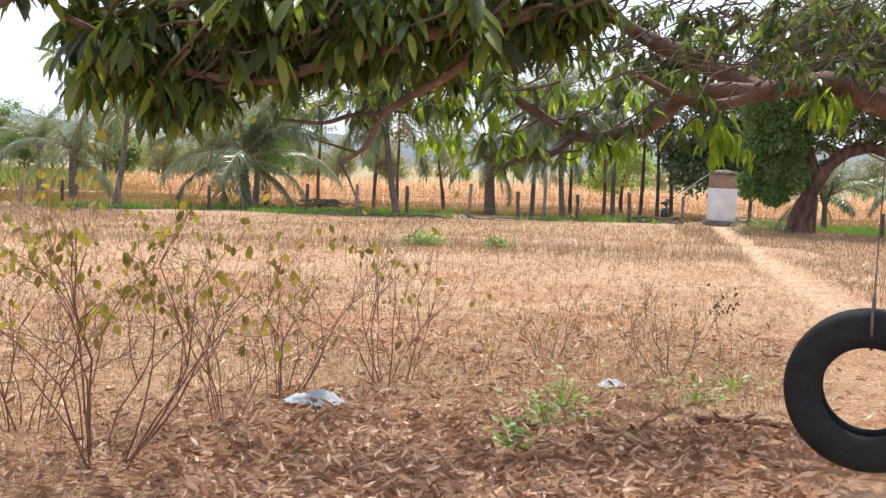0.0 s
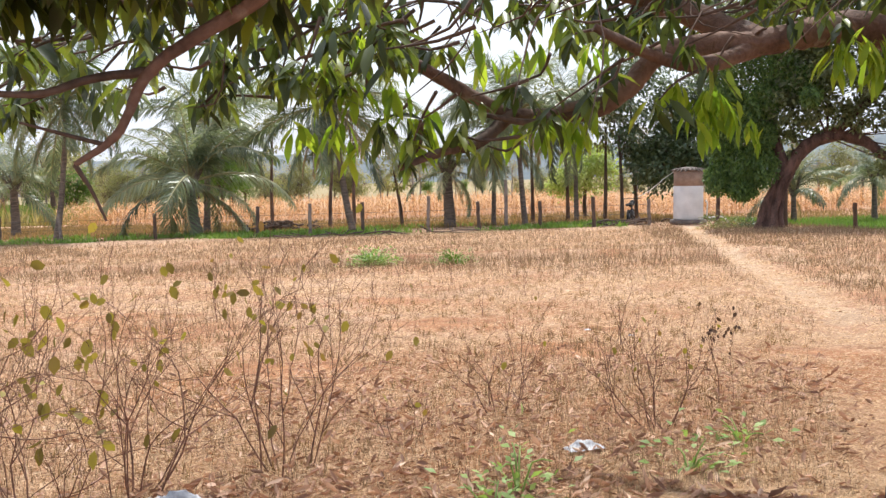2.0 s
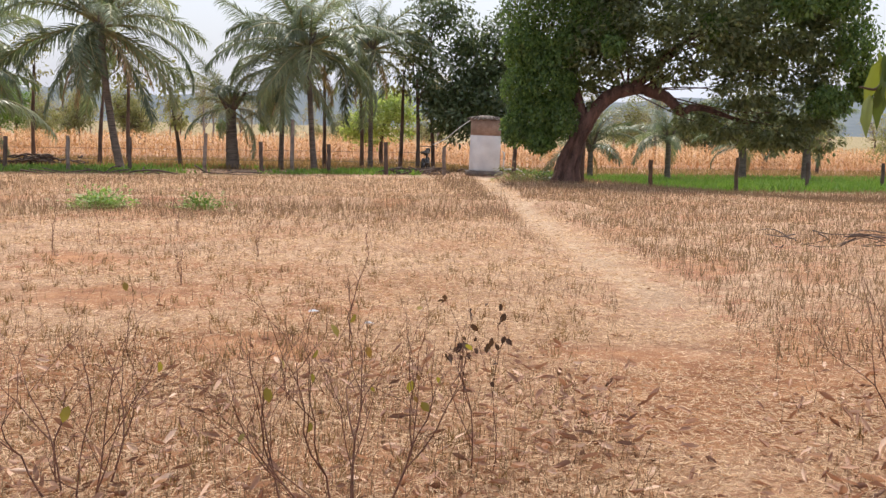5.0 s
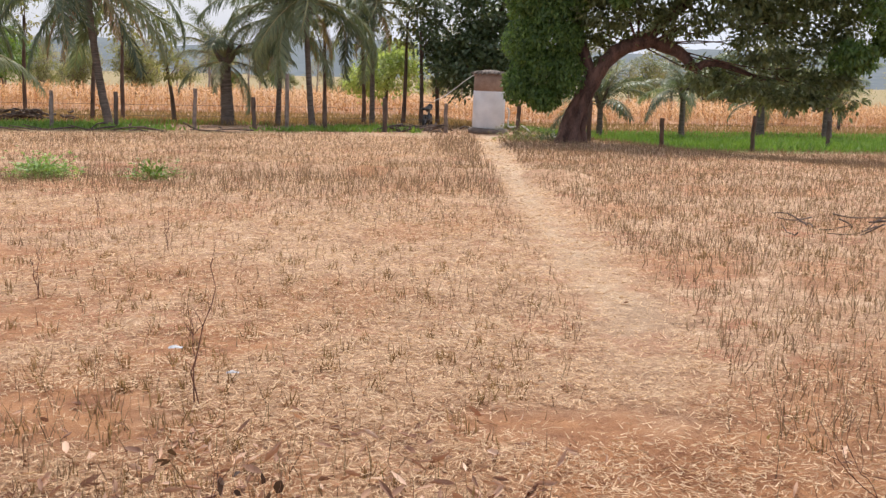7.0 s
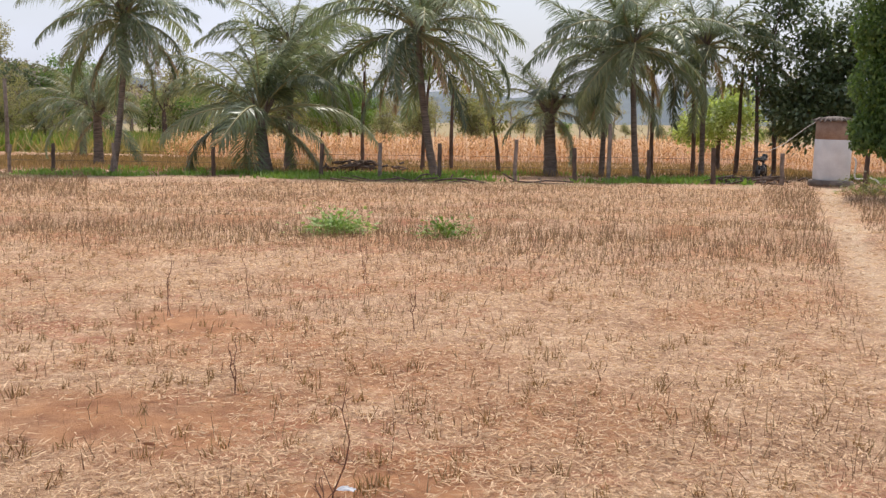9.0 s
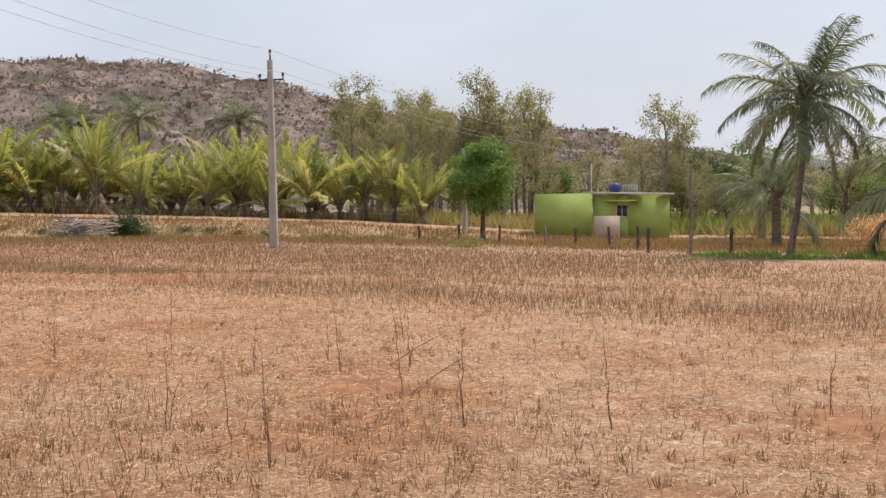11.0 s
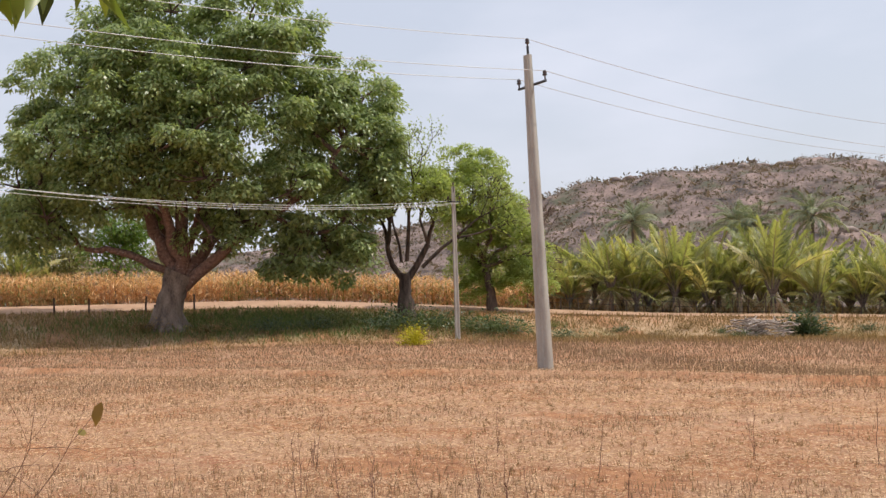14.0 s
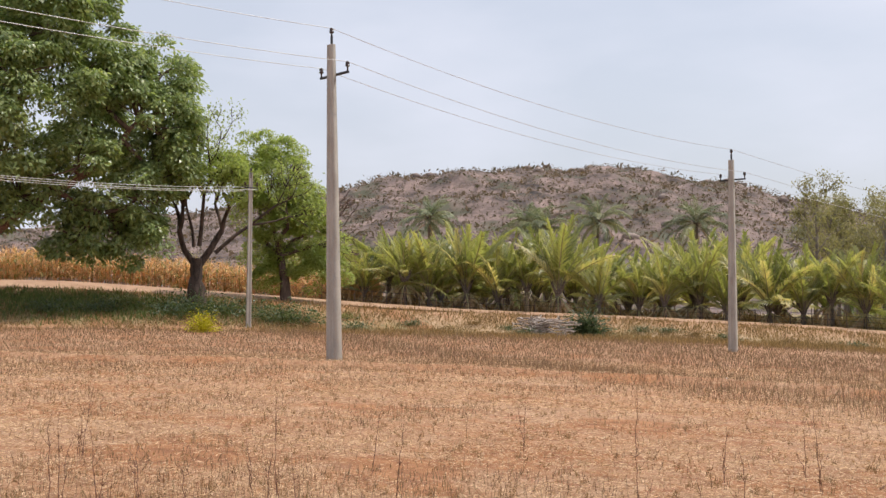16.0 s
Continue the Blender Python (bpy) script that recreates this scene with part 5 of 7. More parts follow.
part("lid", b, M_TANK_DARK, tank, "rough conical cover")
b = Buf()
for q in range(24):
    a = q / 24 * 6.283
    d = np.array([math.cos(a), math.sin(a), 0])
    tube(b, [d * 0.44 + (0, 0, 2.11), d * 0.56 + (0, 0, 2.07), d * rng.uniform(0.6, 0.67) + (0, 0, rng.uniform(1.98, 2.05))], [0.035, 0.03, 0.02], 5, 0.3)
part("lid_edge", b, M_TANK_DARK, tank, "ragged stone edge of the cover")
b = Buf()
tube(b, curve_pts([(-0.55, -0.1, 2.0), (-0.9, -0.05, 1.75), (-1.5, 0.0, 1.25), (-1.9, 0.1, 1.05)], 12), 0.014, 6)
part("pipe", b, M_WIRE_WHITE, tank, "pale hose leaving the top")
b = Buf()
tube(b, curve_pts([(0.62, -0.1, 0.9), (0.7, -0.1, 0.8), (0.68, -0.1, 0.4), (0.75, -0.1, 0.25), (1.2, -0.3, 0.3), (1.5, -0.2, 0.05)], 14), 0.03, 6)
part("pipe", b, M_WIRE_WHITE, tank, "pale hose curving to the ground")

# ---- parked motorbike behind the tank ----
BKX, BKY = 9.2, 43.4
bike = thing("motorbike", pose(BKX, BKY, gz(BKX, BKY), 0, 0, 70), "dark motorbike parked beside the water tank", "motorbike")
for sx in (-0.62, 0.62):
    wv = Buf()
    a = np.linspace(0, 2 * math.pi, 29)
    tube(wv, np.stack([sx + 0.27 * np.cos(a), 0 * a, 0.3 + 0.27 * np.sin(a)], 1), 0.045, 7, cap=False)
    wh = part("wheel", wv, M_RUBBER, bike)
    sb = Buf()
    for q in range(8):
        tube(sb, [(sx, 0, 0.3), (sx + 0.25 * math.cos(q * 0.785), 0, 0.3 + 0.25 * math.sin(q * 0.785))], 0.008, 4)
    part("spoke_set", sb, M_STEEL, wh)
b = Buf()
tube(b, curve_pts([(-0.62, 0, 0.3), (-0.3, 0, 0.5), (0.1, 0, 0.42), (0.42, 0, 0.8)], 10), 0.04, 7)
tube(b, [(0.62, 0.04, 0.3), (0.42, 0.04, 0.95)], 0.025, 6)
boxes(b, (0.0, 0, 0.42), (0.4, 0.26, 0.3), bevel=0.05)
part("engine_frame", b, M_BIKE, bike)
b = Buf()
boxes(b, (0.18, 0, 0.78), (0.44, 0.26, 0.2), bevel=0.07)
part("fuel_tank", b, M_BIKE, bike)
b = Buf()
boxes(b, (-0.35, 0, 0.8), (0.62, 0.26, 0.1), bevel=0.04)
part("seat", b, M_RUBBER, bike)
b = Buf()
tube(b, curve_pts([(0.35, -0.36, 1.02), (0.42, -0.2, 1.02), (0.42, 0.2, 1.02), (0.35, 0.36, 1.02)], 10), 0.014, 6)
part("handlebar", b, M_STEEL, bike)
b = Buf()
lathe(b, [(0.0, 0), (0.09, 0.02), (0.1, 0.1), (0.0, 0.14)], 14)
o = part("headlight", b, M_GLASS_DARK, bike)
o.matrix_local = pose(0.48, 0, 0.86, 0, 90, 0)

# ---- fence posts ----
FENCE = "fence posts round the field"


def post(x, y, tall, stone, lean=(0, 0), w=0.075):
    b = Buf()
    k = 7
    p = np.column_stack([np.linspace(0, lean[0], k), np.linspace(0, lean[1], k), np.linspace(-0.2, tall, k)])
    p[1:-1, :2] += rng.normal(0, 0.008, (k - 2, 2))
    tube(b, p, [w, w * 0.95, w * 0.9], 5 if stone else 8, 0.22)
    single("fence_post", b, M_STONE_POST if stone else M_WOOD_POST, "rough grey stone fence post" if stone else "weathered dark wooden fence post", "fence post", FENCE, m=pose(x, y, gz(x, y), 0, 0, rng.uniform(0, 90)))


NORTH_POSTS = [(-17.5, 43.2, 1.0, 1), (-15.7, 43.0, 1.05, 0), (-13.2, 42.7, 1.1, 1), (-9.5, 42.3, 1.0, 0), (-5.4, 41.0, 1.15, 0), (-3.4, 40.9, 1.2, 1), (-1.45, 41.0, 1.2, 0), (1.0, 40.9, 1.35, 1), (2.95, 41.1, 1.1, 0),
               (4.05, 42.0, 1.9, 1), (5.3, 41.3, 1.05, 0), (7.3, 41.0, 1.15, 0), (9.45, 41.2, 1.0, 1), (11.0, 37.6, 1.05, 0), (12.4, 34.9, 1.2, 0), (15.1, 35.9, 0.95, 0), (18.6, 36.8, 1.15, 0), (22.4, 38.6, 1.0, 0), (26.5, 40.0, 1.0, 0),
               (-19.6, 43.6, 1.0, 0), (-22.5, 47.5, 1.05, 0), (-24.0, 50.0, 1.05, 0), (-26.0, 50.6, 1.0, 0), (-28.6, 51.4, 0.9, 0), (-31.0, 52.0, 1.0, 1), (-33.0, 50.6, 1.0, 0), (-35.2, 49.8, 1.0, 0), (-37.2, 48.8, 0.9, 0)]
for x, y, tl, stn in NORTH_POSTS:
    post(x, y, tl, stn, (rng.normal(0, 0.05), rng.normal(0, 0.03)))
for az in (91.5, 94, 96.8, 98.5):
    post(*on_arc(az, 63), rng.uniform(0.8, 1.0), False, (rng.normal(0, 0.05), 0), 0.06)
b = Buf()
for lv in (0.45, 0.8):
    q = np.array([(p[0], p[1]) for p in NORTH_POSTS[:13]])
    tube(b, np.column_stack([q, ground_z(q[:, 0], q[:, 1]) + lv]), 0.006, 3)
single("fence_wire", b, M_STEEL, "thin rusty wires strung between the field posts", "wire", kind="stuff")

# white post near the round tree
x, y = on_arc(41.1, 62)
b = Buf()
tube(b, [(0, 0, -0.2), (0.0, 0, 2.5), (-0.03, 0, 5.0)], [0.17, 0.14, 0.11], 4, 0.05)
single("white_post", b, M_CONCRETE, "pale concrete post by the round tree", "post", m=pose(x, y, gz(x, y), 0, 0, 30))


# ---- power poles ----
POLES = "concrete power poles"


rf = thing("roadside_fence", pose(0, 0, 0), "low fence of thin dark posts and wires along the palms", "fence")
pts_ = []
for q in range(34):
    a = radians(44 + 29.5 * q / 33 + rng.uniform(-0.12, 0.12))
    x, y = 2.3 - math.sin(a) * 69.3, 7.3 + math.cos(a) * 69.3
    b = Buf()
    h_ = rng.uniform(0.9, 1.35)
    tube(b, [(x, y, gz(x, y) - 0.2), (x + rng.normal(0, 0.05), y + rng.normal(0, 0.05), gz(x, y) + h_)], [0.035, 0.026], 6, 0.2)
    part("post", b, M_WOOD_POST, rf)
    pts_.append((x, y, gz(x, y)))
for h_ in (0.35, 0.65, 0.95):
    b = Buf()
    tube(b, [(x, y, z + h_) for x, y, z in pts_], [0.012, 0.012], 4, cap=False)
    part("wire", b, M_STEEL, rf)


def pole(x, y, tall, yaw, arm=1.15, base=0.17, top=0.085, lean=(0.0, 0.0), z=None, label="grey tapered concrete power pole with a steel cross arm", low_arm=False, peak=0.34):
    z = gz(x, y) if z is None else z
    ob = thing("power_pole", pose(x, y, z, lean[0], lean[1], yaw), label, "power pole", POLES)
    b = Buf()
    # rectangular section with a shallow groove down the two wide faces
    sec = np.array([(-1, -1), (-0.45, -1), (-0.36, -0.72), (0.36, -0.72), (0.45, -1), (1, -1), (1, 1), (0.45, 1), (0.36, 0.72), (-0.36, 0.72), (-0.45, 1), (-1, 1)])
    ks = len(sec)
    ring = [np.column_stack([sec * (w, w * 0.62), np.full(ks, zz)]) for w, zz in ((base, -0.4), (base * 0.5 + top * 0.5, tall * 0.5), (top, tall))]
    i0 = np.arange(ks)
    i1 = (i0 + 1) % ks
    b.add(np.vstack(ring), np.concatenate([np.stack([q * ks + i0, q * ks + i1, (q + 1) * ks + i1, (q + 1) * ks + i0], 1) for q in (0, 1)]))
    b.add(np.vstack([ring[2], [(0, 0, tall)]]), np.stack([i0, i1, np.full(ks, ks)], 1))
    part("shaft", b, M_CONCRETE, ob)
    za = tall - (1.15 if low_arm else 0.8)
    b = Buf()
    boxes(b, (0, -0.1, za), (arm, 0.06, 0.06), bevel=0.008)
    ca = part("cross_arm", b, M_STEEL, ob, "dark steel cross arm")
    tips = []
    spots = [(-arm / 2 + 0.04, za + 0.03), (arm / 2 - 0.04, za + 0.03)]
    b = Buf()
    tube(b, [(0, -0.02, tall - 0.3), (0, -0.02, tall + peak - 0.1)], 0.035, 6)
    part("peak_bracket", b, M_STEEL, ob)
    spots.append((0, tall + peak - 0.14))
    for sx, sz in spots:
        b = Buf()
        lathe(b, [(0.0, 0.0), (0.02, 0.0), (0.022, 0.1), (0.065, 0.12), (0.06, 0.15), (0.04, 0.16), (0.058, 0.19), (0.05, 0.22), (0.03, 0.25), (0.0, 0.26)], 12)
        o = part("insulator", b, M_CERAMIC, ob, smooth=True)
        o.matrix_local = pose(sx, -0.1 if sx else -0.02, sz)
        tips.append(ob.matrix_world @ Vector((sx, -0.1 if sx else -0.02, sz + 0.24)))
    return ob, tips


def sag_wire(buf, a, b_, sag, r=0.009, n=24):
    a, b_ = np.array(a), np.array(b_)
    t = np.linspace(0, 1, n)
    p = a + (b_ - a) * t[:, None]
    p[:, 2] -= sag * 4 * t * (1 - t)
    tube(buf, p, r, 5, cap=False)


PA = (-23.86, 15.48)
PB = (-31.97, 34.63)
line = math.degrees(math.atan2(PB[1] - PA[1], PB[0] - PA[0]))
_, ta = pole(*PA, 8.35, line + 90, label="tall grey tapered concrete power pole standing in the field", base=0.19, top=0.10, lean=(-0.8, 0.9))
_, tb_ = pole(*PB, 7.75, line + 90, label="grey concrete power pole further along the line", base=0.17, top=0.095)
step = np.array(PB) - np.array(PA)
PN = tuple(np.array(PB) + step * 3.4)
_, tn = pole(*PN, 8.0, line + 90, label="concrete power pole far along the line")
PS = (-14.5, -7.5)
_, ts = pole(*PS, 8.3, line + 90, label="concrete power pole at the near end of the line")
def wires(label, spans, material):
    """One line of cable: each span of wire is a part."""
    a0 = Vector(spans[0][0])
    ob = thing("power_line", Matrix.Translation(a0), label, "wire")
    for a_, b_, sag, r_ in spans:
        w = Buf()
        sag_wire(w, np.array(a_) - np.array(a0), np.array(b_) - np.array(a0), sag, r_)
        part("wire", w, material, ob)


for q in range(3):
    wires("thin bare overhead wire strung between the poles", [(ts[q], ta[q], 0.5, 0.009), (ta[q], tb_[q], 0.45, 0.009), (tb_[q], tn[q], 0.8, 0.009)], M_WIRE)

PC = (-50.65, 19.15)
_, tc_ = pole(*PC, 8.0, 90, arm=0.7, base=0.13, top=0.09, label="slim pale concrete pole by the road bank", peak=0.1)
PL = (-43.5, -3.4)
_, tl_ = pole(*PL, 8.2, 105, arm=1.5, base=0.12, top=0.085, lean=(0.0, 1.5), label="slim grey pole with a low cross arm beside the road", low_arm=True, peak=0.1)
wires("pale sagging service cables in front of the great tree", [(Vector(tl_[q]) + Vector((0, 0, 0.15 + dz)), Vector(tc_[q]) + Vector((0, 0, dz - 0.15)), 0.55, 0.012) for q, dz in ((0, -0.1), (1, -0.2), (0, -0.3))], M_WIRE_WHITE)
wires("thin cables running on from the slim pole", [(Vector(tl_[q]) + Vector((0, 0, 0.2)), Vector((-50, -52 + q, 8.6 + 0.3 * q)), 0.8, 0.011) for q in range(3)], M_WIRE)
wires("pale cables passing behind the water tank", [(Vector((7.5, 50.0 + 0.3 * q, 5.2 + 0.5 * q)), Vector((30, 55 + 0.3 * q, 5.6 + 0.5 * q)), 0.3, 0.012) for q in range(2)], M_WIRE_WHITE)

# ---- farm house ----
HX, HY = on_arc(34.2, 63.5)
hz = gz(HX, HY) - 0.2
house = thing("farm_house", pose(HX, HY, hz, 0, 0, 36), "low lime-green painted farm house with a flat roof", "house")
L1, L2, DEP, HT = 3.4, 4.6, 4.2, 2.75
# wall with a window opening: four pieces round the gap
WXa, WXb, WZa, WZb = 1.45, 2.15, 1.4, 2.15
b = Buf()
for cx, w, z0, z1 in (((0.15 + WXa) / 2, WXa - 0.15, 0, HT), ((WXb + L2) / 2, L2 - WXb, 0, HT), ((WXa + WXb) / 2, WXb - WXa, 0, WZa), ((WXa + WXb) / 2, WXb - WXa, WZb, HT)):
    boxes(b, (cx, 0.1, (z0 + z1) / 2), (w, 0.2, z1 - z0))
boxes(b, (L2 - 0.1, 0.2 + DEP / 2 - 0.1, HT / 2), (0.2, DEP - 0.2, HT))
boxes(b, (L2 / 2, DEP, HT / 2), (L2 - 0.4, 0.2, HT))
part("wall", b, M_WALL_GREEN, house, "lime-green painted front wall")
b = Buf()
boxes(b, (-L1 / 2, -0.25, HT * 0.52), (L1, 0.2, HT * 1.04))
boxes(b, (-L1 + 0.1, DEP / 2 - 0.15, HT * 0.52), (0.2, DEP, HT * 1.04))
part("wall", b, M_WALL_GREEN, house, "windowless green end wall")
b = Buf()
boxes(b, (L2 / 2 - 0.1, DEP / 2, HT + 0.06), (L2 + 0.7, DEP + 0.7, 0.12), pose(0, 0, 0, 0, 1.6, 0), 0.015)
part("roof", b, M_ROOF, house, "pale concrete roof slab")
b = Buf()
boxes(b, (1.8, -0.2, WZb + 0.22), (1.9, 0.42, 0.07), bevel=0.01)
part("sunshade", b, M_WALL_GREEN, house)
b = Buf()
for cx, cz, w, hh in ((WXa + 0.03, 1.775, 0.06, 0.75), (WXb - 0.03, 1.775, 0.06, 0.75), (1.8, WZa + 0.03, 0.58, 0.06), (1.8, WZb - 0.03, 0.58, 0.06), (1.8, 1.775, 0.05, 0.63)):
    boxes(b, (cx, 0.08, cz), (w, 0.08, hh))
win = part("window", b, M_ROOF, house, "small window with a pale frame")
for cx in (1.645, 1.955):
    b = Buf()
    boxes(b, (cx, 0.1, 1.775), (0.26, 0.012, 0.63))
    part("pane", b, M_GLASS_DARK, win)
b = Buf()
boxes(b, (0.85, -1.2, 0.75), (1.5, 0.16, 1.5), bevel=0.03)
part("porch_wall", b, M_WALL_BEIGE, house, "beige low wall in front of the door")
b = Buf()
lathe(b, [(0, 0), (0.28, 0), (0.3, 0.1), (0.3, 0.55), (0.2, 0.68), (0, 0.7)], 18)
o = single("roof_barrel", b, M_BLUE, "blue plastic water barrel lying on the roof", "barrel", smooth=True)
o.matrix_world = house.matrix_world @ pose(1.3, 0.9, HT + 0.42, 90, 0, 20)
b = Buf()
for q in range(6):
    boxes(b, (1.9 + 0.16 * q, 0.7, HT + 0.3), (0.13, 0.9, 0.03), pose(0, 0, 0, -38, 0, 0))
o = single("roof_panel", b, M_ROOF, "grey sloping ribbed sheet on the roof", "panel")
o.matrix_world = house.matrix_world
b = Buf()
tube(b, [(0, 0.3, HT), (0.02, 0.3, HT + 1.9)], 0.03, 6)
o = single("roof_mast", b, M_WIRE_WHITE, "thin pale mast on the roof", "mast")
o.matrix_world = house.matrix_world
b = Buf()
tube(b, [(0, 0, -0.3), (0.03, 0, 2.0), (0.0, 0, 4.4)], [0.14, 0.12, 0.1], 8, 0.05)
single("stone_pole", b, M_STONE_POST, "dark stone pole standing beside the house", "pole", m=pose(-29.6, 64.9, gz(-29.6, 64.9)))

# ---- tyre swing ----
def tyre_mesh():
    b = Buf()
    prof = [(0.165, -0.062), (0.175, -0.082), (0.21, -0.092), (0.25, -0.096), (0.285, -0.085), (0.297, -0.07), (0.302, -0.035), (0.303, 0.0), (0.302, 0.035), (0.297, 0.07), (0.285, 0.085), (0.25, 0.096), (0.21, 0.092), (0.175, 0.082), (0.165, 0.062),
            (0.18, 0.055), (0.21, 0.068), (0.26, 0.07), (0.282, 0.05), (0.286, 0.0), (0.282, -0.05), (0.26, -0.07), (0.21, -0.068), (0.18, -0.055), (0.165, -0.062)]
    sides = 64
    a = np.linspace(0, 2 * math.pi, sides, endpoint=False)
    v = np.concatenate([np.stack([np.cos(a) * r, np.full(sides, w), np.sin(a) * r], 1) for r, w in prof])
    k = len(prof)
    i0 = (np.arange(k - 1)[:, None] * sides + np.arange(sides)[None]).ravel()
    i1 = (np.arange(k - 1)[:, None] * sides + (np.arange(sides)[None] + 1) % sides).ravel()
    b.add(v, np.stack([i0, i1, i1 + sides, i0 + sides], 1))
    return b


TYX, TYY, TYZ = 1.51, 3.62, 0.69
swing = thing("tyre_swing", pose(TYX, TYY, TYZ, 0, 0, -24) @ Matrix.Scale(0.94, 4), "worn black tyre hung upright on a rope as a swing", "swing")
part("tyre", tyre_mesh(), M_RUBBER, swing, smooth=True)
b = Buf()
tube(b, curve_pts([(0.0, 0.11, 0.24), (0.0, 0.11, 0.31), (0.0, 0.0, 0.36), (0.0, -0.11, 0.31), (0.0, -0.11, 0.24), (0.0, 0.0, 0.15), (0, 0.11, 0.24)], 26), 0.006, 6)
tube(b, [(0, 0, 0.36), (0.01, 0, 1.0), (0, 0.01, 1.95)], 0.003, 6)
part("rope", b, M_ROPE, swing, "thin dark rope")

# ---- mango tree over the walk ----
mango = thing("mango_tree", pose(4.9, 5.2, 0, 0, 0, 0), "low mango tree with reddish limbs and long drooping leaves", "tree")
MO = np.array([4.9, 5.2, 0.0])


def wob(p, s=0.02):
    p = np.array(p, float)
    p[1:-1] += rng.normal(0, s, (len(p) - 2, 3))
    return p - MO


b = Buf()
tube(b, curve_pts(wob([(4.9, 5.2, -0.2), (4.85, 5.25, 0.6), (4.7, 5.4, 1.3), (4.5, 5.5, 1.9)]), 14), [0.36, 0.27, 0.24, 0.22], 14, 0.15)
part("trunk", b, M_BARK_RED, mango, smooth=True)
BOUGHS = [([(4.6, 5.4, 1.6), (3.6, 5.85, 1.85), (2.95, 6.0, 1.74), (2.5, 6.0, 1.86), (2.21, 6.0, 1.95), (1.95, 6.0, 1.90), (1.75, 6.0, 1.89)], [0.13, 0.095, 0.07, 0.048], 12),
         ([(1.75, 6.0, 1.89), (1.55, 6.0, 1.90), (1.36, 6.0, 1.86), (1.22, 6.0, 1.74), (1.08, 6.0, 1.65), (0.88, 6.0, 1.61), (0.70, 5.9, 1.62)], [0.05, 0.042, 0.028], 10),
         ([(0.70, 5.9, 1.62), (0.56, 5.85, 1.70), (0.40, 5.8, 1.79), (0.2, 5.7, 1.9)], [0.035, 0.02], 8),
         ([(0.72, 5.9, 1.62), (0.58, 5.75, 1.52), (0.45, 5.7, 1.47), (0.27, 5.65, 1.42)], [0.03, 0.012], 8),
         ([(1.78, 6.0, 1.9), (1.69, 6.15, 1.98), (1.45, 6.2, 2.11), (1.21, 6.2, 2.18), (1.01, 6.2, 2.29), (0.7, 6.1, 2.5)], [0.062, 0.052, 0.03], 10),
         ([(1.15, 6.0, 1.68), (0.95, 5.9, 1.66), (0.78, 5.8, 1.60), (0.60, 5.75, 1.62)], [0.022, 0.01], 7),
         ([(1.75, 6.0, 1.88), (1.5, 5.9, 1.80), (1.3, 5.85, 1.83), (1.05, 5.8, 1.95)], [0.04, 0.018], 8),
         ([(4.5, 5.5, 1.9), (2.9, 4.7, 2.45), (1.4, 4.1, 2.35), (0.62, 3.95, 2.14), (0.34, 3.9, 2.0), (0.18, 3.9, 1.92), (0.02, 3.9, 1.77), (-0.21, 3.9, 1.62), (-0.29, 3.9, 1.5), (-0.39, 3.9, 1.43)], [0.12, 0.06, 0.035, 0.02, 0.012, 0.006], 10),
         ([(0.62, 3.95, 2.14), (0.3, 3.8, 1.98), (0.01, 3.7, 1.9), (-0.18, 3.7, 1.83), (-0.46, 3.7, 1.76), (-0.68, 3.7, 1.72), (-0.97, 3.7, 1.75), (-1.3, 3.6, 1.9)], [0.032, 0.022, 0.012], 9),
         ([(0.62, 3.95, 2.16), (0.0, 3.9, 2.2), (-0.7, 3.6, 2.15), (-1.25, 3.2, 1.92), (-1.4, 3.15, 1.8)], [0.03, 0.02, 0.008], 8),
         ([(-0.21, 3.9, 1.62), (-0.34, 3.9, 1.60), (-0.46, 3.85, 1.56), (-0.6, 3.8, 1.58)], [0.012, 0.006], 6),
         ([(-0.39, 3.9, 1.43), (-0.36, 3.9, 1.38), (-0.33, 3.9, 1.31)], [0.006, 0.003], 5),
         ([(-0.33, 3.9, 1.47), (-0.42, 3.9, 1.47), (-0.5, 3.9, 1.52)], [0.006, 0.003], 5),
         ([(4.5, 5.5, 1.9), (4.3, 6.6, 2.5), (4.0, 7.6, 2.4), (3.95, 7.95, 1.8), (3.82, 8.0, 1.45)], [0.12, 0.06, 0.02, 0.008], 9),
         ([(3.98, 7.85, 2.0), (3.9, 7.95, 1.72), (3.8, 7.95, 1.64)], [0.012, 0.005], 6),
         ([(3.85, 8.0, 1.55), (3.78, 8.0, 1.38), (3.7, 8.0, 1.36)], [0.01, 0.004], 6),
         ([(4.5, 5.5, 1.9), (3.4, 6.4, 3.0), (1.6, 7.0, 3.1), (0.3, 7.0, 2.75), (-0.2, 6.9, 2.42), (-0.33, 6.85, 2.25)], [0.14, 0.09, 0.05, 0.02, 0.008], 10),
         ([(4.5, 5.5, 1.9), (4.4, 5.4, 3.0), (4.2, 5.8, 4.2)], [0.2, 0.15, 0.07], 10),
         ([(4.5, 5.5, 2.2), (3.0, 6.8, 3.2), (1.4, 8.4, 4.0)], [0.12, 0.08, 0.04], 9)]
for pts, rr, sd in BOUGHS:
    b = Buf()
    tube(b, curve_pts(wob(pts, 0.012), 6 * len(pts)), rr, sd, 0.22)
    part("limb", b, M_BARK_RED if rr[0] > 0.03 else M_BARK, mango, smooth=True)


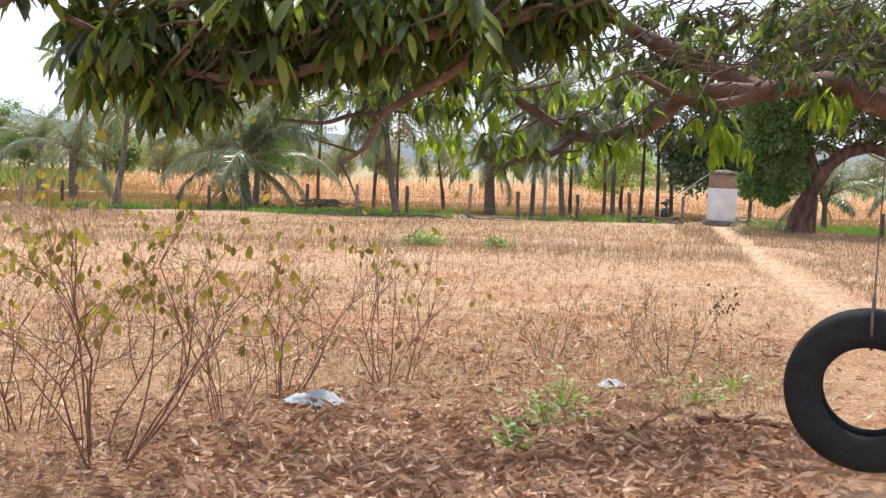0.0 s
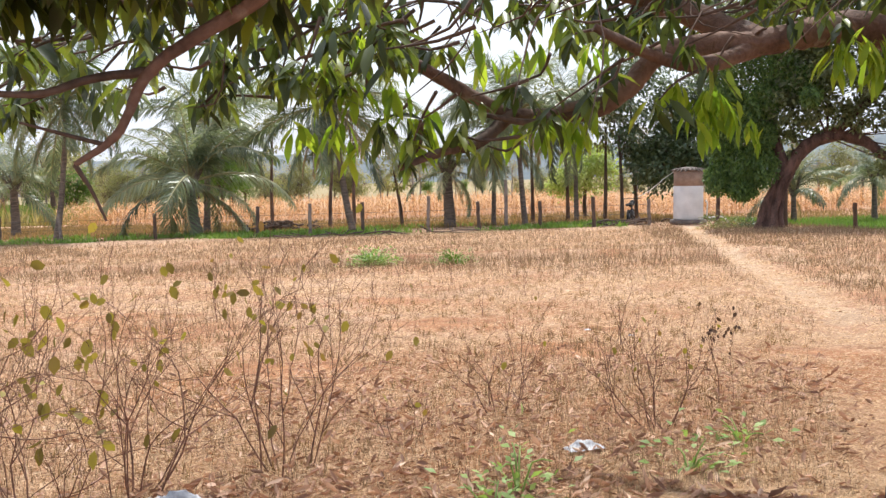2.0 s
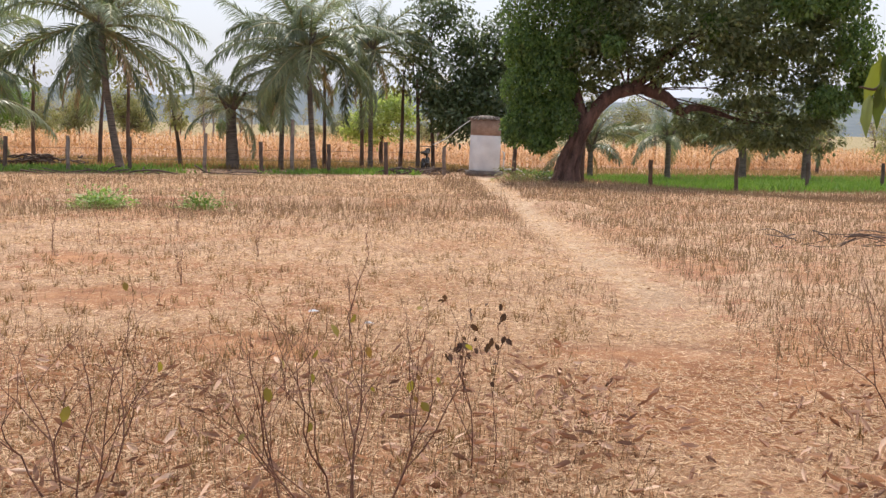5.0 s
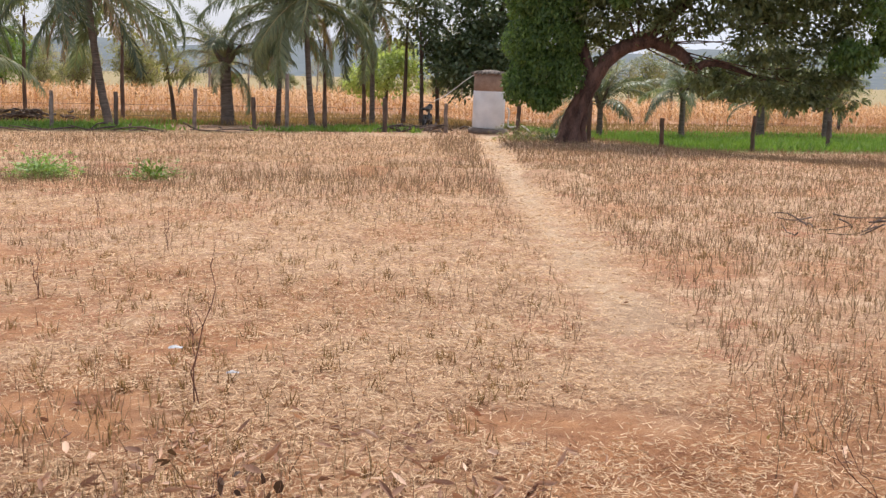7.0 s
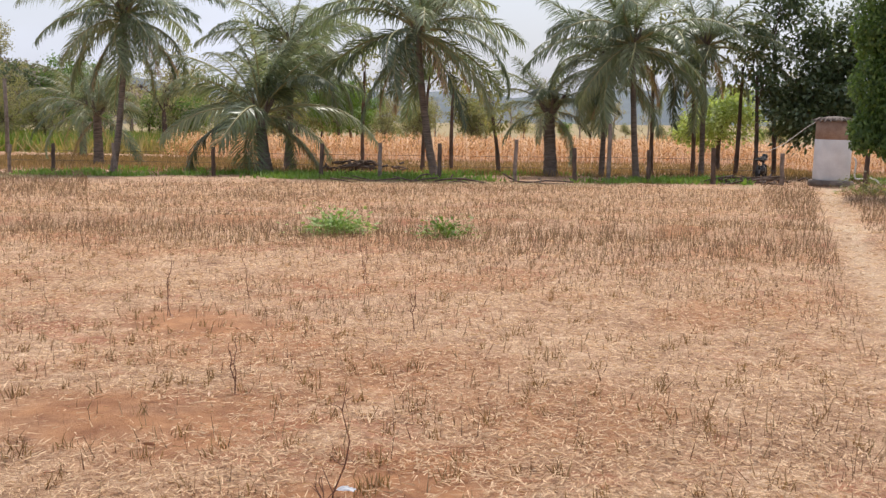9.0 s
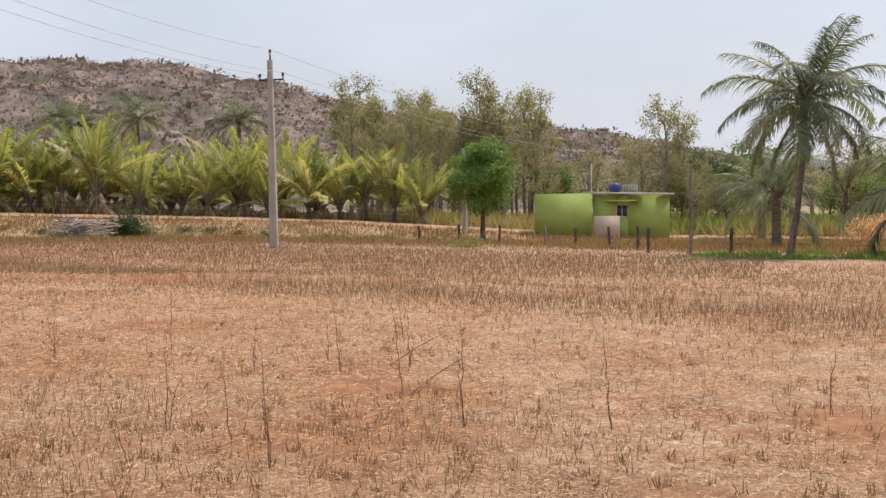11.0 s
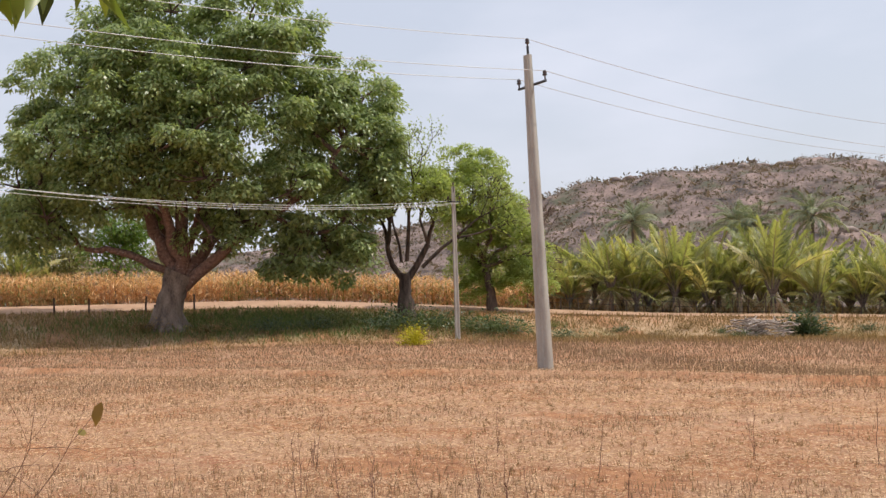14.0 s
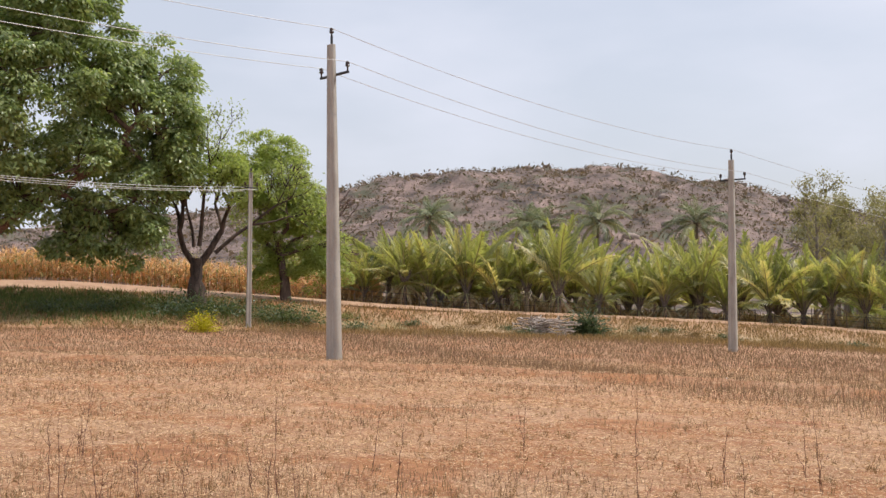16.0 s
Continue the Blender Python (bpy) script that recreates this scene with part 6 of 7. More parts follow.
def whorl(buf, c, n, size, down=0.9, spread=1.0):
    a = rng.uniform(0, 6.283) + np.arange(n) * 2.4
    fwd = np.stack([np.cos(a) * spread, np.sin(a) * spread, -down + rng.normal(0, 0.45, n)], 1)
    up = np.stack([np.cos(a) * 0.6, np.sin(a) * 0.6, np.full(n, 0.8)], 1) + rng.normal(0, 0.35, (n, 3))
    s = size * rng.uniform(0.65, 1.2, n)
    pos = np.array(c) + rng.normal(0, 0.02, (n, 3)) - MO
    scatter(buf, LEAF_LONG, LEAF_LONG_F, pos, fwd, up, np.column_stack([s, s * rng.uniform(0.75, 1.15, n), s]))


lf = Buf()
tw = Buf()
MASS = [((-1.08, 3.8, 1.86), (0.30, 0.35, 0.26), 34), ((-0.62, 3.8, 1.92), (0.42, 0.45, 0.22), 44), ((-0.1, 3.9, 1.98), (0.42, 0.45, 0.2), 38), ((0.32, 4.0, 2.08), (0.34, 0.35, 0.16), 34), ((-1.35, 3.5, 2.1), (0.22, 0.4, 0.2), 14),
        ((-0.4, 4.1, 2.2), (0.8, 0.5, 0.2), 34), ((-0.95, 3.75, 1.68), (0.16, 0.2, 0.1), 10)]
for c, s, n in MASS:
    for q in range(int(n * 1.8)):
        p = np.array(c) + unit(rng.normal(0, 1, 3)) * np.array(s) * rng.uniform(0.3, 1.0)
        whorl(lf, p, rng.integers(7, 13), 0.148, 1.2)
        e = p + np.array([rng.uniform(0.1, 0.3), rng.normal(0, 0.1), rng.uniform(0.03, 0.2)])
        tube(tw, curve_pts([e - MO, (e + p) / 2 - MO + rng.normal(0, 0.03, 3), p - MO], 5), [0.008, 0.003], 5)
NEARBY = [(0.0, 5.6, 1.80), (0.08, 5.6, 1.74), (0.21, 5.6, 1.60), (0.33, 5.6, 1.52), (0.35, 5.7, 1.60), (0.5, 5.65, 1.55), (0.55, 5.6, 1.68), (0.84, 5.6, 1.62), (1.0, 5.7, 1.68), (1.12, 5.9, 1.80), (1.38, 5.7, 1.86), (1.5, 5.7, 1.78), (0.72, 5.8, 1.74),
          (0.25, 5.7, 1.92), (0.1, 5.8, 1.98), (0.45, 5.8, 1.88), (0.95, 5.8, 1.92), (1.25, 5.9, 1.98), (0.62, 5.8, 1.5), (0.30, 5.7, 1.45), (1.3, 5.8, 1.66)]
for q in range(85):
    NEARBY.append((rng.uniform(0.0, 2.8), rng.uniform(5.5, 6.45), 1.93 + 0.5 * rng.random()))
for q in range(120):
    NEARBY.append((rng.uniform(1.1, 3.2), rng.uniform(6.15, 6.8), rng.uniform(2.0, 2.4)))
for q in range(115):
    NEARBY.append((rng.uniform(-1.9, 0.3), rng.uniform(4.8, 6.2), 1.70 + 0.4 * rng.random()))
for p in NEARBY:
    p = np.array(p)
    whorl(lf, p, rng.integers(7, 13), 0.135, 1.1)
    e = p + np.array([rng.uniform(0.05, 0.3), rng.uniform(-0.15, 0.1), rng.uniform(-0.02, 0.2)])
    tube(tw, curve_pts([e - MO, (e + p) / 2 - MO + rng.normal(0, 0.03, 3), p - MO], 5), [0.008, 0.003], 5)
for p in ((3.84, 7.95, 1.62), (3.8, 8.0, 1.5), (3.88, 8.05, 1.4), (3.78, 7.95, 1.36), (3.92, 8.0, 1.68)):
    whorl(lf, p, 5, 0.17, 1.4, 0.6)
for p in ((-0.37, 6.55, 2.30), (-0.38, 6.68, 2.26), (-0.40, 6.80, 2.24), (-0.42, 6.95, 2.30), (-0.36, 6.45, 2.28), (-0.45, 7.05, 2.38), (-0.36, 6.62, 2.24)):
    whorl(lf, p, 9, 0.19, 1.2, 0.9)
# upper crown above the view, added to shade the ground under the tree
SHADE_CROWN = [(4.6, 4.6, 4.0, 2.0, 2.0, 1.0), (3.0, 3.2, 3.9, 1.8, 1.6, 0.7), (0.9, 2.6, 3.8, 1.8, 1.5, 0.6), (-1.3, 2.2, 3.6, 1.4, 1.3, 0.6), (2.6, 5.2, 4.3, 1.6, 1.2, 0.6)]
up_ = Buf()
for lobe in SHADE_CROWN:
    cc = in_lobe(lobe, 40, 0.3)
    own = rng.integers(0, 40, 900)
    pos = cc[own] + rng.normal(0, 0.2, (900, 3)) - MO
    pos[:, 2] = np.maximum(pos[:, 2], 2.95)
    scatter(up_, LEAF, LEAF_F, pos, rng.normal(0, 1, (900, 3)) + (0, 0, -0.7), rng.normal(0, 0.5, (900, 3)) + (0, 0, 1), rng.uniform(0.15, 0.26, 900))
for q in range(150):
    p = np.array([rng.uniform(-1.3, 2.6), rng.uniform(3.7, 5.7), 1.85 + 0.4 * rng.random()])
    d = np.array([rng.normal(-0.3, 0.5), rng.normal(0, 0.4), rng.normal(-0.1, 0.3)])
    tube(tw, curve_pts([p - MO, p + d * 0.25 + rng.normal(0, 0.05, 3) - MO, p + d * 0.5 + rng.normal(0, 0.06, 3) - MO], 6), [0.001, 0.004, 0.001], 5)
part("twig", tw, M_BARK, mango)
part("foliage", lf, M_LEAF_MANGO, mango, "long drooping mango leaves")
# hanging clusters whose backlit look is put into the brighter leaf colour
lf = Buf()
for c, s, n in (((1.0, 5.9, 1.6), (0.2, 0.15, 0.06), 7), ((1.56, 5.85, 1.68), (0.16, 0.15, 0.09), 9), ((0.28, 5.7, 1.6), (0.25, 0.12, 0.08), 8), ((0.1, 5.6, 1.8), (0.2, 0.2, 0.1), 5), ((2.1, 5.9, 1.84), (0.3, 0.2, 0.06), 7), ((0.75, 5.8, 1.86), (0.3, 0.3, 0.08), 5)):
    for q in range(n):
        whorl(lf, np.array(c) + rng.normal(0, 0.6, 3) * np.array(s), rng.integers(6, 11), 0.135, 1.3, 0.8)
part("young_foliage", lf, M_LEAF_YOUNG_LIT, mango, "young yellow-green mango leaves, coloured brighter as if backlit")
part("crown", up_, M_LEAF_MANGO, mango)


# ---- bare shrubs at the field's edge ----
def shrub(x, y, tall, spread, stems, leaves, label, lean=(0, 0), leaf_size=0.05, group="dry shrubs at the field edge", thick=0.008, leaf_material=None, limit=None, high=0.3):
    ob = thing("dry_shrub", pose(x, y, float(field_z(x, y)) - 0.02, 0, 0, 0), label, "shrub", group)
    sb, lb_ = Buf(), Buf()
    ends = []

    def grow(p, d, ln, r, depth):
        d = unit(d)
        e = p + d * ln
        if limit is not None:
            e[0] = min(e[0], limit)
        e[2] = max(e[2], 0.03)
        mid_p = (p + e) / 2 + rng.normal(0, 0.05, 3) * ln
        tube(sb, curve_pts([p, mid_p, e], 4), [r, r * 0.72], 5 if depth > 2 else 3, cap=False)
        if depth < 3:
            ends.append(mid_p)
        if depth == 0:
            ends.append(e)
            return
        for q_ in range(3 if rng.random() < 0.3 else 2):
            grow(e if q_ < 2 else mid_p, d + rng.normal(0, 0.42, 3) + (0, 0, 0.03), ln * 0.74 * rng.uniform(0.7, 1.25), r * 0.66, depth - 1)

    for q in range(stems):
        sb = Buf()
        a = q * 2.4 + rng.uniform(-0.5, 0.5)
        tilt = spread / tall * rng.uniform(0.15, 1.0)
        d = np.array([math.cos(a) * tilt + lean[0] / tall, math.sin(a) * tilt * 0.7 + lean[1] / tall, 1.0])
        base = np.array([math.cos(a), math.sin(a), 0]) * rng.uniform(0.02, 0.14)
        grow(base, d, tall * 0.3 * rng.uniform(0.75, 1.1), thick * rng.uniform(0.5, 0.85), 4 if thick > 0.0045 else 3)
        part("stem", sb, M_TWIG, ob)
    ends = np.array(ends)
    ends = ends[ends[:, 2] > high * tall]
    if leaves and len(ends):
        pos = ends[rng.integers(0, len(ends), leaves)] + rng.normal(0, 0.012, (leaves, 3))
        scatter(lb_, LEAF_OVAL, LEAF_LONG_F, pos, rng.normal(0, 0.6, (leaves, 3)) + (0, 0, -1.0), rng.normal(0, 0.8, (leaves, 3)) + (0, -0.4, 0.5), np.column_stack([rng.uniform(0.6, 1.3, leaves) * leaf_size] * 3) * (1, 1.35, 1))
        part("foliage", lb_, leaf_material or M_LEAF_SHRUB, ob, "small olive and yellowing leaves")
    return ob


shrub(-1.50, 4.65, 1.7, 1.45, 10, 300, "large open shrub of thin reddish stems with few small leaves", lean=(0.3, 0.1), leaf_size=0.048, thick=0.009, high=0.45)
shrub(-2.1, 5.2, 1.4, 1.0, 9, 110, "thin-stemmed shrub with sparse yellow-green leaves", leaf_size=0.06, thick=0.007, high=0.4)
shrub(-1.15, 5.6, 1.2, 0.9, 8, 60, "thin-stemmed shrub with sparse yellow-green leaves", leaf_size=0.06, thick=0.006, high=0.4)
shrub(-0.95, 6.25, 1.3, 0.8, 9, 55, "thin-stemmed dry shrub with few leaves", lean=(0.1, 0), leaf_size=0.055, thick=0.007)
shrub(-0.33, 6.55, 1.25, 0.85, 8, 40, "thin bare shrub beside the fallen leaves", lean=(0.05, 0), leaf_size=0.05, thick=0.007, high=0.4)
shrub(0.78, 7.5, 0.75, 0.45, 7, 4, "small bare shrub of brown twigs", leaf_size=0.04, thick=0.005)
shrub(1.6, 7.2, 0.84, 0.95, 8, 20, "bare spreading shrub of thin twigs near the path", lean=(-0.06, 0), leaf_size=0.034, thick=0.006, limit=0.3)
shrub(2.1, 7.6, 0.8, 0.03, 2, 46, "thin upright weed with dark dried leaves", leaf_size=0.03, thick=0.004, leaf_material=M_DARK_DRY, limit=0.06, high=0.4)
shrub(4.0, 7.95, 0.85, 0.6, 6, 4, "bare thorny shrub beside the path", lean=(0.1, 0), leaf_size=0.03, thick=0.006)
shrub(4.35, 7.5, 0.95, 0.7, 9, 8, "bare thorny shrub beside the path", leaf_size=0.03, thick=0.006)
shrub(-26.2, 16.3, 0.7, 0.5, 8, 0, "dry thorny weeds at the foot of the pole", thick=0.007)
shrub(-2.6, 7.3, 0.55, 0.4, 6, 6, "low dry shrub in the field", thick=0.005)
shrub(0.25, 7.0, 0.5, 0.3, 5, 3, "low tuft of bare twigs", thick=0.004)


# ---- green weeds ----
def weed(x, y, n, size, radius, label, tall=0.2, material=None, name="weed", category="plant", group=""):
    b = Buf()
    pos = np.column_stack([rng.normal(0, radius, (n, 2)), np.abs(rng.normal(0, 1, n)) * tall * 0.5 + 0.01])
    out = np.column_stack([pos[:, :2] / (radius + 0.01) + rng.normal(0, 0.5, (n, 2)), np.full(n, 0.35) + rng.normal(0, 0.4, n)])
    scatter(b, LEAF, LEAF_F, pos, out, np.tile((0, 0, 1.0), (n, 1)) + rng.normal(0, 0.4, (n, 3)), rng.uniform(0.6, 1.3, n) * size)
    ob = thing(name, pose(x, y, float(field_z(x, y)), 0, 0, 0), label, category, group)
    part("foliage", b, material or M_WEED, ob)
    b = Buf()
    for q in range(max(4, n // 24)):
        a = rng.uniform(0, 6.28)
        tube(b, curve_pts([(0, 0, -0.03), (math.cos(a) * radius * 0.5, math.sin(a) * radius * 0.5, tall * 0.6), (math.cos(a) * radius * 1.2, math.sin(a) * radius * 1.2, tall * rng.uniform(0.6, 1.1))], 5), [0.006, 0.003], 5)
    part("twigwork", b, material or M_WEED, ob)
    return ob


weed(0.74, 6.1, 90, 0.055, 0.13, "fresh green weed growing through dead leaves", 0.28)
weed(0.6, 5.75, 70, 0.05, 0.12, "fresh green weed growing through dead leaves", 0.16)
weed(0.36, 5.22, 46, 0.06, 0.06, "small bright green seedling among dead leaves", 0.10)
weed(0.42, 5.55, 40, 0.055, 0.06, "small bright green seedling among dead leaves", 0.10)
weed(1.55, 6.35, 60, 0.05, 0.10, "small green weed at the foot of a shrub", 0.16)
weed(1.95, 6.85, 60, 0.055, 0.10, "small yellow-green weed by the path", 0.12)
weed(-0.38, 20.5, 1100, 0.07, 0.19, "bright green leafy bush in the dry field", 0.26, name="green_bush", category="bush")
weed(1.07, 20.4, 420, 0.065, 0.17, "thin yellow-green bush in the dry field", 0.22, M_LEAF_LIGHT, name="green_bush", category="bush")
weed(-45.4, 15.9, 1500, 0.12, 0.3, "bright yellow-green bush on the field edge", 0.75, M_BUSH_YELLOW, name="yellow_bush", category="bush")
BANK = [(-54.6, 9.7, 0.8, 1), (-53.9, 15.9, 1.0, 1), (-54.3, 6.7, 0.8, 2), (-54.6, 12.2, 0.8, 1), (-54.2, 18.6, 1.2, 1), (-55.2, 17.0, 1.2, 1), (-53.4, 21.3, 1.25, 1), (-53.2, 22.3, 1.1, 1), (-55.2, 3.2, 0.8, 2), (-51.6, 25.2, 0.75, 1), (-50.8, 30.2, 0.5, 2),
        (-48.0, 33.6, 0.6, 1), (-47.3, 40.5, 0.5, 1), (-45.2, 42.5, 0.5, 2), (-56.4, 13.6, 0.8, 0), (-53.0, 29.0, 0.5, 1), (-52.2, 32.6, 0.45, 2), (-50.6, 33.8, 0.4, 1), (-47.8, 38.6, 0.5, 2), (-46.6, 41.8, 0.45, 1), (-43.6, 43.4, 0.5, 1), (-41.4, 45.6, 0.45, 2), (-54.8, 25.6, 0.5, 0), (-38.5, 47.6, 0.5, 1), (-29.0, 43.4, 0.7, 0), (10.4, 34.9, 0.5, 0), (11.1, 34.6, 0.4, 1)]
for x, y, s, k_ in BANK:
    weed(x, y, 650, 0.19 * s, 0.75 * s, "dark green scrubby bush by the fence" if y > 42.9 or x > 0 else "dark green scrubby bush on the bank", 0.75 * s, (M_LEAF_OLIVE, M_LEAF_DARK, M_GRASS)[k_], name="bank_bush", category="bush", group="scrub along the bank")
weed(-47.2, 36.9, 2400, 0.2, 0.5, "dark green bush beside the heap of cut branches", 1.3, M_LEAF_DARK, name="bank_bush", category="bush", group="scrub along the bank")

# heaps of cut branches
def heap(name, x, y, n, length, radius, tall, material, label, thick=0.05):
    ob = thing(name, pose(x, y, gz(x, y)), label, "brushwood")
    for q in range(n):
        b = Buf()
        a = rng.uniform(0, 6.28)
        p = np.array([rng.normal(0, radius), rng.normal(0, radius * 0.4), rng.random() * tall])
        d = np.array([math.cos(a), math.sin(a) * 0.6, rng.normal(0, 0.12)])
        ends = curve_pts([p - d * length / 2, p + rng.normal(0, 0.05, 3), p + d * length / 2], 5)
        ends[:, 2] = np.maximum(ends[:, 2], 0.0)
        tube(b, ends, [thick, thick * 0.5], 5, 0.2)
        part("stick", b, material, ob)
    return ob


heap("brushwood_heap", -48.7, 35.1, 130, 1.4, 1.1, 0.95, M_RUBBLE, "pale heap of cut branches on the bank")
heap("brushwood_heap", -5.6, 48.2, 80, 0.55, 0.6, 0.45, M_WOOD_POST, "dark heap of cut branches behind the fence")
heap("brushwood_heap", 8.6, 41.8, 26, 1.4, 0.8, 0.2, M_WOOD_POST, "scattered sticks lying by the water tank", 0.035)
heap("brushwood_heap", -0.6, 39.6, 18, 1.6, 1.5, 0.08, M_WOOD_POST, "dry fallen fronds and sticks along the fence", 0.03)
heap("dead_wood", 8.0, 14.4, 22, 0.6, 0.5, 0.14, M_WOOD_POST, "dead branches lying in the dry grass", 0.008)

# pale rags of plastic in the litter
def rag(x, y, s):
    b = Buf()
    k = 12
    u, v = np.meshgrid(np.linspace(-1, 1, k), np.linspace(-1, 1, k))
    z = 0.12 * patches(u * 3, v * 3, 1.0, x) * (1.15 - u * u) * (1.15 - v * v) + 0.02 * rng.random(u.shape)
    i_ = (np.arange(k - 1)[:, None] * k + np.arange(k - 1)[None]).ravel()
    wv = 1 + 0.15 * rng.random(u.shape)
    b.add(np.stack([u.ravel() * s * wv.ravel(), v.ravel() * s * 0.5 * wv.ravel(), z.ravel() * s * 4], 1), np.stack([i_, i_ + 1, i_ + k + 1, i_ + k], 1))
    single("plastic_rag", b, M_PLASTIC, "crumpled pale plastic rag lying among dead leaves", "rag", m=pose(x, y, float(field_z(x, y)) + 0.03, 0, 0, rng.uniform(-20, 20)))


rag(-0.72, 5.98, 0.16)
rag(1.14, 6.78, 0.09)
rag(1.82, 10.6, 0.03)
rag(2.08, 10.07, 0.025)
rag(-16.85, 22.45, 0.06)

# a few tall dry stalks that stand alone
STALKS = [(-3.03, 10.95, 0.75), (-4.28, 9.89, 0.7), (-2.36, 10.94, 0.55), (-1.79, 10.77, 0.85), (-3.17, 8.96, 0.7), (-4.02, 8.23, 0.75), (-1.65, 12.13, 0.8), (-3.72, 13.77, 0.6), (-4.49, 13.54, 0.55), (-3.83, 8.48, 0.6), (-5.23, 9.16, 0.5),
          (1.93, 9.77, 0.78), (0.86, 15.98, 0.5), (-0.17, 14.03, 0.6), (0.15, 14.88, 0.5), (1.61, 13.68, 0.4), (1.0, 11.9, 0.35), (-6.5, 12.0, 0.6), (-8.0, 10.0, 0.6), (-2.2, 14.5, 0.6), (-0.9, 12.6, 0.5), (-5.5, 15.5, 0.6)]
for q in range(16):
    a_, r_ = radians(rng.uniform(38, 98)), rng.uniform(4.2, 10.5)
    STALKS.append((2.3 - math.sin(a_) * r_, 7.4 + math.cos(a_) * r_, rng.uniform(0.5, 0.95)))
for x, y, tl in STALKS:
    b = Buf()
    tl *= 0.82
    for stem in range(rng.integers(1, 3)):
        ln = rng.normal(0, 0.08, 2) * tl
        th = tl * (1.0 if stem == 0 else rng.uniform(0.4, 0.85))
        p = curve_pts([(0.02 * stem, 0, -0.03), (ln[0] * 0.2, ln[1] * 0.3, th * 0.35), (ln[0] * 0.75, ln[1] * 0.6, th * 0.7), (ln[0], ln[1], th)], 9)
        p[1:] += rng.normal(0, 0.006, (8, 3))
        tube(b, p, [0.0034, 0.0025, 0.001], 5)
        for q in range(7):
            t = rng.uniform(0.25, 0.97)
            c = p[int(t * 8)]
            d = np.array([rng.normal(0, 0.6), rng.normal(0, 0.6), 0.75])
            e = c + unit(d) * tl * rng.uniform(0.03, 0.13)
            tube(b, curve_pts([c, (c + e) / 2 + rng.normal(0, 0.008, 3), e], 4), [0.0018, 0.0008], 4)
    single("dry_stalk", b, M_TWIG, "thin dry weed stalk standing in the field", "weed stalk", "lone dry stalks", m=pose(x, y, float(field_z(x, y))))
for (x0, y0), (x1, y1) in (((-3.88, 13.71), (-4.59, 15.14)), ((-2.69, 12.72), (-3.3, 14.0))):
    b = Buf()
    z0, z1 = float(field_z(x0, y0)), float(field_z(x1, y1))
    tube(b, curve_pts([(x0, y0, z0 + 0.01), ((x0 + x1) / 2, (y0 + y1) / 2, (z0 + z1) / 2 + 0.08), (x1, y1, z1 + 0.12)], 8), [0.007, 0.004], 5)
    single("fallen_stick", b, M_TWIG, "long dry stick lying across the stubble", "stick")

# ---- loose cover of the ground, near the walk first ----
def cover(n, r_lo, r_hi, power, az_lo, az_hi, centre=(1.6, 5.5)):
    az = np.radians(rng.uniform(az_lo, az_hi, n))
    r = r_lo + (r_hi - r_lo) * rng.random(n) ** power
    return centre[0] - np.sin(az) * r, centre[1] + np.cos(az) * r, r


# flattened straw
x, y, r = cover(1250000, 0.5, 32, 1.85, -58, 112)
keep = (rng.random(len(x)) > 0.42 * np.exp(-(track_distance(x, y) / 0.2) ** 2)) & (rng.random(len(x)) > 0.85 * bare_soil(x, y)) & (rng.random(len(x)) > 0.85 * litter_mask(x, y))
keep &= rng.random(len(x)) < (0.35 + 0.9 * patches(x, y, 0.8, 5)) * np.where((x > 2.2 + y * 0.16) & (y > 8.5) & (track_distance(x, y) > 0.35), 0.4, 1.0)
x, y, r = x[keep], y[keep], r[keep]
n = len(x)
a = rng.uniform(0, 6.283, n)
sb = Buf()
scatter(sb, BLADE, BLADE_F, np.column_stack([x, y, field_z(x, y) + rng.uniform(0.006, 0.034, n)]), np.stack([np.cos(a), np.sin(a), rng.normal(0.05, 0.16, n)], 1), np.tile((0, 0, 1.0), (n, 1)) + rng.normal(0, 0.45, (n, 3)),
        np.column_stack([rng.uniform(0.014, 0.06, n) * (1 + r / 26), (0.0036 + 0.0005 * r), np.full(n, 0.1)]))
single("flattened_straw", sb, M_STRAW, "flattened pale straw covering the field", "straw", kind="stuff")

# standing stubble and dry grass
x, y, r = cover(560000, 0.6, 58, 1.15, -58, 112)
dens = 0.10 + 0.9 * sst(0.45, 0.75, patches(x, y, 0.35, 1.0)) * 0.55
dens += 1.0 * np.exp(-((y - 20.4) / 1.8) ** 2) * (x < 6) + 0.4 * np.exp(-((y - 31) / 6) ** 4)
dens += 0.5 * ((track_distance(x, y) > 0.4) & (x > 2.2 + y * 0.16) & (y > 9))
dens += 0.5 * sst(15, 30, r) * sst(50, 70, np.degrees(np.arctan2(-(x - 2.3), y - 7.3)))
bund_d = line_distance(BUND, x, y)
beyond = (np.degrees(np.arctan2(-(x - 2.3), y - 7.3)) > 25) & (np.hypot(x - 2.3, y - 7.3) > 23)
dens += 0.45 * beyond + 0.9 * np.exp(-(bund_d / 0.8) ** 2)
keep = (rng.random(len(x)) < dens) & (track_distance(x, y) > 0.28) & (rng.random(len(x)) > 0.9 * litter_mask(x, y))
x, y, r = x[keep], y[keep], r[keep]
n = len(x)
sb = Buf()
tall = rng.uniform(0.03, 0.13, n) * (1 + 0.15 * ((x > 2.2 + y * 0.16) & (y > 9))) * (1 + 1.0 * np.exp(-((y - 20.4) / 1.6) ** 2) * (x < 6)) * (1 + 0.4 * np.exp(-((y - 31) / 6) ** 4))
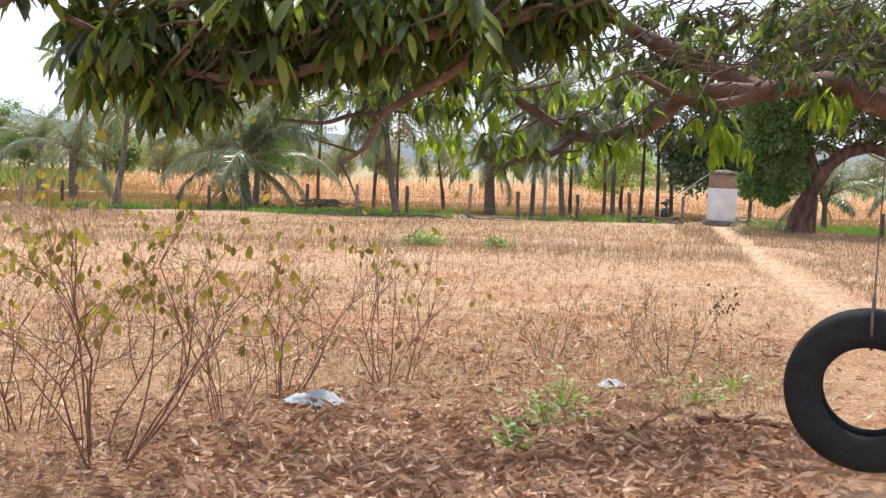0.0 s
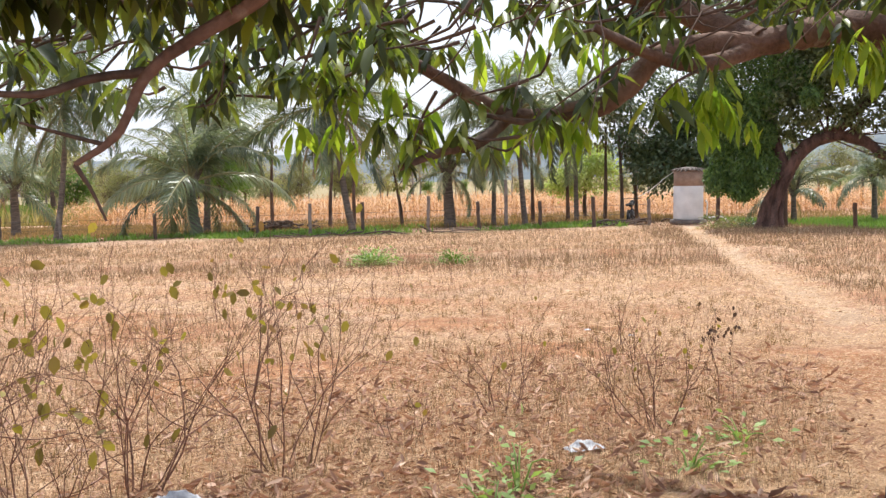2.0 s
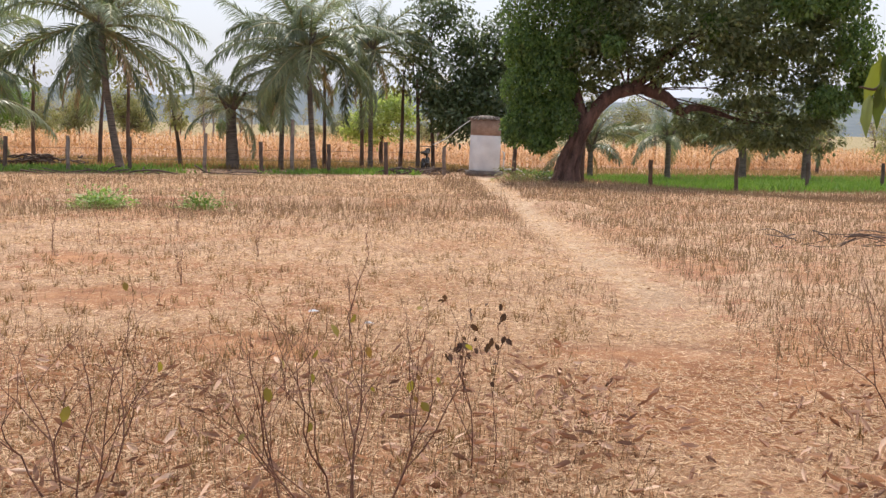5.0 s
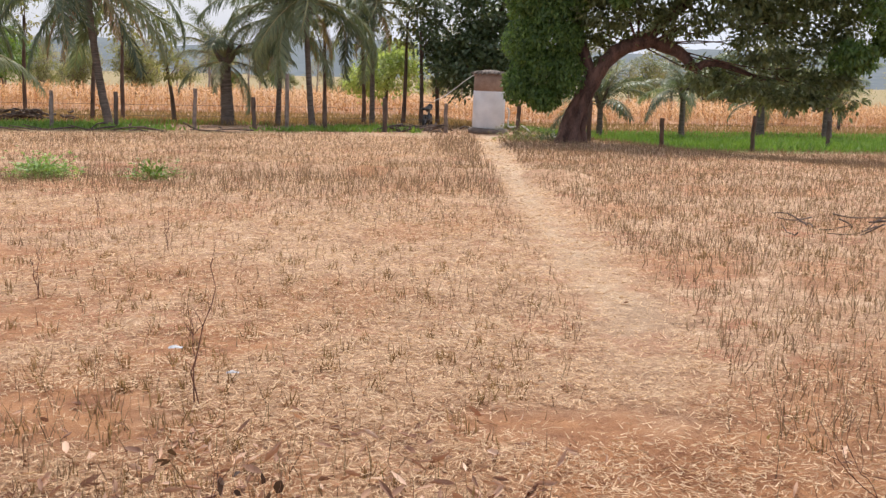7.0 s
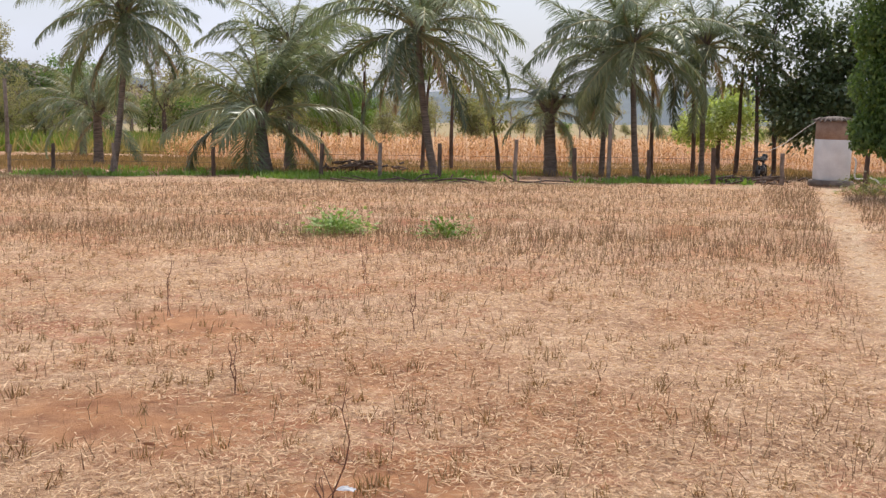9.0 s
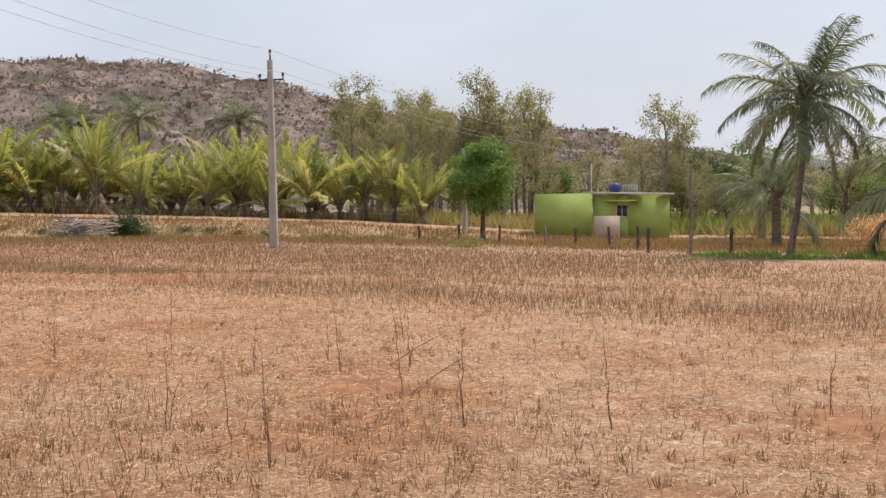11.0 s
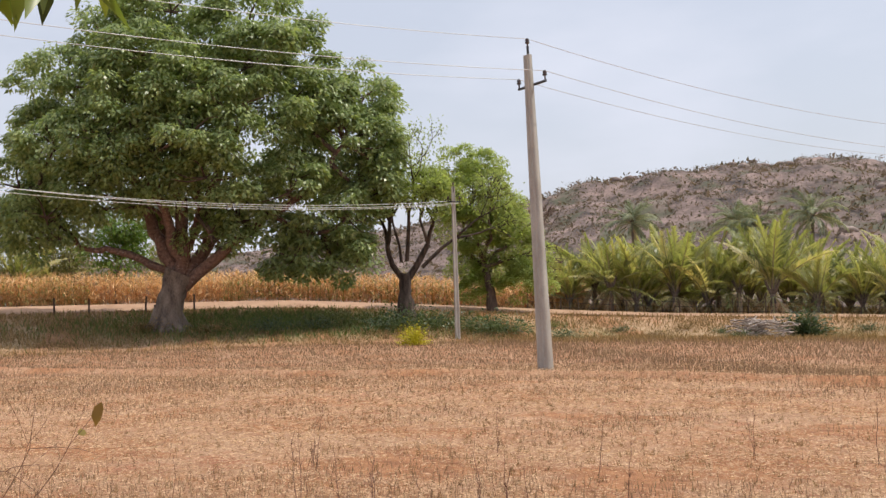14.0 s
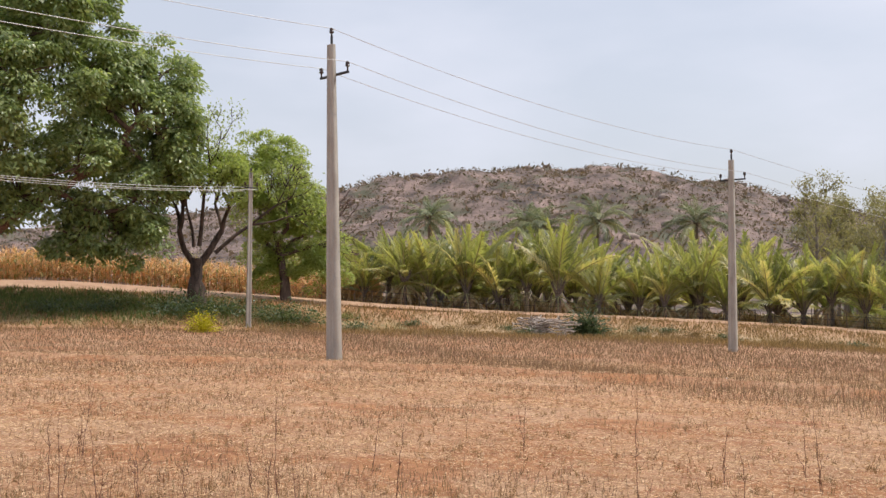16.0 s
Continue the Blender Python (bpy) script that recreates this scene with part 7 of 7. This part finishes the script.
tall = tall * np.where(((np.degrees(np.arctan2(-(x - 2.3), y - 7.3)) > 25) & (np.hypot(x - 2.3, y - 7.3) > 23)), 1.2, 1.0)
scatter(sb, BLADE, BLADE_F, np.column_stack([x, y, field_z(x, y) - 0.005]), np.column_stack([rng.normal(0, 0.25, (n, 2)), np.ones(n)]), rng.normal(0, 1, (n, 3)), np.column_stack([tall, 0.0035 + 0.0004 * r, np.full(n, 0.1)]))
single("standing_stubble", sb, M_STUBBLE, "brown standing stubble and dry grass", "dry grass", kind="stuff")

# small tufts near the walk: seedling stubs with a few leaves
x, y, r = cover(6500, 2.0, 26, 1.0, -50, 105)
keep = (track_distance(x, y) > 0.5) & (rng.random(len(x)) < 0.15 + patches(x, y, 0.5, 4)) & (litter_mask(x, y) < 0.3)
x, y = x[keep], y[keep]
kk = 12
n = len(x) * kk
px_, py_ = np.repeat(x, kk) + rng.normal(0, 0.022, n), np.repeat(y, kk) + rng.normal(0, 0.022, n)
sb = Buf()
scatter(sb, BLADE2, BLADE2_F, np.column_stack([px_, py_, field_z(px_, py_)]), np.column_stack([rng.normal(0, 0.32, (n, 2)), np.ones(n)]), rng.normal(0, 1, (n, 3)), np.column_stack([rng.uniform(0.02, 0.085, n), np.full(n, 0.0055), np.full(n, 0.1)]))
single("stubble_tufts", sb, M_TUFT, "short brown-green crop stubs", "stubble", kind="stuff")

# rough grass on the road bank
n = 95000
az = rng.uniform(17, 104, n)
r = rng.normal(58.5, 4.0, n)
r = np.where(r > 63.8, rng.uniform(55, 63.5, n), r)
keep = rng.random(n) < 0.25 + 0.9 * patches(az * 1.1, r, 0.9, 3)
az, r = np.radians(az[keep]), r[keep]
n = len(az)
x, y = 2.3 - np.sin(az) * r, 7.3 + np.cos(az) * r
sb = Buf()
scatter(sb, BLADE2, BLADE2_F, np.column_stack([x, y, ground_z(x, y) - 0.02]), np.column_stack([rng.normal(0, 0.4, (n, 2)), np.ones(n)]), rng.normal(0, 1, (n, 3)), np.column_stack([rng.uniform(0.10, 0.38, n), np.full(n, 0.035), np.full(n, 0.3)]))
single("bank_grass", sb, M_GRASS, "rough green and straw-coloured grass on the road bank", "grass", kind="stuff")

# rough grass between the fence and the maize
n = 42000
x, y = rng.uniform(-27, 48, n), rng.uniform(46, 67, n)
sb = Buf()
scatter(sb, BLADE2, BLADE2_F, np.column_stack([x, y, ground_z(x, y) - 0.02]), np.column_stack([rng.normal(0, 0.4, (n, 2)), np.ones(n)]), rng.normal(0, 1, (n, 3)), np.column_stack([rng.uniform(0.10, 0.34, n), np.full(n, 0.04), np.full(n, 0.3)]))
single("verge_grass", sb, M_GRASS, "rough brown-green grass behind the fence", "grass", kind="stuff")

# dry undergrowth between the young palms
n = 14000
az, r = np.radians(rng.uniform(42, 75, n)), rng.uniform(70.2, 92, n)
x, y = 2.3 - np.sin(az) * r, 7.3 + np.cos(az) * r
sb = Buf()
scatter(sb, BLADE2, BLADE2_F, np.column_stack([x, y, ground_z(x, y) - 0.02]), np.column_stack([rng.normal(0, 0.45, (n, 2)), np.ones(n)]), rng.normal(0, 1, (n, 3)), np.column_stack([rng.uniform(0.3, 1.1, n), np.full(n, 0.09), np.full(n, 0.3)]))
single("undergrowth", sb, M_GRASS, "tall brown dry grass between the young palms", "grass", kind="stuff")

# pale scrub under the teaks
n = 20000
az, r = np.radians(rng.uniform(19, 46, n)), rng.uniform(70, 98, n)
x, y = 2.3 - np.sin(az) * r, 7.3 + np.cos(az) * r
keep = rng.random(n) < patches(x, y, 0.4, 12) + 0.15
x, y = x[keep], y[keep]
n = len(x)
sb = Buf()
scatter(sb, BLADE2, BLADE2_F, np.column_stack([x, y, ground_z(x, y) - 0.02]), np.column_stack([rng.normal(0, 0.5, (n, 2)), np.ones(n)]), rng.normal(0, 1, (n, 3)), np.column_stack([rng.uniform(0.4, 1.6, n), np.full(n, 0.13), np.full(n, 0.3)]))
single("teak_scrub", sb, M_SCRUB, "pale brown and green scrub under the teaks", "scrub", kind="stuff")

# greener grass in the shade of the great tree
n = 9000
az, r = np.radians(rng.normal(87, 5.5, n)), rng.normal(58.6, 1.8, n)
x, y = 2.3 - np.sin(az) * r, 7.3 + np.cos(az) * r
sb = Buf()
scatter(sb, BLADE2, BLADE2_F, np.column_stack([x, y, ground_z(x, y) - 0.02]), np.column_stack([rng.normal(0, 0.5, (n, 2)), np.ones(n)]), rng.normal(0, 1, (n, 3)), np.column_stack([rng.uniform(0.15, 0.5, n), np.full(n, 0.06), np.full(n, 0.3)]))
single("shade_grass", sb, M_GRASS_GREEN, "dark green grass and weeds in the tree's shade", "grass", kind="stuff")

# fallen leaves
n = 66000
x, y = rng.uniform(-3.2, 5.4, n), rng.uniform(2.6, 9.8, n)
keep = rng.random(n) < np.maximum(litter_mask(x, y), 0.04 * (y < 9)) * (1 - 0.9 * np.exp(-(track_distance(x, y) / 0.35) ** 2))
x, y = x[keep], y[keep]
n = len(x)
a = rng.uniform(0, 6.283, n)
lt = Buf()
CURL = LEAF_LONG * (1, 0.9, 1)
CURL[:, 2] = [0.0, 0.06, 0.07, 0.0, 0.10, 0.06, 0.02, 0.10]
s = rng.uniform(0.03, 0.095, n)
scatter(lt, CURL, LEAF_LONG_F, np.column_stack([x, y, field_z(x, y) + rng.uniform(0.004, 0.05, n)]), np.stack([np.cos(a), np.sin(a), rng.normal(0, 0.35, n)], 1), np.tile((0, 0, 1.0), (n, 1)) + rng.normal(0, 0.75, (n, 3)),
        np.column_stack([s, s * rng.uniform(0.8, 1.3, n), s * rng.uniform(0.6, 3.5, n)]))
n = 130
x, y, r = cover(n, 1.0, 9, 0.9, -38, 100, (2.0, 6.0))
a = rng.uniform(0, 6.283, n)
s = rng.uniform(0.03, 0.085, n)
scatter(lt, CURL, LEAF_LONG_F, np.column_stack([x, y, field_z(x, y) + 0.01]), np.stack([np.cos(a), np.sin(a), rng.normal(0, 0.15, n)], 1), np.tile((0, 0, 1.0), (n, 1)) + rng.normal(0, 0.3, (n, 3)), np.column_stack([s, s * 1.1, s * 2]))
single("leaf_litter", lt, M_LITTER, "thick brown fallen mango leaves on the ground", "leaf litter", kind="stuff")
